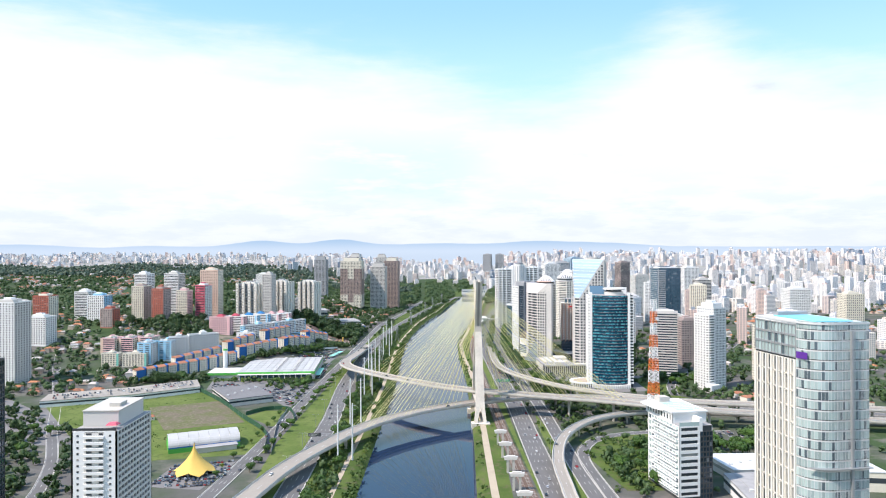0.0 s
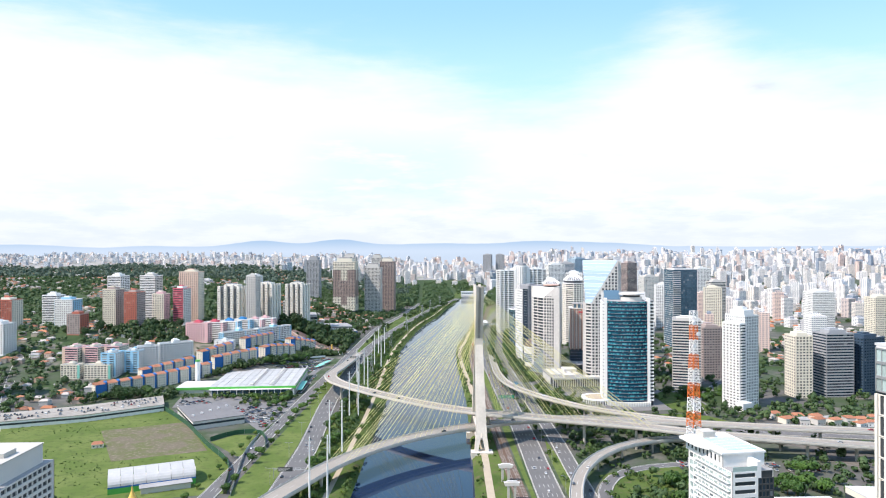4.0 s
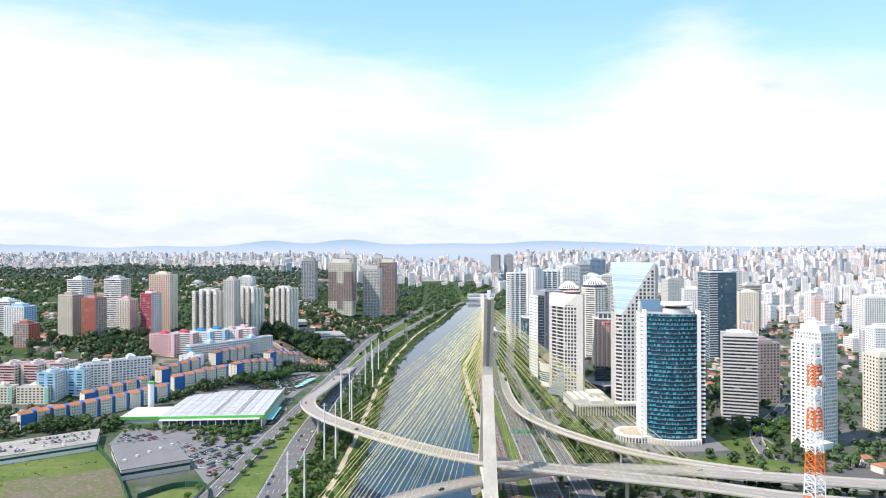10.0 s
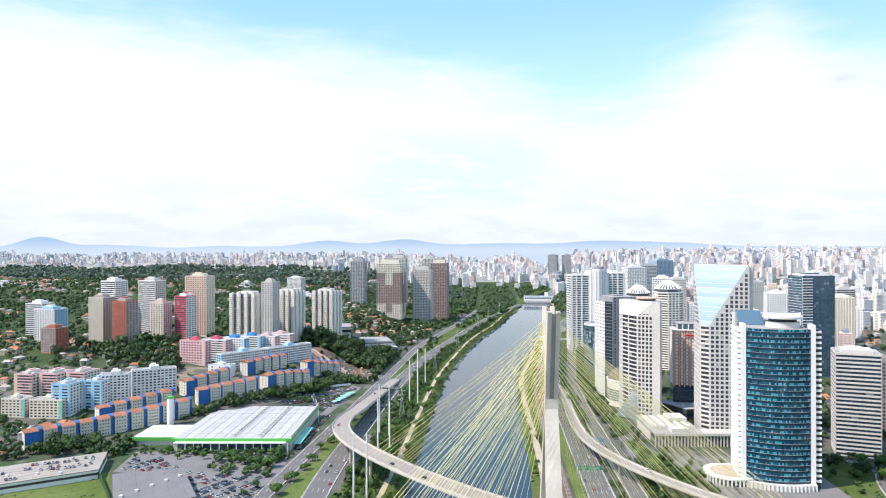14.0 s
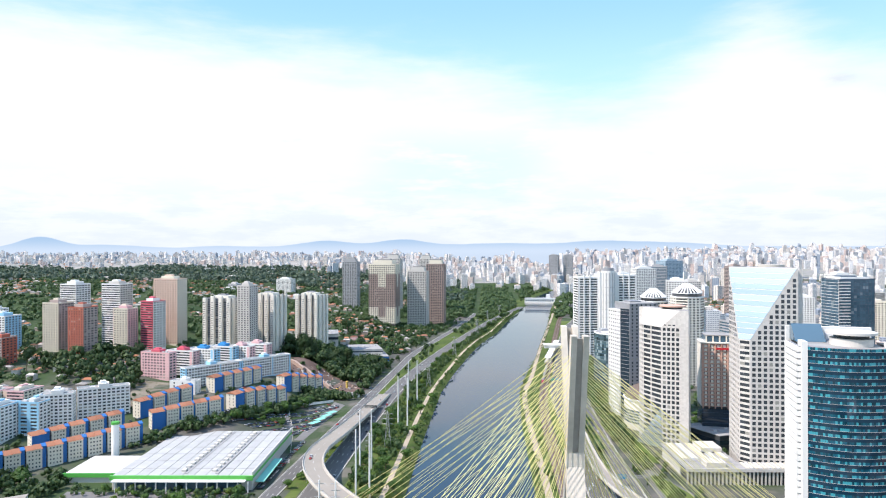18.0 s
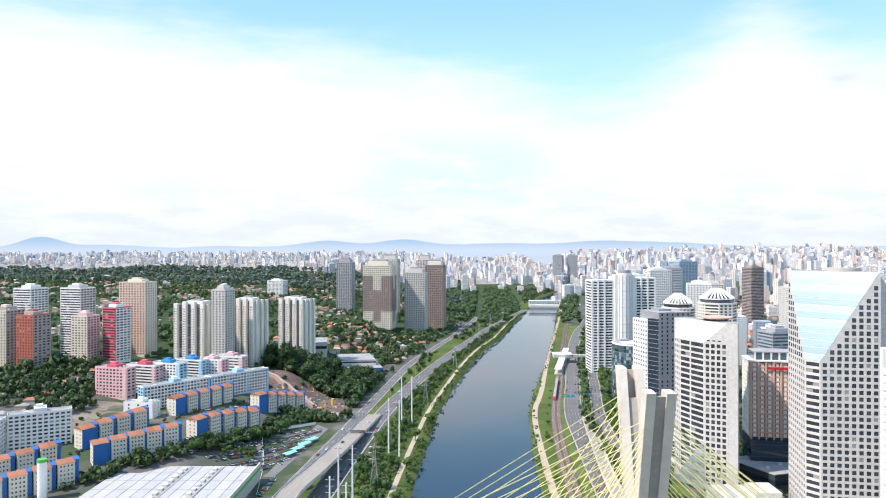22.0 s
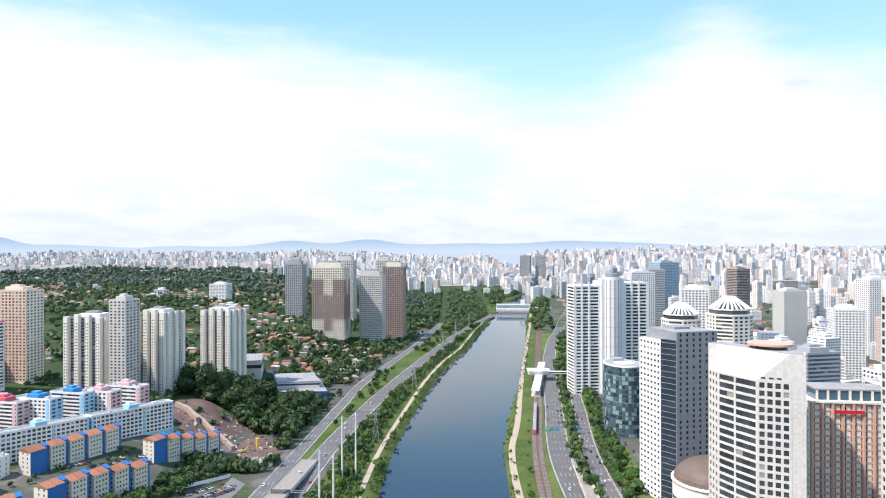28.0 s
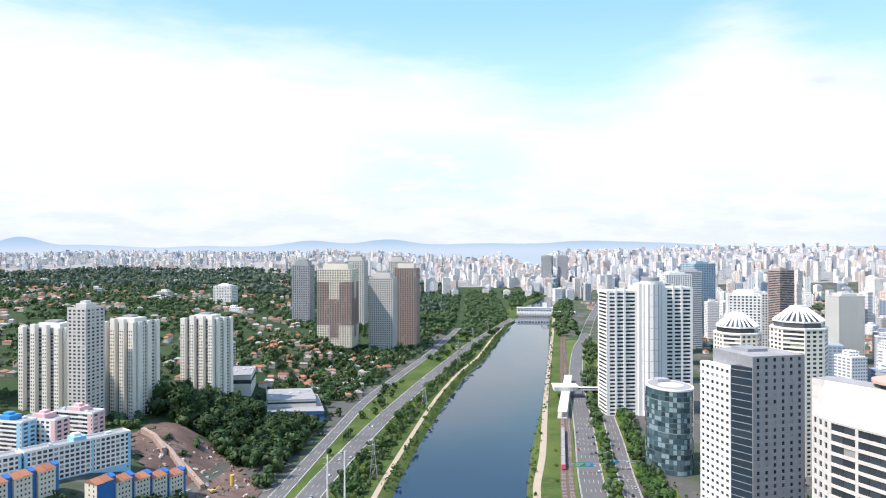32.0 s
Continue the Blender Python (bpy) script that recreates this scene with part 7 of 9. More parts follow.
# single towers that stand out in the middle distance
MID = [  # x, y, w, d, top, wall, glass, style, words
    (384, 208, 20, 24, 70, CREAM, ROOM, "grid", "cream office block with small windows"),
    (428, 214, 34, 26, 72, GREY, DKGLASS, "band", "grey banded dark glass office block"),
    (470, 222, 34, 26, 66, DKBL, DKGLASS, "grid", "dark blue glass office block"),
    (715, 735, 44, 34, 86, WHITE, ROOM, "grid", "white apartment tower"),
    (770, 640, 36, 30, 82, CREAM, ROOM, "grid", "cream apartment tower"),
    (330, 330, 28, 26, 66, BROWN, PANE, "grid", "brown office block"),
    (345, 405, 30, 26, 62, STONE, PANE, "band", "pale banded office block"),
    (262, 470, 34, 26, 80, WHITE, ROOM, "band", "white building with a stepped top"),
    (300, 540, 30, 26, 76, WHITE, PANE, "grid", "white office tower"),
    (250, 560, 30, 24, 88, GREY, PANEB, "band", "blue-grey office tower"),
    (275, 900, 34, 30, 118, WHITE, ROOM, "grid", "white apartment tower"),
    (330, 1010, 30, 26, 112, STONE, ROOM, "grid", "grey apartment tower"),
    (190, 985, 30, 28, 104, WHITE, ROOM, "grid", "white apartment tower with arched top"),
    (232, 1120, 34, 30, 120, WHITE, ROOM, "band", "white banded tower"),
    (300, 1250, 44, 34, 128, WHITE, DKGLASS, "grid", "white tower with a bold grid of windows"),
    (350, 1330, 40, 34, 130, GREY, PANEB, "band", "dark blue glass tower"),
    (420, 1500, 50, 40, 140, PALEB, PANEB, "grid", "tapering pale blue glass tower"),
    (560, 1450, 34, 30, 128, BROWN, PANE, "band", "brown and white striped tower"),
    (520, 1150, 40, 32, 100, STONE, GRGLASS, "grid", "green glass office tower"),
    (640, 1120, 40, 32, 120, WHITE, ROOM, "grid", "tall white apartment tower"),
    (470, 900, 36, 30, 92, WHITE, ROOM, "grid", "white apartment tower"),
    (560, 860, 34, 28, 88, CREAM, ROOM, "grid", "cream apartment tower"),
    (610, 960, 34, 28, 96, STONE, DKGLASS, "band", "grey banded office tower"),
    (280, 2950, 42, 40, 142, GREY, PANE, "grid", "dark twin tower"),
    (345, 2960, 42, 40, 142, GREY, PANE, "grid", "dark twin tower"),
    (-590, 1650, 44, 30, 88, WHITE, ROOM, "grid", "white apartment building among trees"),
    (-205, 2000, 30, 26, 110, SKYB, PANEB, "grid", "pale blue glass tower"),
    (-330, 905, 34, 22, 60, STONE, PANE, "band", "grey mid-rise behind the trees"),
]
for i, (x, y, w, d, zt, wl, gl, st, words) in enumerate(MID):
    z = ground_z(x, y)
    block("city_tower", words + " in the eastern city" if x > 0 else words + " on the western side", x, y, rnd.uniform(-18, 22), w, d, zt - z, wl, gl, max(4, round((zt - z) / 3.3)), max(3, round(w / 4)), max(3, round(d / 4.5)), z, st,
          None, 0.42, 0.48, False, None, None, (0.6, 0.6, 4), "tower", "", i + 5, 3)
    TAKEN.append((x, y))

CITYCOLS = [(0.80, 0.78, 0.76), (0.76, 0.74, 0.72), (0.82, 0.82, 0.81), (0.76, 0.71, 0.65), (0.66, 0.69, 0.72), (0.78, 0.72, 0.67), (0.58, 0.50, 0.47), (0.82, 0.82, 0.82), (0.30, 0.36, 0.44), (0.70, 0.56, 0.50), (0.78, 0.80, 0.83), (0.80, 0.77, 0.75), (0.50, 0.51, 0.53), (0.80, 0.77, 0.75)]
CITY = island_paint("city_walls", [(r, g * 0.985, b * 0.97) for r, g, b in CITYCOLS], floors=3.2)
CITYROOF = island_paint("city_house_roofs", [(0.36, 0.15, 0.08), (0.42, 0.19, 0.10), (0.30, 0.14, 0.09), (0.33, 0.31, 0.29), (0.46, 0.42, 0.38)])


def city_box(g, x, y, z, w, d, h, a, r):
    """A tower of the far city: a stepped body with its top storeys and tank."""
    c, s = math.cos(a), math.sin(a)
    def q(x0, x1, y0, y1):
        return [(x + u * c - v * s, y + u * s + v * c) for u, v in ((x0, y0), (x1, y0), (x1, y1), (x0, y1))]
    k = r.random()
    g.prism(q(-w / 2, w / 2, -d / 2, d / 2), z - 10, z + h)
    if k < 0.6:
        g.prism(q(-w / 4, w / 4, -d / 4, d / 4), z + h, z + h + r.uniform(3, 6))
    elif k < 0.85:
        g.prism(q(-w / 2, 0, -d / 2.6, d / 2.6), z + h, z + h + r.uniform(3, 9))


def far_city(name, label, n, area, hmin, hmax, dense=None, seed=1, size=(14, 26)):
    r = random.Random(seed)
    g = Mesh()
    k = 0
    tries = 0
    while k < n and tries < n * 14:
        tries += 1
        x, y = r.uniform(area[0], area[1]), area[2] + (area[3] - area[2]) * r.random() ** 0.8
        if abs(x + 35) > (y + 1100) * 0.70 + 120:
            continue
        if dense and not dense(x, y, r):
            continue
        if y < 2400 and not free(x, y, 16):
            continue
        w, d = r.uniform(*size), r.uniform(*size)
        h = hmin + (hmax - hmin) * r.random() ** 1.7
        city_box(g, x, y, ground_z(x, y), w, d, h, r.uniform(-0.5, 0.5), r)
        k += 1
    return tagged(link(name, g.data(name, CITY)), label, "buildings", kind="stuff")


def clusters(scale, cut, z=0.0):
    def f(x, y, r):
        return noise.noise((x / scale, y / scale, z)) + r.uniform(-0.25, 0.25) > cut
    return f


far_city("far_city_east", "dense white high-rise city spreading to the east", 1500, (150, 4200, 1100, 5000), 22, 84, clusters(420, -0.18), 3)
far_city("near_city_east", "mixed white and cream apartment towers", 190, (330, 1700, 260, 1700), 12, 78, clusters(260, 0.02, 3), 4)
far_city("far_city_north", "white high-rise city beyond the river bend", 820, (-700, 900, 2500, 5000), 24, 66, clusters(380, -0.15, 7), 5)
far_city("far_city_west", "distant clusters of white towers above the woods", 1300, (-4200, -500, 3050, 5000), 7, 40, clusters(420, -0.12, 9), 6, (10, 24))
far_city("skyline_city_east", "pale towers along the eastern skyline", 1100, (300, 4400, 3600, 5150), 26, 62, clusters(500, -0.3, 12), 7, (18, 40))
far_city("hill_blocks_west", "pale low blocks scattered through the western woods", 40, (-2600, -420, 900, 2900), 6, 16, clusters(300, -0.1, 15), 18, (14, 34))
far_city("skyline_city_west", "low pale towers along the western skyline", 700, (-4200, 300, 4300, 5150), 12, 44, clusters(300, 0.0, 12), 8, (12, 26))


def house_field(name, label, n, area, seed, dense=None, test=None):
    """Low tiled houses too far off to tell apart singly."""
    r = random.Random(seed)
    walls, roofs = Mesh(), Mesh()
    k = 0
    for _ in range(n * 12):
        if k >= n:
            break
        x, y = r.uniform(area[0], area[1]), r.uniform(area[2], area[3])
        if (dense and not dense(x, y, r)) or (y < 2300 and not free(x, y, 4)) or abs(x + 35) > (y + 1000) * 0.72 + 100:
            continue
        if test and not test(x, y):
            continue
        k += 1
        a = r.choice((0.1, 1.67)) + r.uniform(-0.2, 0.2)
        w, d, h, z = r.uniform(6, 13), r.uniform(6, 10), r.uniform(3, 6), ground_z(x, y)
        c, s = math.cos(a), math.sin(a)
        def q(kx, ky):
            return [(x + u * c - v * s, y + u * s + v * c) for u, v in ((-w / 2 * kx, -d / 2 * ky), (w / 2 * kx, -d / 2 * ky), (w / 2 * kx, d / 2 * ky), (-w / 2 * kx, d / 2 * ky))]
        walls.prism(q(1, 1), z - 4, z + h)
        roofs.prism(q(1.08, 1.1), z + h, z + h + r.uniform(1.2, 2.4), q(0.7, 0.05))
    ob = tagged(link(name, walls.data(name, CITY_LOW)), label, "houses", kind="stuff")
    tagged(part("tiled_roofs", roofs, CITYROOF, ob, "orange and grey tiled roofs"), kind="stuff")


CITY_LOW = island_paint("house_walls", [(0.55, 0.52, 0.48), (0.48, 0.42, 0.36), (0.60, 0.57, 0.53), (0.50, 0.38, 0.31), (0.42, 0.33, 0.28), (0.58, 0.47, 0.36), (0.46, 0.44, 0.42)])
house_field("houses_east", "low tiled houses between the towers", 1500, (300, 2200, 150, 2300), 21, lambda x, y, r: noise.noise((x / 260, y / 260, 3)) < 0.08)
house_field("houses_hill", "tiled villas on the wooded western hill", 1300, (-1900, -260, 780, 2600), 22, lambda x, y, r: noise.noise((x / 150, y / 150, 2)) < -0.02)
house_field("houses_northwest", "tiled houses near the river", 90, (-330, -140, 860, 1180), 23)
house_field("houses_west", "low houses below the hill", 260, (-900, -430, 150, 640), 24)
house_field("houses_far_west", "scattered low houses in the woods", 380, (-3200, -600, 1700, 3600), 25, clusters(300, 0.0, 8))

# ---- trees ----
def crown_verts(seed, n, r=4.0, flat=0.8, lobes=6, leaf=1.0):
    """Leaf clumps scattered over several lobes: vertices and triangles, the lowest point at zero."""
    q = random.Random(seed)
    centres = [(q.uniform(-0.5, 0.5) * r, q.uniform(-0.5, 0.5) * r, q.uniform(0.5, 1.25) * r * flat, q.uniform(0.45, 0.7) * r) for _ in range(lobes)]
    vs, fs = [], []
    for _ in range(n):
        cx, cy, cz, cr = q.choice(centres)
        d = Vector((q.gauss(0, 1), q.gauss(0, 1), q.gauss(0.25, 0.8))).normalized()
        p = Vector((cx, cy, cz)) + Vector((d.x, d.y, d.z * flat)) * cr * q.uniform(0.72, 1.08)
        t = d.cross(Vector((q.uniform(-1, 1), q.uniform(-1, 1), q.uniform(-1, 1)))).normalized()
        b = d.cross(t).normalized()
        s = leaf * q.uniform(0.6, 1.25) * r * 0.19
        t, b = t * s, b * s * q.uniform(0.6, 1.0)
        k = len(vs)
        vs += [p - t - d * s * 0.35, p - b, p + t - d * s * 0.35, p + b, p + d * s * 0.3]
        fs += [(k, k + 1, k + 4), (k + 1, k + 2, k + 4), (k + 2, k + 3, k + 4), (k + 3, k, k + 4)]
    return vs, fs


def tree_kind(name, label, seed, mat, r, trunk, flat, n, lobes):
    ob = thing(name, label, "tree", pose(0, 0, -900))
    g = Mesh()
    g.tube((0, 0, -0.5), (0.1, 0, trunk + r * 0.5), 0.045 * r + 0.1, 7, 0.03 * r)
    q = random.Random(seed)
    for k in range(5):
        a = 2 * math.pi * k / 5 + q.uniform(-0.3, 0.3)
        g.tube((0, 0, trunk * 0.8), (math.cos(a) * r * 0.45, math.sin(a) * r * 0.45, trunk + r * flat * 0.8), 0.03 * r, 5, 0.01 * r)
    part("trunk", g, BARK, ob)
    vs, fs = crown_verts(seed, n, r, flat, lobes)
    part("crown", Mesh().add([Vector(v) + Vector((0, 0, trunk - r * 0.15)) for v in vs], fs), mat, ob)
    return ob


KINDS = [
    tree_kind("street_tree", "green broadleaf tree along the road", 1, LEAF, 4.5, 3.0, 0.8, 210, 7),
    tree_kind("spreading_tree", "spreading green broadleaf tree", 2, LEAF, 5.5, 3.2, 0.65, 240, 8),
    tree_kind("young_tree", "bright green young broadleaf tree", 3, LEAFB, 3.6, 2.2, 0.9, 170, 6),
    tree_kind("eucalyptus_tree", "tall dark green eucalyptus on the slope", 4, LEAFD, 5.0, 7.5, 1.35, 260, 8),
    tree_kind("dense_tree", "dark green tree with dense crown", 5, LEAFD, 5.2, 3.4, 0.9, 240, 7),
    tree_kind("bank_shrub", "bright green shrub on the bank", 6, LEAFB, 2.4, 0.4, 0.8, 110, 5),
]
TREES = []


def plant(k, x, y, s=1.0):
    t = copy_thing(KINDS[k], pose(x, y, ground_z(x, y) - 0.1, 0, 0, rnd.uniform(0, 360)) @ Matrix.Diagonal((s, s, s * rnd.uniform(0.85, 1.15), 1)))
    TREES.append((x, y))
    return t


def scatter(n, area, kinds, smin, smax, keep=None, gap=4.0):
    k = 0
    for _ in range(n * 15):
        if k >= n:
            return
        x, y = rnd.uniform(area[0], area[1]), rnd.uniform(area[2], area[3])
        if (keep and not keep(x, y)) or not road_clear(x, y, 12 if abs(x) < 250 else 0) or any((x - p) ** 2 + (y - q) ** 2 < gap * gap for p, q in TREES[-80:]):
            continue
        plant(rnd.choice(kinds), x, y, rnd.uniform(smin, smax))
        k += 1


def along(line, off, y0, y1, step, kinds, smin, smax, jitter=2.0):
    y = y0
    while y < y1:
        x = float(np.interp(y, [q[1] for q in line], [q[0] for q in line])) + off
        plant(rnd.choice(kinds), x + rnd.uniform(-jitter, jitter), y, rnd.uniform(smin, smax))
        y += step * rnd.uniform(0.7, 1.3)


# the wooded slope above the building site
scatter(30, (-345, -232, 632, 745), (3, 4), 1.1, 1.7, lambda x, y: y > 656 - 0.62 * (x + 240) and x < -232 + (y - 610) * 0.2, 4)
scatter(16, (-205, -178, 650, 745), (3, 4), 1.0, 1.5, None, 4)
scatter(14, (-250, -185, 868, 900), (4, 0), 0.9, 1.3, None, 4)
scatter(16, (-300, -200, 900, 1000), (4, 0, 3), 0.9, 1.3, None, 4)
scatter(8, (-560, -440, 470, 560), (3, 4), 1.1, 1.6, None, 5)
scatter(9, (-415, -365, 205, 255), (4, 1), 1.0, 1.5, lambda x, y: y < 258 + (x + 430), 4)
scatter(8, (-330, -225, 395, 420), (0, 4), 0.5, 0.8, lambda x, y: x > -280 + (y - 395), 3)
along(curve([(-318, 325, 0), (-262, 392, 0), (-232, 470, 0), (-214, 560, 0)], 10), 0, 330, 560, 10, (0, 4, 1), 0.7, 1.2, 4)
# round the market and the field
scatter(12, (-245, -200, 175, 225), (0, 1, 2), 0.6, 1.1, None, 5)
scatter(14, (-330, -190, 208, 232), (0, 2), 0.5, 0.8, None, 5)
along(ROAD_L2, 10, -140, 420, 26, (0, 2, 1), 0.6, 1.0)
along(ROAD_L2, -11, -150, 160, 20, (0, 2), 0.5, 0.8)
scatter(10, (-305, -270, -190, -100), (0, 1), 0.7, 1.1, None, 5)
scatter(14, (-420, -320, -220, 60), (0, 1, 4), 0.8, 1.2, lambda x, y: x < -330 - (y + 200) * 0.35, 6)
# the green strip between expressway and river
def strip(x, y):
    return interp(y, RIVER_L) - 44 < x < interp(y, RIVER_L) - 19 or interp(y, RIVER_L) - 12 < x < interp(y, RIVER_L) - 5
scatter(76, (-150, -40, -230, 700), (0, 2, 5, 0, 1), 0.75, 1.25, strip, 3.2)
scatter(12, (-140, 40, 700, 1050), (0, 2, 1, 5), 0.9, 1.3, strip, 4)
# east bank
along(ROAD_R, 14.5, 330, 900, 12, (0, 2, 1), 0.6, 1.0, 2)
along(ROAD_R2, 11, 380, 640, 8, (2, 0, 1), 0.7, 1.1, 3)
along(ROAD_R2, 12, 680, 960, 16, (0, 1), 0.8, 1.2, 3)
along(RAILS, -9, -150, 700, 34, (5, 0, 5), 0.5, 0.9, 1.6)
scatter(24, (84, 160, -186, -70), (0, 2, 1), 0.8, 1.2, lambda x, y: x > 92 + max(0, (y + 110)) * 0.6, 5)
scatter(12, (185, 240, -110, -60), (0, 1), 0.9, 1.3, None, 5)
scatter(16, (84, 150, 130, 240), (0, 2, 5), 0.6, 1.0, lambda x, y: x > 84 and y > 150 + (x - 84) * 0.2 and (x < 112), 4)
scatter(22, (232, 330, 180, 245), (0, 4, 1), 0.8, 1.2, lambda x, y: y < 228, 5)
scatter(12, (84, 112, 470, 620), (2, 0, 1), 0.8, 1.2, lambda x, y: x < 98 + (y - 470) * 0.05, 4)
scatter(18, (160, 260, 430, 480), (4, 0), 0.8, 1.1, None, 5)
for ob in KINDS:
    for o in (*ob.children_recursive, ob):
        bpy.data.objects.remove(o)


def wood(name, label, n, area, seed, mat, r=(3.5, 6.5), dense=None, keep=None, leaves=34, lod=2, flat=0.75):
    """Massed trees that cannot be told apart, built of the same leaf clumps."""
    q = random.Random(seed)
    protos = [crown_verts(seed * 10 + k, leaves, 1.0, flat, 5, 2.0) for k in range(6)]
    protos = [(np.array([tuple(v) for v in a]), np.array(b)) for a, b in protos]
    V, F, base, k = [], [], 0, 0
    for _ in range(n * 10):
        if k >= n:
            break
        x, y = q.uniform(area[0], area[1]), q.uniform(area[2], area[3])
        if abs(x + 35) > (y + 900) * 0.72 + 120 or (dense and not dense(x, y, q)) or (keep and not keep(x, y)):
            continue
        k += 1
        s, a = q.uniform(*r), q.uniform(0, 6.28)
        pv, pf = protos[q.randrange(6)]
        c, sn = math.cos(a) * s, math.sin(a) * s
        rot = np.array([[c, sn, 0], [-sn, c, 0], [0, 0, s * q.uniform(0.8, 1.3)]])
        V.append(pv @ rot + np.array([x, y, ground_z(x, y) + 0.15 * s]))
        F.append(pf + base)
        base += len(pv)
    V, F = np.concatenate(V), np.concatenate(F)
    me = bpy.data.meshes.new(name)
    me.vertices.add(len(V))
    me.vertices.foreach_set("co", V.astype(np.float32).ravel())
    me.loops.add(len(F) * 3)
    me.loops.foreach_set("vertex_index", F.astype(np.int32).ravel())
    me.polygons.add(len(F))
    me.polygons.foreach_set("loop_start", np.arange(0, len(F) * 3, 3, dtype=np.int32))
    me.update(calc_edges=True)
    me.materials.append(mat)
    return tagged(link(name, me), label, "trees", kind="stuff")


def inside(x, y, poly):
    hit = False
    for (a, b), (c, e) in zip(poly, poly[1:] + poly[:1]):
        if (b > y) != (e > y) and x < a + (y - b) * (c - a) / (e - b):
            hit = not hit
    return hit


def near_pts(x, y, lines, gap):
    return any((x - p[0]) ** 2 + (y - p[1]) ** 2 < gap * gap for ln in lines for p in ln)


ROADS_LOW = (RING, curve([(74, -120, 0), (84, -82, 0), (106, -54, 0), (150, -38, 0), (230, -40, 0)], 5))
FIELD = [(-455, 92), (-435, 112), (-326, 168), (-240, 31), (-204, -30), (-195, -80), (-285, -104), (-330, -95)]
PITCH = [(-354, 84), (-283, 116), (-228, 14), (-300, -18)]


def off_towers(x, y):
    return all((x - p) ** 2 + (y - q) ** 2 > 22 ** 2 for p, q in TAKEN)


def left_wood(x, y):
    return x < interp(y, RIVER_L) - 95 and off_towers(x, y)


wood("hill_woods", "dense woods over the western hill", 3000, (-1500, -150, 720, 2000), 31, LEAFS, (4.2, 8.0), clusters(150, -0.16, 2), left_wood, 30)
wood("far_woods", "distant green woods, paled by haze in the leaf colour", 2500, (-2700, -100, 1900, 3000), 32, LEAFF, (8, 14), clusters(300, -0.36, 6), left_wood, 20)
wood("river_woods", "woods along the river bend", 1000, (-200, 420, 1450, 2700), 33, LEAFS, (6, 10), None, lambda x, y: not (interp(y, RIVER_L) - 12 < x < interp(y, RIVER_R) + 12) and road_clear(x, y, 14) and (x < interp(y, RIVER_L) or x < interp(y, RIVER_R) + 60))
wood("street_trees_west", "trees among the western houses", 1200, (-900, -250, 120, 720), 34, LEAFS, (3, 5.5), None, lambda x, y: off_towers(x, y) and not (-470 < x < -190 and y < 235) and not (-420 < x < -190 and 230 < y < 620))
wood("street_trees_east", "trees among the eastern houses and towers", 900, (240, 2600, 100, 2500), 35, LEAFS, (3.5, 7), clusters(220, -0.1, 11), lambda x, y: off_towers(x, y) and x > interp(y, RIVER_R) + 120)
wood("street_trees_near", "street trees and gardens between the eastern offices", 640, (130, 700, 40, 700), 40, LEAFS, (3.0, 5.5), None, lambda x, y: off_towers(x, y) and all((x - p) ** 2 + (y - q) ** 2 > 34 ** 2 for p, q in TAKEN) and x > 84 + max(0, (y - 560) * 0.2) and not (100 < x < 262 and 112 < y < 300) and not (y < 110 + (200 - x) * 0.2))
wood("bank_scrub_west", "rough green scrub on the west bank", 1700, (-150, 90, -260, 1800), 36, LEAFG, (1.4, 3.4), None, lambda x, y: (interp(y, RIVER_L) - 44 < x < interp(y, RIVER_L) - 18 or interp(y, RIVER_L) - 8 < x < interp(y, RIVER_L) - 0.5) and road_clear(x, y, 11), 14, 2, 0.6)
wood("bank_trees_west", "bushy trees between the expressway and the river path", 420, (-150, 60, -240, 1500), 58, LEAFS, (2.2, 4.6), None, lambda x, y: interp(y, RIVER_L) - 45 < x < interp(y, RIVER_L) - 17 and road_clear(x, y, 12) and noise.noise((x / 40, y / 40, 4)) > -0.15, 30, 2, 0.85)
wood("viaduct_shade_trees", "dark trees under and between the viaduct decks", 150, (76, 210, -28, 66), 59, LEAFW, (2.4, 4.4), None, lambda x, y: not near_pts(x, y, ROADS_LOW, 6.5), 34, 2, 1.0)
wood("ramp_garden", "dense shrubs and small trees beside the curved ramp", 200, (78, 150, 72, 205), 60, LEAFG, (1.6, 3.8), None, lambda x, y: x < 92 + (y - 72) * 0.42 and x < 128 and road_clear(x, y, 8), 30, 2, 0.9)
wood("field_tufts", "dark tufts of rough grass over the field", 420, (-440, -190, -100, 172), 61, LEAFG, (0.35, 1.0), None, lambda x, y: inside(x, y, FIELD) and not inside(x, y, PITCH) and noise.noise((x / 25, y / 25, 9)) > 0.0, 12, 2, 0.5)
wood("bend_trees", "trees on both sides of the roads at the river bend", 800, (-330, 150, 1150, 2050), 62, LEAFS, (3.5, 6.5), None, lambda x, y: x < interp(y, RIVER_L) - 16 and road_clear(x, y, 11) and off_towers(x, y), 28, 2, 0.85)
wood("bank_scrub_east", "green reeds and scrub on the east bank", 900, (-30, 190, -300, 1800), 37, LEAFG, (1.0, 2.4), None, lambda x, y: interp(y, RIVER_R) + 0.5 < x < interp(y, RIVER_R) + 7, 12, 2, 0.6)
wood("garden_scrub", "green scrub and small trees round the viaducts", 260, (48, 150, -260, 340), 38, LEAFG, (1.4, 3.2), None, lambda x, y: road_clear(x, y, 9.5) and (x > 78 or 54 < x < 61) and not (x > 104 and y > 100 and x - 104 > (y - 100) * 0.3) and x < 118 and not (x > 100 and y < -140), 18, 2, 0.7)
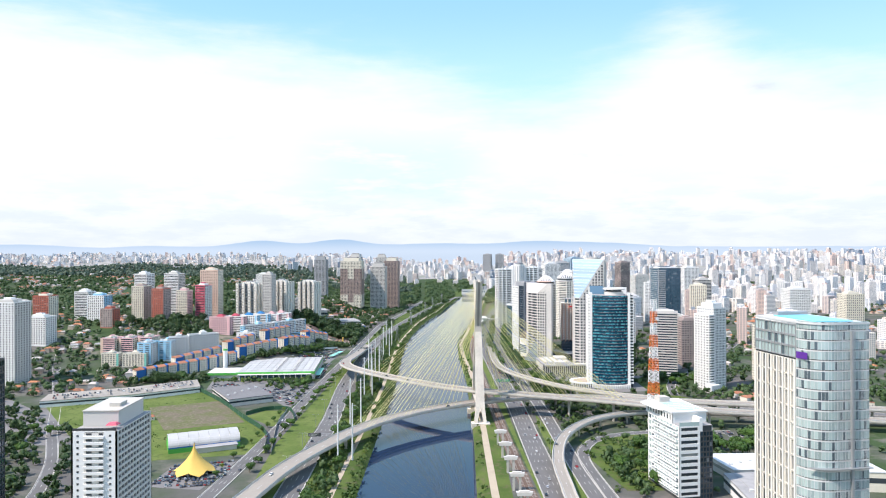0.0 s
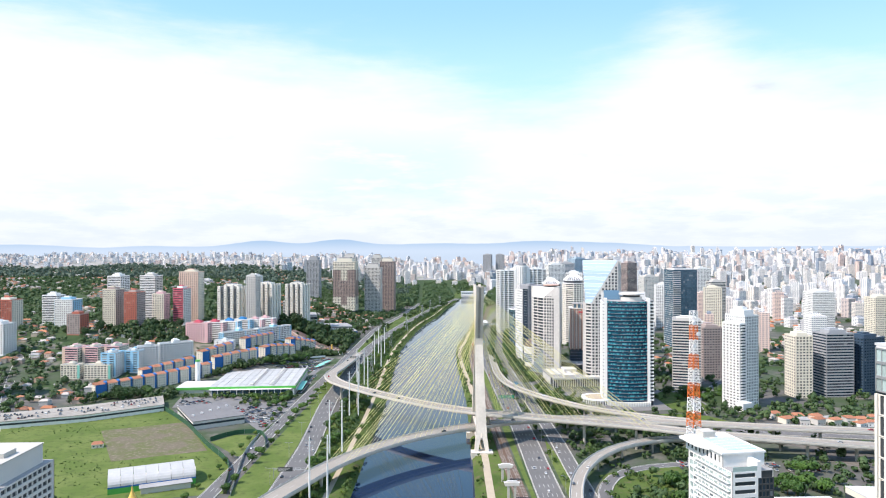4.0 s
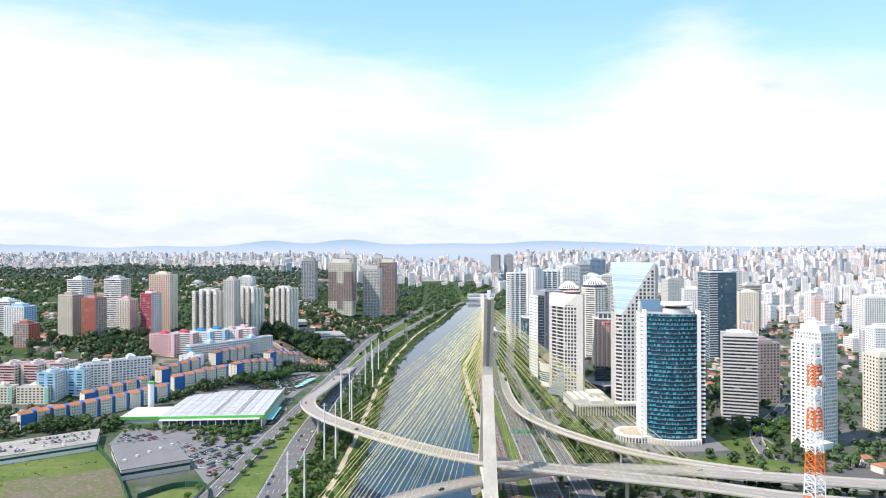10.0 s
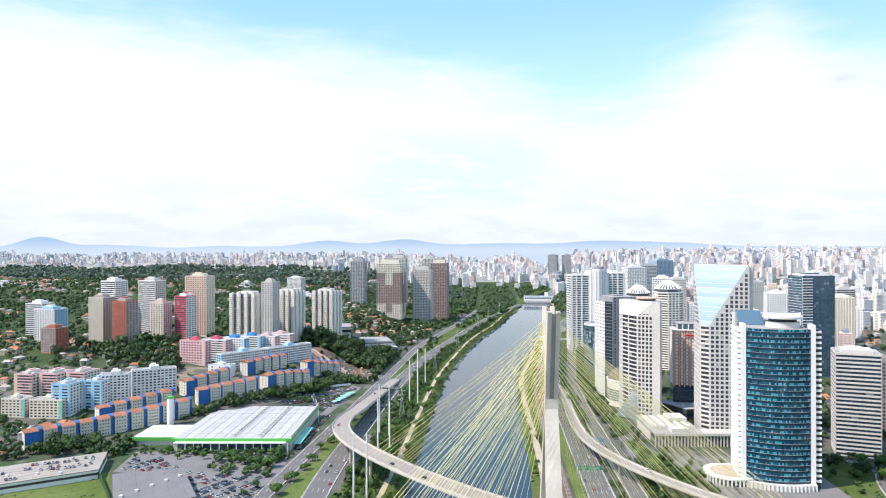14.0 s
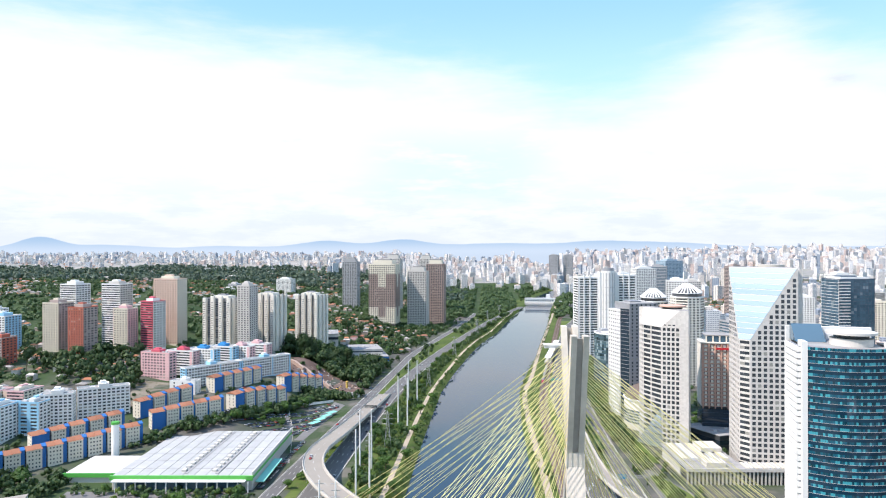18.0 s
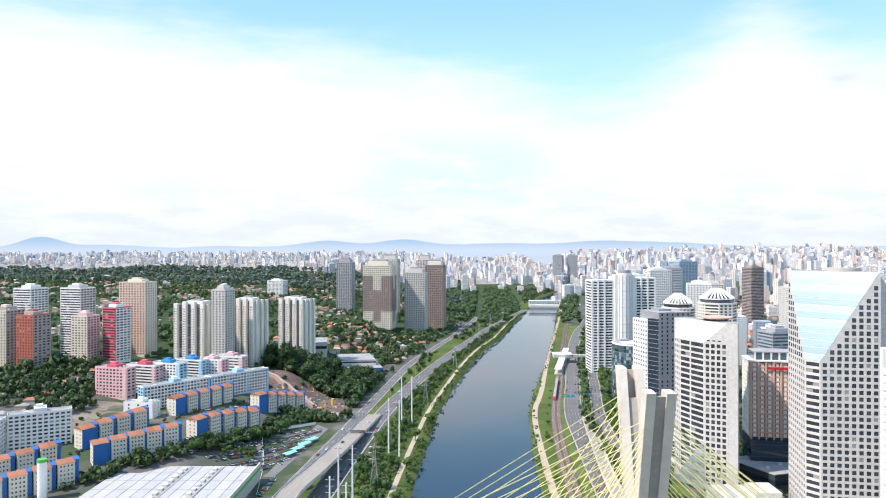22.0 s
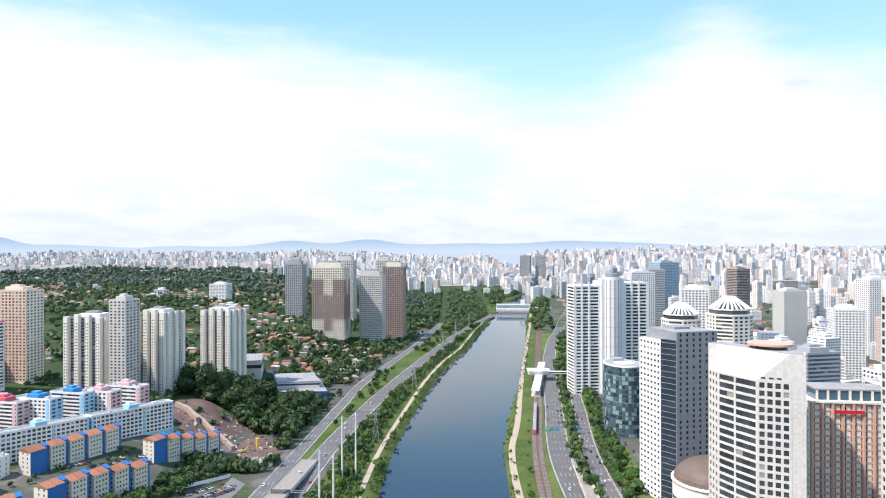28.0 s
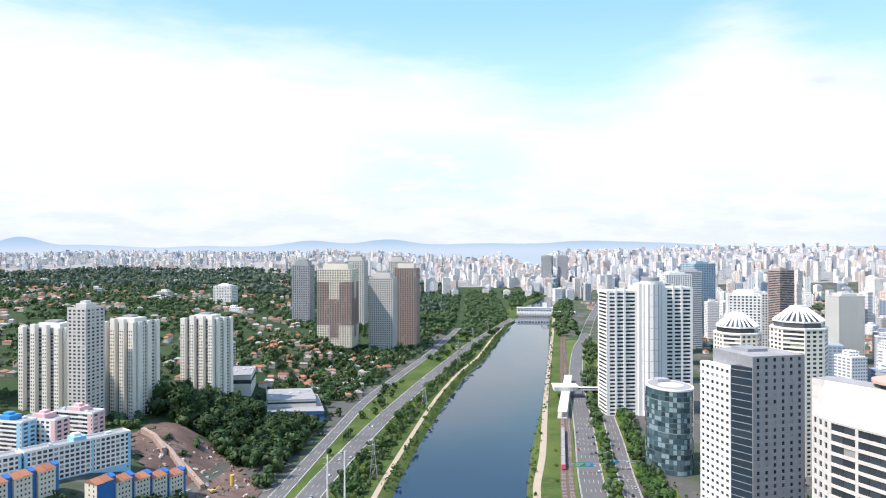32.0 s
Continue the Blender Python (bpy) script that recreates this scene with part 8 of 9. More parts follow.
wood("building_gardens", "clipped greenery round the office towers", 160, (84, 250, 100, 640), 39, LEAFG, (1.0, 2.4), None, lambda x, y: off_towers(x, y) and road_clear(x, y, 10) and all((x - p) ** 2 + (y - q) ** 2 > 38 ** 2 for p, q in TAKEN) and not (105 < x < 185 and 230 < y < 300), 14)


def near_line(pts, gap):
    def f(x, y):
        for (a, b), (c, e) in zip(pts, pts[1:]):
            L2 = (c - a) ** 2 + (e - b) ** 2
            t = min(max(((x - a) * (c - a) + (y - b) * (e - b)) / L2, 0), 1)
            if (x - a - t * (c - a)) ** 2 + (y - b - t * (e - b)) ** 2 < gap * gap:
                return True
        return False
    return f


BELT = near_line([(-322, 318), (-266, 390), (-236, 470), (-214, 545)], 10)
wood("slope_wood", "dense dark eucalyptus wood above the building site", 240, (-345, -178, 610, 772), 41, LEAFW, (4.5, 7.5), None,
     lambda x, y: not in_site(x, y) and y > 652 - 0.62 * (x + 240) and off_towers(x, y) and road_clear(x, y, 14), 36, 2, 1.25)
wood("belt_wood", "dark trees between the terraces and the car park", 170, (-335, -205, 310, 560), 42, LEAFW, (2.6, 4.4), None,
     lambda x, y: BELT(x, y) and all((x - p) ** 2 + (y - q) ** 2 > 10 ** 2 for p, q in TAKEN), 36, 2, 0.95)
wood("roadside_wood", "dark trees beside the service road below the site", 75, (-246, -178, 528, 606), 43, LEAFW, (3.0, 5.4), None,
     lambda x, y: not in_site(x, y) and road_clear(x, y, 10) and all((x - p) ** 2 + (y - q) ** 2 > 11 ** 2 for p, q in TAKEN), 36, 2, 1.0)
wood("northwest_belt", "trees and gardens along the western road", 260, (-250, -120, 640, 1180), 44, LEAFW, (2.8, 5.6), None,
     lambda x, y: not in_site(x, y) and road_clear(x, y, 11) and x < interp(y, RIVER_L) - 62 and not (-264 < x < -176 and 756 < y < 864), 36, 2, 0.95)
wood("village_trees", "dark trees among the tiled houses", 260, (-420, -140, 860, 1220), 45, LEAFW, (3.0, 5.6), None, lambda x, y: off_towers(x, y) and road_clear(x, y, 11), 40, 2, 0.9)
wood("hilltop_grove", "dark grove on the slope above the white slabs", 130, (-545, -395, 430, 575), 46, LEAFW, (4.0, 7.0), None,
     lambda x, y: all((x - p) ** 2 + (y - q) ** 2 > 20 ** 2 for p, q in TAKEN) and y > 440 - 0.45 * (x + 400), 36, 2, 1.15)
wood("market_grove", "dark grove in front of the terraces", 60, (-440, -335, 195, 262), 47, LEAFW, (3.0, 5.0), None,
     lambda x, y: y > 205 + (-335 - x) * -0.1 and y < 232 + (x + 430) * 0.75, 36, 2, 1.0)
wood("market_garden", "trees and shrubs along the market car park", 110, (-330, -190, 168, 236), 48, LEAFS, (1.6, 3.6), None,
     lambda x, y: (x > -252 and 166 < y < 226 or y > 216) and road_clear(x, y, 9), 36, 2, 0.85)
wood("street_wood_west", "dense street trees and gardens below the hill", 330, (-640, -318, -240, 190), 49, LEAFW, (2.8, 5.0), None,
     lambda x, y: x < -338 - max(0.0, (y + 130) * 0.72) and all((x - p) ** 2 + (y - q) ** 2 > 24 ** 2 for p, q in TAKEN) and not near_line([(-313, -240), (-345, -130), (-407, -8), (-480, 140), (-564, 298)], 8)(x, y), 40, 2, 0.9)
wood("loop_wood", "lush trees inside the loop of the ramp", 130, (84, 190, -205, -62), 50, LEAFS, (2.4, 4.6), None,
     lambda x, y: x > 90 + max(0, (y + 120)) * 0.55 and not (106 < x < 136 and y < -134) and not (x > 150 and y < -128), 36, 2, 0.9)
wood("viaduct_wood", "trees beyond the viaduct slip roads", 90, (150, 330, -112, 4), 51, LEAFS, (3.0, 5.4), None, lambda x, y: not near_line([(106, -54), (150, -38), (230, -40)], 8)(x, y) and not (abs(y + 5 + (x - 200) * 0.1) < 12), 36, 2, 0.9)
wood("tower_foot_trees", "trees round the feet of the office towers", 210, (86, 330, 112, 470), 52, LEAFW, (2.2, 4.2), None,
     lambda x, y: road_clear(x, y, 11) and all((x - p) ** 2 + (y - q) ** 2 > 27 ** 2 for p, q in TAKEN) and not (112 < x < 212 and 128 < y < 218) and not (104 < x < 182 and 226 < y < 334), 42, 2, 0.95)
wood("avenue_trees", "trees between the eastbound carriageways", 230, (50, 190, 330, 1400), 53, LEAFS, (3.2, 6.2), None,
     lambda x, y: road_clear(x, y, 8.6) and float(np.interp(y, [q[1] for q in ROAD_R], [q[0] for q in ROAD_R])) + 9 < x < float(np.interp(y, [q[1] for q in ROAD_R2], [q[0] for q in ROAD_R2])) + 24 and all((x - p) ** 2 + (y - q) ** 2 > 20 ** 2 for p, q in TAKEN), 36, 2, 0.9)
EAST_STREETS = near_line([(120, 108), (200, 75), (300, 45), (420, 20), (700, -30)], 11), near_line([(235, 120), (262, 200), (330, 290), (420, 420), (560, 640)], 9)
wood("east_block_trees", "trees and gardens among the blocks of the eastern quarter", 420, (214, 620, 24, 420), 54, LEAFS, (2.6, 5.2), None,
     lambda x, y: not EAST_STREETS[0](x, y) and not EAST_STREETS[1](x, y) and all((x - p) ** 2 + (y - q) ** 2 > 25 ** 2 for p, q in TAKEN) and not (x < 262 and y > 112), 34, 2, 0.9)
wood("courtyard_trees", "small trees in the courts between the terraces", 150, (-440, -225, 230, 600), 55, LEAFW, (1.5, 3.0), None,
     lambda x, y: all((x - p) ** 2 + (y - q) ** 2 > 9.5 ** 2 for p, q in TAKEN) and not in_site(x, y) and not (-302 < x < -192 and y < 400) and not (-345 < x < -250 and 470 < y < 575 and abs((x + 292) * 1.28 - (y - 522)) < 14) and y > 318 + (x + 322) * 0.9, 26, 2, 0.9)
STREET_W = near_line([(-300, -420), (-313, -240), (-345, -130), (-407, -8), (-480, 140)], 9)
wood("street_gardens_west", "dense trees along the street beside the hotel", 300, (-470, -258, -330, 90), 56, LEAFW, (2.8, 4.8), None,
     lambda x, y: not STREET_W(x, y) and x < -292 - max(0.0, (y + 115)) * 0.95 and all((x - p) ** 2 + (y - q) ** 2 > 20 ** 2 for p, q in TAKEN) and not (-302 < x < -262 and -262 < y < -180), 34, 2, 0.95)
wood("hotel_gardens", "trees between the hotel and the field", 40, (-300, -246, -250, -112), 57, LEAFW, (2.2, 3.8), None, lambda x, y: not STREET_W(x, y) and (x < -262 or y < -190) and not (-302 < x < -262 and -246 < y < -180), 34, 2, 0.95)

# ---- cars ----
TYRE = paint("tyre_rubber", (0.03, 0.03, 0.03), 0.8)
CAR_PAINTS = [("white", (0.80, 0.80, 0.79)), ("silver", (0.50, 0.51, 0.53)), ("black", (0.025, 0.025, 0.03)), ("dark grey", (0.12, 0.12, 0.13)), ("red", (0.45, 0.03, 0.03))]


def car_kind(colour, rgb):
    body = Mesh()
    side = [(-2.1, 0.35), (2.1, 0.35), (2.15, 0.75), (1.3, 0.92), (-1.9, 0.95), (-2.15, 0.8)]
    vs = [(x, s * 0.86, z) for s in (-1, 1) for x, z in side]
    n = len(side)
    body.add(vs, [tuple(range(n)), tuple(range(2 * n - 1, n - 1, -1))] + [(i, n + i, n + (i + 1) % n, (i + 1) % n) for i in range(n)])
    body.prism([(-1.25, -0.66), (0.35, -0.66), (0.35, 0.66), (-1.25, 0.66)], 1.40, 1.46)
    ob = tagged(link("car", body.data("car", paint(colour.replace(" ", "_") + "_car_paint", rgb, 0.25, vary=0.03, spec=0.6)), None, pose(0, 0, -900)), colour + " car on the asphalt road", "car", "cars on the roads")
    part("cabin", Mesh().prism([(-1.75, -0.78), (1.0, -0.78), (1.0, 0.78), (-1.75, 0.78)], 0.93, 1.42, [(-1.3, -0.66), (0.4, -0.66), (0.4, 0.66), (-1.3, 0.66)]), DKGLASS, ob)
    for x in (-1.35, 1.35):
        for s in (-1, 1):
            part("wheel", Mesh().tube((x, s * 0.72, 0.32), (x, s * 0.9, 0.32), 0.32, 10), TYRE, ob)
    return ob


CARS = [car_kind(*c) for c in CAR_PAINTS]


def put_car(x, y, z, ang):
    k = rnd.choice((0, 0, 1, 1, 2, 2, 3, 4))
    copy_thing(CARS[k], pose(x, y, z, 0, 0, ang))


def traffic(line, n, y0, y1, offs, z=0.13, seed=1):
    q = random.Random(seed)
    ys = [p[1] for p in line]
    used = []
    while len(used) < n:
        y, off = q.uniform(y0, y1), q.choice(offs)
        if any(abs(y - a) < 9 and off == b for a, b in used):
            continue
        used.append((y, off))
        i = min(range(len(line) - 1), key=lambda j: abs(line[j][1] - y))
        d = Vector(line[i + 1]) - Vector(line[i])
        nrm = Vector((d.y, -d.x, 0)).normalized()
        t = (y - line[i][1]) / (d.y if abs(d.y) > 0.5 else 1)
        p = Vector(line[i]) + d * min(max(t, 0), 1) + nrm * off
        put_car(p.x, p.y, p.z + z, math.degrees(math.atan2(d.y, d.x)))


traffic(ROAD_R, 48, -300, 800, (-7, -3.6, 0, 3.6, 7), seed=1)
traffic(ROAD_R2, 26, -220, 700, (-3.6, 0, 3.6), seed=2)
traffic(ROAD_L, 34, -220, 800, (-6, -2, 2, 6), seed=3)
traffic(ROAD_L2, 10, -150, 560, (-3.2, 0, 3.2), seed=4)
for line, n, seed in ((UPPER, 8, 5), (LOWER, 8, 6), (RAMP, 3, 7), (RING, 3, 8)):
    q = random.Random(seed)
    for _ in range(n):
        i = q.randrange(6, len(line) - 8)
        d = Vector(line[i + 1]) - Vector(line[i])
        nrm = Vector((d.y, -d.x, 0)).normalized() * q.choice((-2.4, 2.4))
        put_car(line[i][0] + nrm.x, line[i][1] + nrm.y, line[i][2] + 0.09, math.degrees(math.atan2(d.y, d.x)))


def parked(x0, y0, ang, n, rows, gap=2.9, row=8.5, z=0.12, fill=0.7):
    c, s = math.cos(radians(ang)), math.sin(radians(ang))
    for r in range(rows):
        for i in range(n):
            if rnd.random() < fill:
                u, v = i * gap, r * row
                put_car(x0 + u * c - v * s, y0 + u * s + v * c, z, ang + 90 + rnd.uniform(-3, 3))


parked(-246, -158, 15, 9, 2, fill=0.8)
for ob in CARS:
    for o in (*ob.children_recursive, ob):
        bpy.data.objects.remove(o)

# ---- poles, pylons, signs ----
def tall_pole(x, y, h=46):
    ob = thing("power_pole", "tall white concrete power pole on the river bank", "pole", pose(x, y, ground_z(x, y)), "river bank power poles")
    part("shaft", Mesh().tube((0, 0, -1), (0, 0, h), 0.75, 10, 0.42), WHITE, ob)
    for k in range(3):
        part("cross_arm", Mesh().box(-2.6, 2.6, -0.14, 0.14, h - 2 - k * 3.5, h - 1.7 - k * 3.5), STEEL, ob)


for x, y in ((-124, 127), (-115, 127), (-124, 232), (-113, 223), (-132, 291), (-123, 291), (-120, 431), (-110, 423), (-126, -6), (-116, -4), (-124, -118), (-113, -112), (-120, 520), (-111, 528)):
    tall_pole(x, y)


def lattice_pylon(x, y, h=32):
    ob = thing("transmission_pylon", "grey steel lattice transmission pylon on the green strip", "pylon", pose(x, y, ground_z(x, y), 0, 0, rnd.uniform(-8, 8)), "lattice pylons")
    lv = [(0.0, 3.0), (0.35, 1.9), (0.62, 1.1), (0.85, 0.8), (1.0, 0.25)]
    for (a, wa), (b, wb) in zip(lv, lv[1:]):
        g = Mesh()
        ca, cb = [[(sx * w, sy * w, t * h) for sx, sy in ((-1, -1), (1, -1), (1, 1), (-1, 1))] for t, w in ((a, wa), (b, wb))]
        for i in range(4):
            g.tube(ca[i], cb[i], 0.16, 4)
            g.tube(ca[i], cb[(i + 1) % 4], 0.09, 4)
            g.tube(ca[(i + 1) % 4], cb[i], 0.09, 4)
            g.tube(cb[i], cb[(i + 1) % 4], 0.09, 4)
        part("lattice_section", g, STEEL, ob)
    for t in (0.66, 0.8, 0.93):
        g = Mesh()
        for s in (-1, 1):
            g.tube((0, 0, t * h + 0.9), (s * 4.2, 0, t * h), 0.12, 4)
            g.tube((0, 0, t * h - 0.3), (s * 4.2, 0, t * h), 0.12, 4)
        part("cross_arm", g, STEEL, ob)


for x, y in ((-105, 611), (-84, 855), (-52, 1139), (-30, 1320), (0, 1480), (-118, 345)):
    lattice_pylon(x, y)


def street_lamp(x, y, ang, h=12.0, arms=2, z=None):
    ob = thing("street_lamp", "grey steel street lamp beside the expressway", "street lamp", pose(x, y, ground_z(x, y) if z is None else z, 0, 0, ang), "expressway street lamps")
    part("pole", Mesh().tube((0, 0, -0.5), (0, 0, h), 0.16, 7, 0.09), STEEL, ob)
    for s in (-1, 1)[:arms]:
        part("arm", Mesh().tube((0, 0, h - 0.2), (s * 2.6, 0, h + 0.4), 0.08, 5), STEEL, ob)
        part("lamp_head", Mesh().box(s * 2.6 - 0.5, s * 2.6 + 0.5, -0.2, 0.2, h + 0.3, h + 0.5), GREY, ob)


for y in range(-160, 1000, 62):
    street_lamp(float(np.interp(y, [q[1] for q in ROAD_R], [q[0] for q in ROAD_R])) + 11.5, y, 0)
for y in range(-140, 900, 66):
    street_lamp(float(np.interp(y, [q[1] for q in ROAD_L], [q[0] for q in ROAD_L])) - 11, y, 0)
for x, y in ((68, 700), (64, 540), (62, 420)):
    street_lamp(x, y, 0, 26, 2)

SIGNG = paint("green_sign_sheet", (0.02, 0.30, 0.16), 0.4, vary=0.05)
SIGNB = paint("blue_sign_sheet", (0.03, 0.25, 0.45), 0.4, vary=0.05)


def gantry(x0, x1, y, signs, h=8.0):
    ob = thing("sign_gantry", "steel gantry with green road signs over the expressway", "road sign", pose(x0, y, 0))
    w = x1 - x0
    for u in (0, w):
        part("post", Mesh().tube((u, 0, -0.3), (u, 0, h), 0.22, 8), STEEL, ob)
    for z in (h - 0.3, h - 1.5):
        part("beam", Mesh().tube((0, 0, z), (w, 0, z), 0.16, 6), STEEL, ob)
    for u0, u1, mt in signs:
        p = part("sign_panel", Mesh().box(u0, u1, -0.35, -0.25, h - 2.6, h + 0.6), mt, ob)
        for k in range(3):
            part("text_bar", Mesh().box(u0 + 0.5, u0 + (u1 - u0) * (0.85 - 0.15 * k), -0.38, -0.352, h - 0.4 - k * 0.8, h - 0.1 - k * 0.8), LINE, p)


gantry(33, 57, 184, ((1, 9, SIGNG), (10, 18, SIGNG)))
gantry(43, 68, 632, ((2, 10, SIGNG), (10.5, 16, SIGNB)))
gantry(72, 94, 640, ((1, 7, SIGNB),))
gantry(58, 82, 262, ((2, 8, SIGNB),))
gantry(-163, -138, 470, ((3, 16, DARK),))
gantry(-160, -137, -60, ((3, 14, DARK),))


def train():
    ob = thing("commuter_train", "grey commuter train with a red front", "train")
    for i in range(5):
        y0 = 640 + i * 22.5
        pts = [(float(np.interp(y, [q[1] for q in RAILS], [q[0] for q in RAILS])) - 2.4, y, 0.6) for y in (y0, y0 + 11, y0 + 21.5)]
        part("carriage", Mesh().ribbon(pts, -1.5, 1.5, 0.5, 3.9), GREY, ob)
        part("window_strip", Mesh().ribbon(pts, -1.54, 1.54, 2.0, 3.0), DKGLASS, ob)
        part("carriage_roof", Mesh().ribbon(pts, -1.3, 1.3, 3.9, 4.2), ROOFG, ob)
    p = (float(np.interp(639, [q[1] for q in RAILS], [q[0] for q in RAILS])) - 2.4)
    part("cab_front", Mesh().box(p - 1.5, p + 1.5, 638.6, 639.9, 1.1, 4.5), ROSE, ob, "red cab front")


train()

# ---- small things on the west side ----
def fence(name, label, pts, h, mat, step=8.0):
    line = curve([(x, y, ground_z(x, y)) for x, y in pts], step)
    ob = thing(name, label, "fence")
    part("mesh_panel", Mesh().ribbon(line, -0.05, 0.05, 0, h), mat, ob)
    for p in line[::2]:
        part("post", Mesh().tube((p[0], p[1], p[2] - 0.2), (p[0], p[1], p[2] + h + 0.3), 0.09, 5), STEEL, ob)


HEDGE = paint("dark_green_mesh", (0.03, 0.09, 0.05), 0.8, vary=0.3)
fence("field_fence", "dark green mesh fence along the field", [(-330, 172), (-282, 105), (-238, 30), (-202, -30), (-188, -92)], 5, HEDGE)
fence("court_fence", "dark mesh fence round the small court", [(-238, 42), (-222, 64), (-198, 63), (-184, 20)], 4, HEDGE)
fence("roadside_fence", "grey wall along the service road", [(-182, -96), (-197, 0), (-199, 60)], 3, CONC)


def hut(x, y, w, d, h, wall, roof, label, z=None, rot=0):
    z = ground_z(x, y) if z is None else z
    ob = thing("small_house", label, "house", pose(x, y, z, 0, 0, rot), "small tiled houses")
    part("walls_body", Mesh().box(-w / 2, w / 2, -d / 2, d / 2, -4, h), wall, ob)
    part("roof", Mesh().prism([(-w / 2 - 0.4, -d / 2 - 0.4), (w / 2 + 0.4, -d / 2 - 0.4), (w / 2 + 0.4, d / 2 + 0.4), (-w / 2 - 0.4, d / 2 + 0.4)], h, h + 2.0, [(-w / 3, -0.1), (w / 3, -0.1), (w / 3, 0.1), (-w / 3, 0.1)]), roof, ob)
    part("door", Mesh().box(-0.5, 0.5, -d / 2 - 0.06, -d / 2 + 0.02, 0, 2.1), BROWN, ob)
    for u in (-w / 3.2, w / 3.2):
        link("window", pane_mesh(1.2, 1.1, ROOM), ob, Matrix.Translation((u, -d / 2 - 0.02, 1.7)))


hut(-330, 28, 9, 7, 3.2, CREAM, TILE, "small hut with an orange tile roof", None, 20)
q = random.Random(5)
for i in range(16):
    hut(305 + (i % 9) * 15 + q.uniform(-3, 3), 86 + (i // 9) * 17 + q.uniform(-3, 3) - (i % 9) * 3, q.uniform(8, 13), q.uniform(8, 11), q.uniform(3.4, 6), q.choice((CREAM, WHITE, PEACH, STONE)), q.choice((TILE, TILE, ROOFG)), "small tiled house beside the avenue", None, q.uniform(-15, 25))
for i in range(14):
    hut(-455 - (i % 9) * 17 + q.uniform(-4, 4), 405 + (i // 9) * 20 + q.uniform(-4, 4), q.uniform(8, 13), q.uniform(8, 11), q.uniform(3.4, 7), q.choice((CREAM, WHITE, PEACH, PINK, STONE)), q.choice((TILE, TILE, ROOFG)), "small tiled house on the western slope", None, q.uniform(-25, 25))
for i in range(10):
    x, y = -188 - (i % 6) * 15 + q.uniform(-4, 4), 925 + (i // 6) * 22 + q.uniform(-5, 5)
    hut(x, y, q.uniform(8, 13), q.uniform(8, 11), q.uniform(3.4, 6), q.choice((PEACH, PINK, CREAM)), q.choice((TILE, TILE, ROOFG)), "small tiled house among the trees", None, q.uniform(-25, 25))

for i in range(4):
    x, y = -206 + i * 2.4, 418 + i * 14
    ob = thing("shade_canopy", "teal shade canopy over parked cars", "canopy", pose(x + 6, y, 0.1, 0, 0, 62), "teal car park canopies")
    part("sheet", Mesh().prism([(-6, -3.4), (6, -3.4), (6, 3.4), (-6, 3.4)], 3.0, 3.5, [(-5.6, -0.4), (5.6, -0.4), (5.6, 0.4), (-5.6, 0.4)]), TEAL, ob)
    for u in (-5.5, 5.5):
        for v in (-3, 3):
            part("post", Mesh().tube((u, v, 0), (u, v, 3.05), 0.08, 5), STEEL, ob)

# the building site
SHOT = paint("pinkish_shotcrete", (0.36, 0.27, 0.225), 0.95, vary=0.35, coarse=0.2)
def digger(x, y, ang):
    ob = thing("excavator", "yellow excavator on the earth site", "excavator", pose(x, y, ground_z(x, y) + 1.4, 0, 0, ang))
    for s in (-1, 1):
        part("track", Mesh().box(-2.0, 2.0, s * 1.2 - 0.3, s * 1.2 + 0.3, -0.5, 0.8), DARK, ob)
    part("body", Mesh().box(-1.8, 1.4, -1.2, 1.2, 0.85, 2.4), CANVAS, ob)
    part("cab", Mesh().box(0.2, 1.5, 0.1, 1.2, 2.4, 3.4), DKGLASS, ob)
    part("boom", Mesh().tube((1.2, -0.3, 1.8), (4.6, -0.3, 4.6), 0.3, 6), CANVAS, ob)
    part("stick", Mesh().tube((4.6, -0.3, 4.6), (6.4, -0.3, 1.6), 0.22, 6), CANVAS, ob)
    part("bucket", Mesh().box(5.9, 7.0, -0.8, 0.3, 0.8, 1.7), DARK, ob)


digger(-212, 578, 40)
digger(-230, 592, 150)
ob = thing("yellow_silo", "yellow steel silo on the building site", "silo", pose(-203, 590, ground_z(-203, 590) + 1))
part("tank", Mesh().tube((0, 0, 1.5), (0, 0, 9), 1.5, 16), CANVAS, ob)
part("cone", Mesh().tube((0, 0, 0), (0, 0, 1.5), 0.3, 16, 1.5), CANVAS, ob)
for i in range(6):
    x, y = -196 + (i % 3) * 7, 545 + (i // 3) * 12
    ob = thing("site_cabin", "white flat-roofed site cabin", "cabin", pose(x, y, ground_z(x, y) + 0.8, 0, 0, 50), "site cabins")
    part("body", Mesh().box(-3, 3, -1.25, 1.25, -1, 2.5), WHITE, ob)
    part("roof", Mesh().box(-3.1, 3.1, -1.35, 1.35, 2.5, 2.65), ROOFG, ob)
    part("window", Mesh().box(-1.8, -0.6, -1.3, -1.2, 0.9, 1.8), PANE, ob)
for i in range(3):
    a, b = (-292 + i * 16, 640 - i * 12), (-262 + i * 20, 612 - i * 14)
    line = [(a[0], a[1], ground_z(*a)), ((a[0] + b[0]) / 2, (a[1] + b[1]) / 2 + 3, ground_z((a[0] + b[0]) / 2, (a[1] + b[1]) / 2)), (b[0], b[1], ground_z(*b))]
    ob = thing("retaining_wall", "pinkish shotcrete retaining wall cut into red earth", "wall")
    part("wall_face", Mesh().ribbon(line, -1.6, 1.6, -3, 6 - i), SHOT, ob)


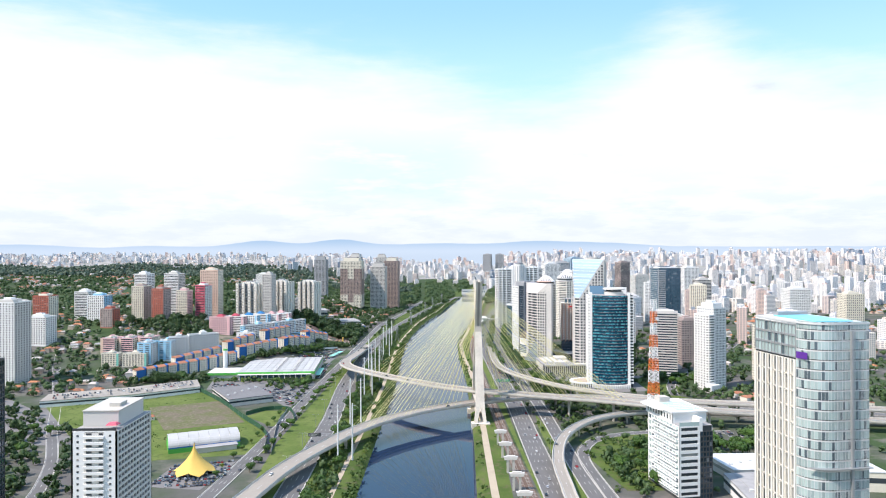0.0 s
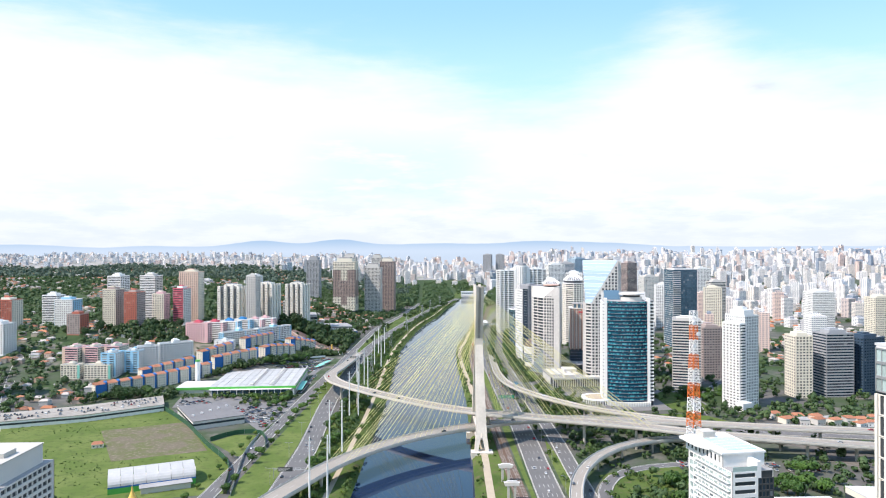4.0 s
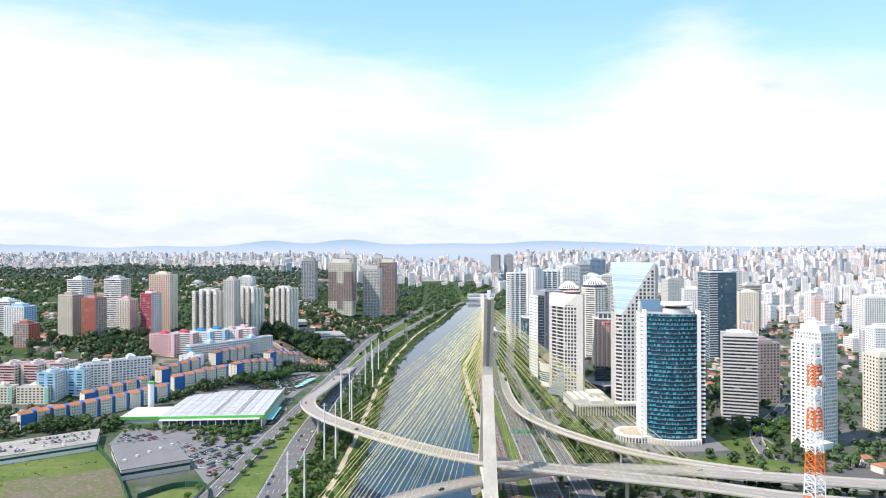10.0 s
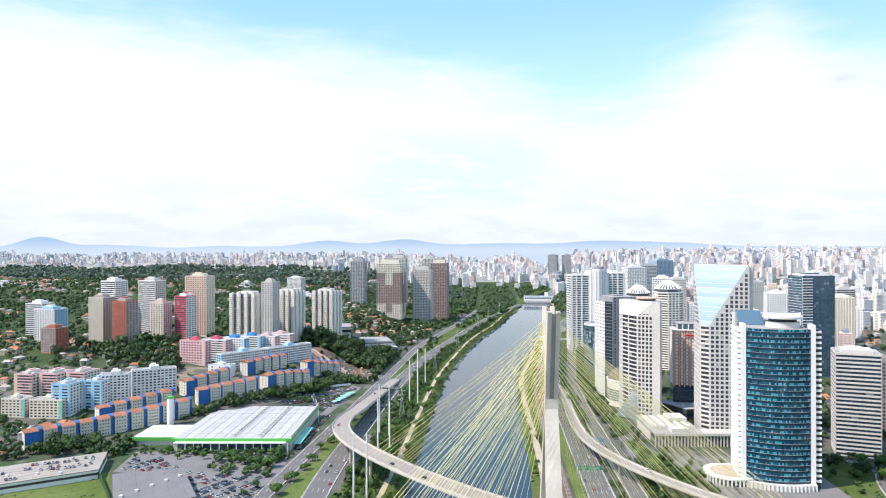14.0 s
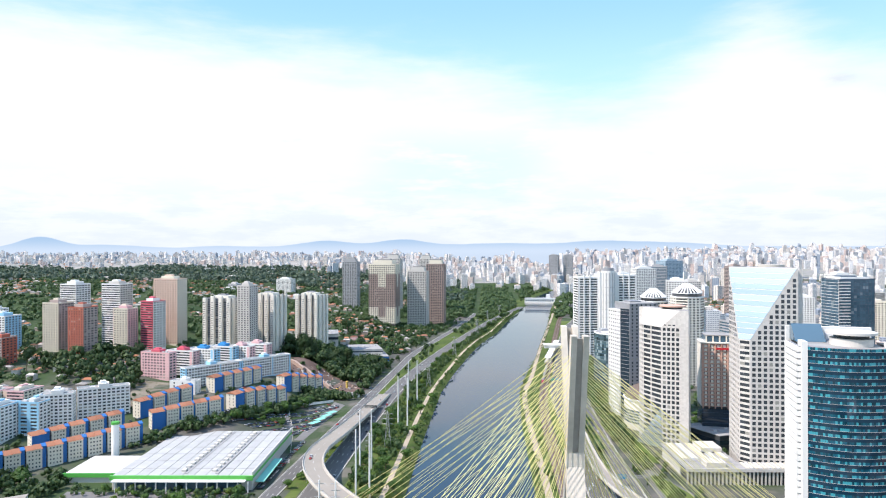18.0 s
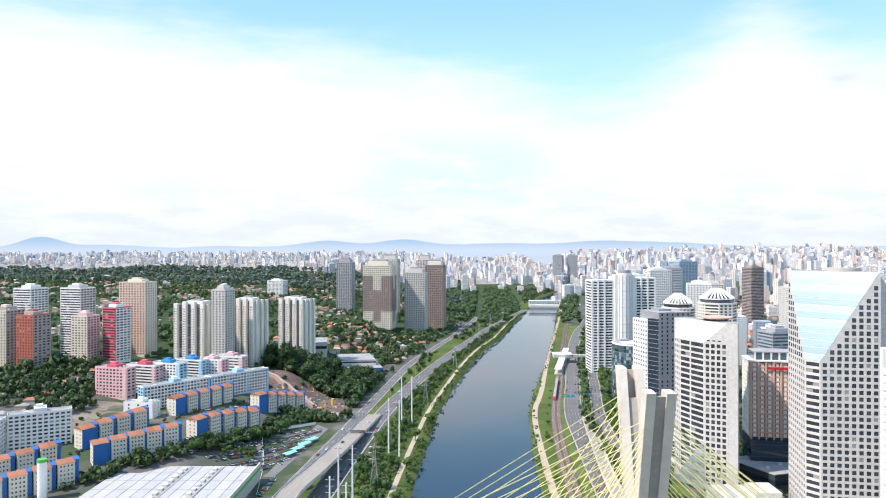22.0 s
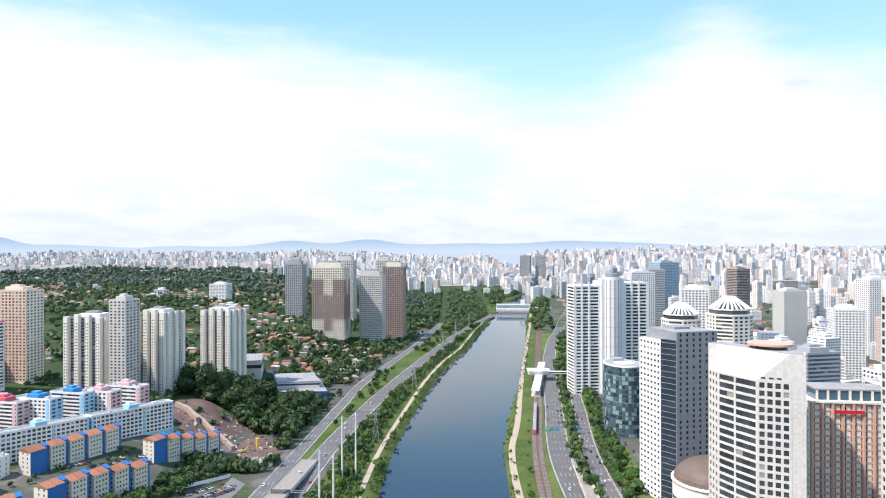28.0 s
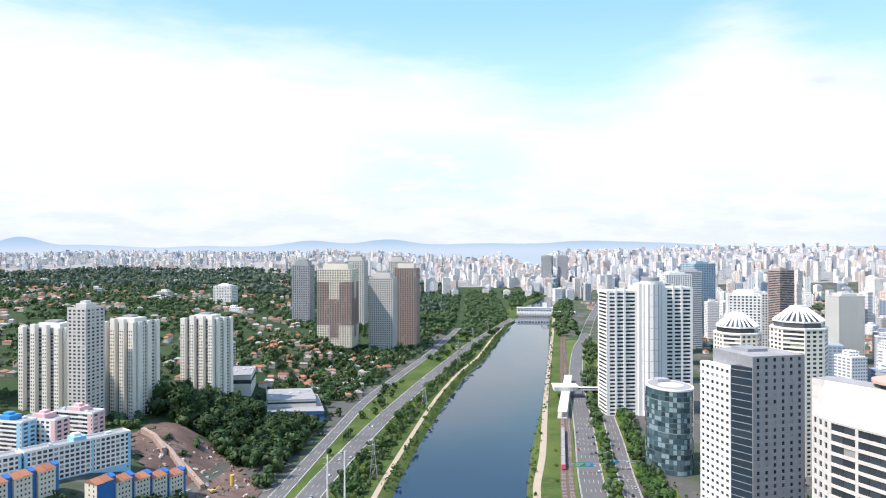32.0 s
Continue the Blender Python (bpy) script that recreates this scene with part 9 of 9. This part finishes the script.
def car_crowd(name, label, lots, seed):
    """Parked cars past counting: rows that fill each outline, bodies and glass apart."""
    q = random.Random(seed)
    bodies, cabins = Mesh(), Mesh()
    for poly, ang, row, z, fill in lots:
        c, s = math.cos(radians(ang)), math.sin(radians(ang))
        cx, cy = sum(p[0] for p in poly) / len(poly), sum(p[1] for p in poly) / len(poly)
        for i in range(-50, 50):
            for j in range(-16, 16):
                u, v = i * 2.7, j * row + (2.6 if i % 2 == 9 else 0)
                for w in (0.0, 5.2):
                    x, y = cx + u * c - (v + w) * s, cy + u * s + (v + w) * c
                    if q.random() > fill or not inside(x, y, poly):
                        continue
                    def rect(l, h, o=0.0):
                        return [(x + a * c - (b + o) * s, y + a * s + (b + o) * c) for a, b in ((-h, -l), (h, -l), (h, l), (-h, l))]
                    k = q.uniform(0.92, 1.1)
                    gz = z + (ground_z(x, y) if z < 1 else 0.0)
                    bodies.prism(rect(2.1 * k, 0.88), gz + 0.3, gz + 0.95, rect(2.0 * k, 0.82))
                    cabins.prism(rect(1.35 * k, 0.8, -0.25), gz + 0.95, gz + 1.45, rect(0.95 * k, 0.66, -0.25))
    ob = tagged(link(name, bodies.data(name, CROWD)), label, "cars", kind="stuff")
    tagged(part("car_cabins", cabins, DKGLASS, ob), kind="stuff")


CROWD = island_paint("parked_car_paints", [(0.62, 0.62, 0.61), (0.35, 0.36, 0.37), (0.03, 0.03, 0.035), (0.13, 0.13, 0.14), (0.03, 0.03, 0.03), (0.5, 0.5, 0.5), (0.36, 0.04, 0.03), (0.2, 0.2, 0.21), (0.05, 0.07, 0.14)], rough=0.3)
car_crowd("parked_cars", "rows of parked cars in the asphalt car parks", (
    ([(-296, 380), (-236, 452), (-206, 508), (-193, 500), (-199, 378)], 57, 15.5, 0.12, 0.8),
    ([(-316, 182), (-262, 174), (-222, 114), (-203, 82), (-198, 112), (-196, 168), (-262, 178), (-300, 212), (-320, 206)], 62, 15.0, 0.12, 0.62),
    ([(-200, 240), (-194, 240), (-190, 362), (-197, 362)], 90, 15.5, 0.12, 0.8),
    ([(-252, -122), (-208, -112), (-202, -140), (-212, -176), (-254, -168)], 15, 13.0, 0.14, 0.75),
    ([(-462, 90), (-384, 122), (-330, 166), (-340, 192), (-400, 150), (-470, 116)], 24, 16.0, 7.4, 0.3),
    ([(-300, 470), (-262, 520), (-246, 556), (-238, 548), (-262, 500), (-292, 460)], 55, 13.0, 0.3, 0.7),
    ([(-372, 356), (-330, 402), (-322, 396), (-362, 350)], 45, 13.0, 0.3, 0.6),
    ([(-300, -256), (-266, -256), (-266, -186), (-300, -186)], 0, 14.0, 0.12, 0.75),
    ([(150, -30), (260, -36), (260, -60), (150, -60)], 0, 14.0, 0.1, 0.4)), 61)
fence("car_park_wall", "long white wall between the car park and the trees", [(-302, 386), (-240, 462), (-204, 520)], 2.6, WHITE)

q = random.Random(77)
heap = Mesh()
for _ in range(260):
    x, y = q.uniform(-296, -178), q.uniform(540, 690)
    if not in_site(x, y):
        continue
    w, d, a = q.uniform(0.4, 2.6), q.uniform(0.4, 1.6), q.uniform(0, 3.1)
    c, n = math.cos(a), math.sin(a)
    z = ground_z(x, y) + 0.5 + 3.0 * max(0, noise.noise((x / 22, y / 22, 3)))
    heap.prism([(x + u * c - v * n, y + u * n + v * c) for u, v in ((-w, -d), (w, -d), (w, d), (-w, d))], z - 0.5, z + q.uniform(0.3, 1.8), [(x + u * c - v * n, y + u * n + v * c) for u, v in ((-w * 0.7, -d * 0.6), (w * 0.7, -d * 0.6), (w * 0.7, d * 0.6), (-w * 0.7, d * 0.6))])
RUBBLE = island_paint("site_rubble", [(0.30, 0.22, 0.17), (0.42, 0.38, 0.33), (0.20, 0.14, 0.11), (0.36, 0.27, 0.21), (0.5, 0.48, 0.45), (0.16, 0.13, 0.11)])
tagged(link("site_rubble", heap.data("site_rubble", RUBBLE)), "heaps of rubble, timber and spoil on the building site", "rubble", kind="stuff")
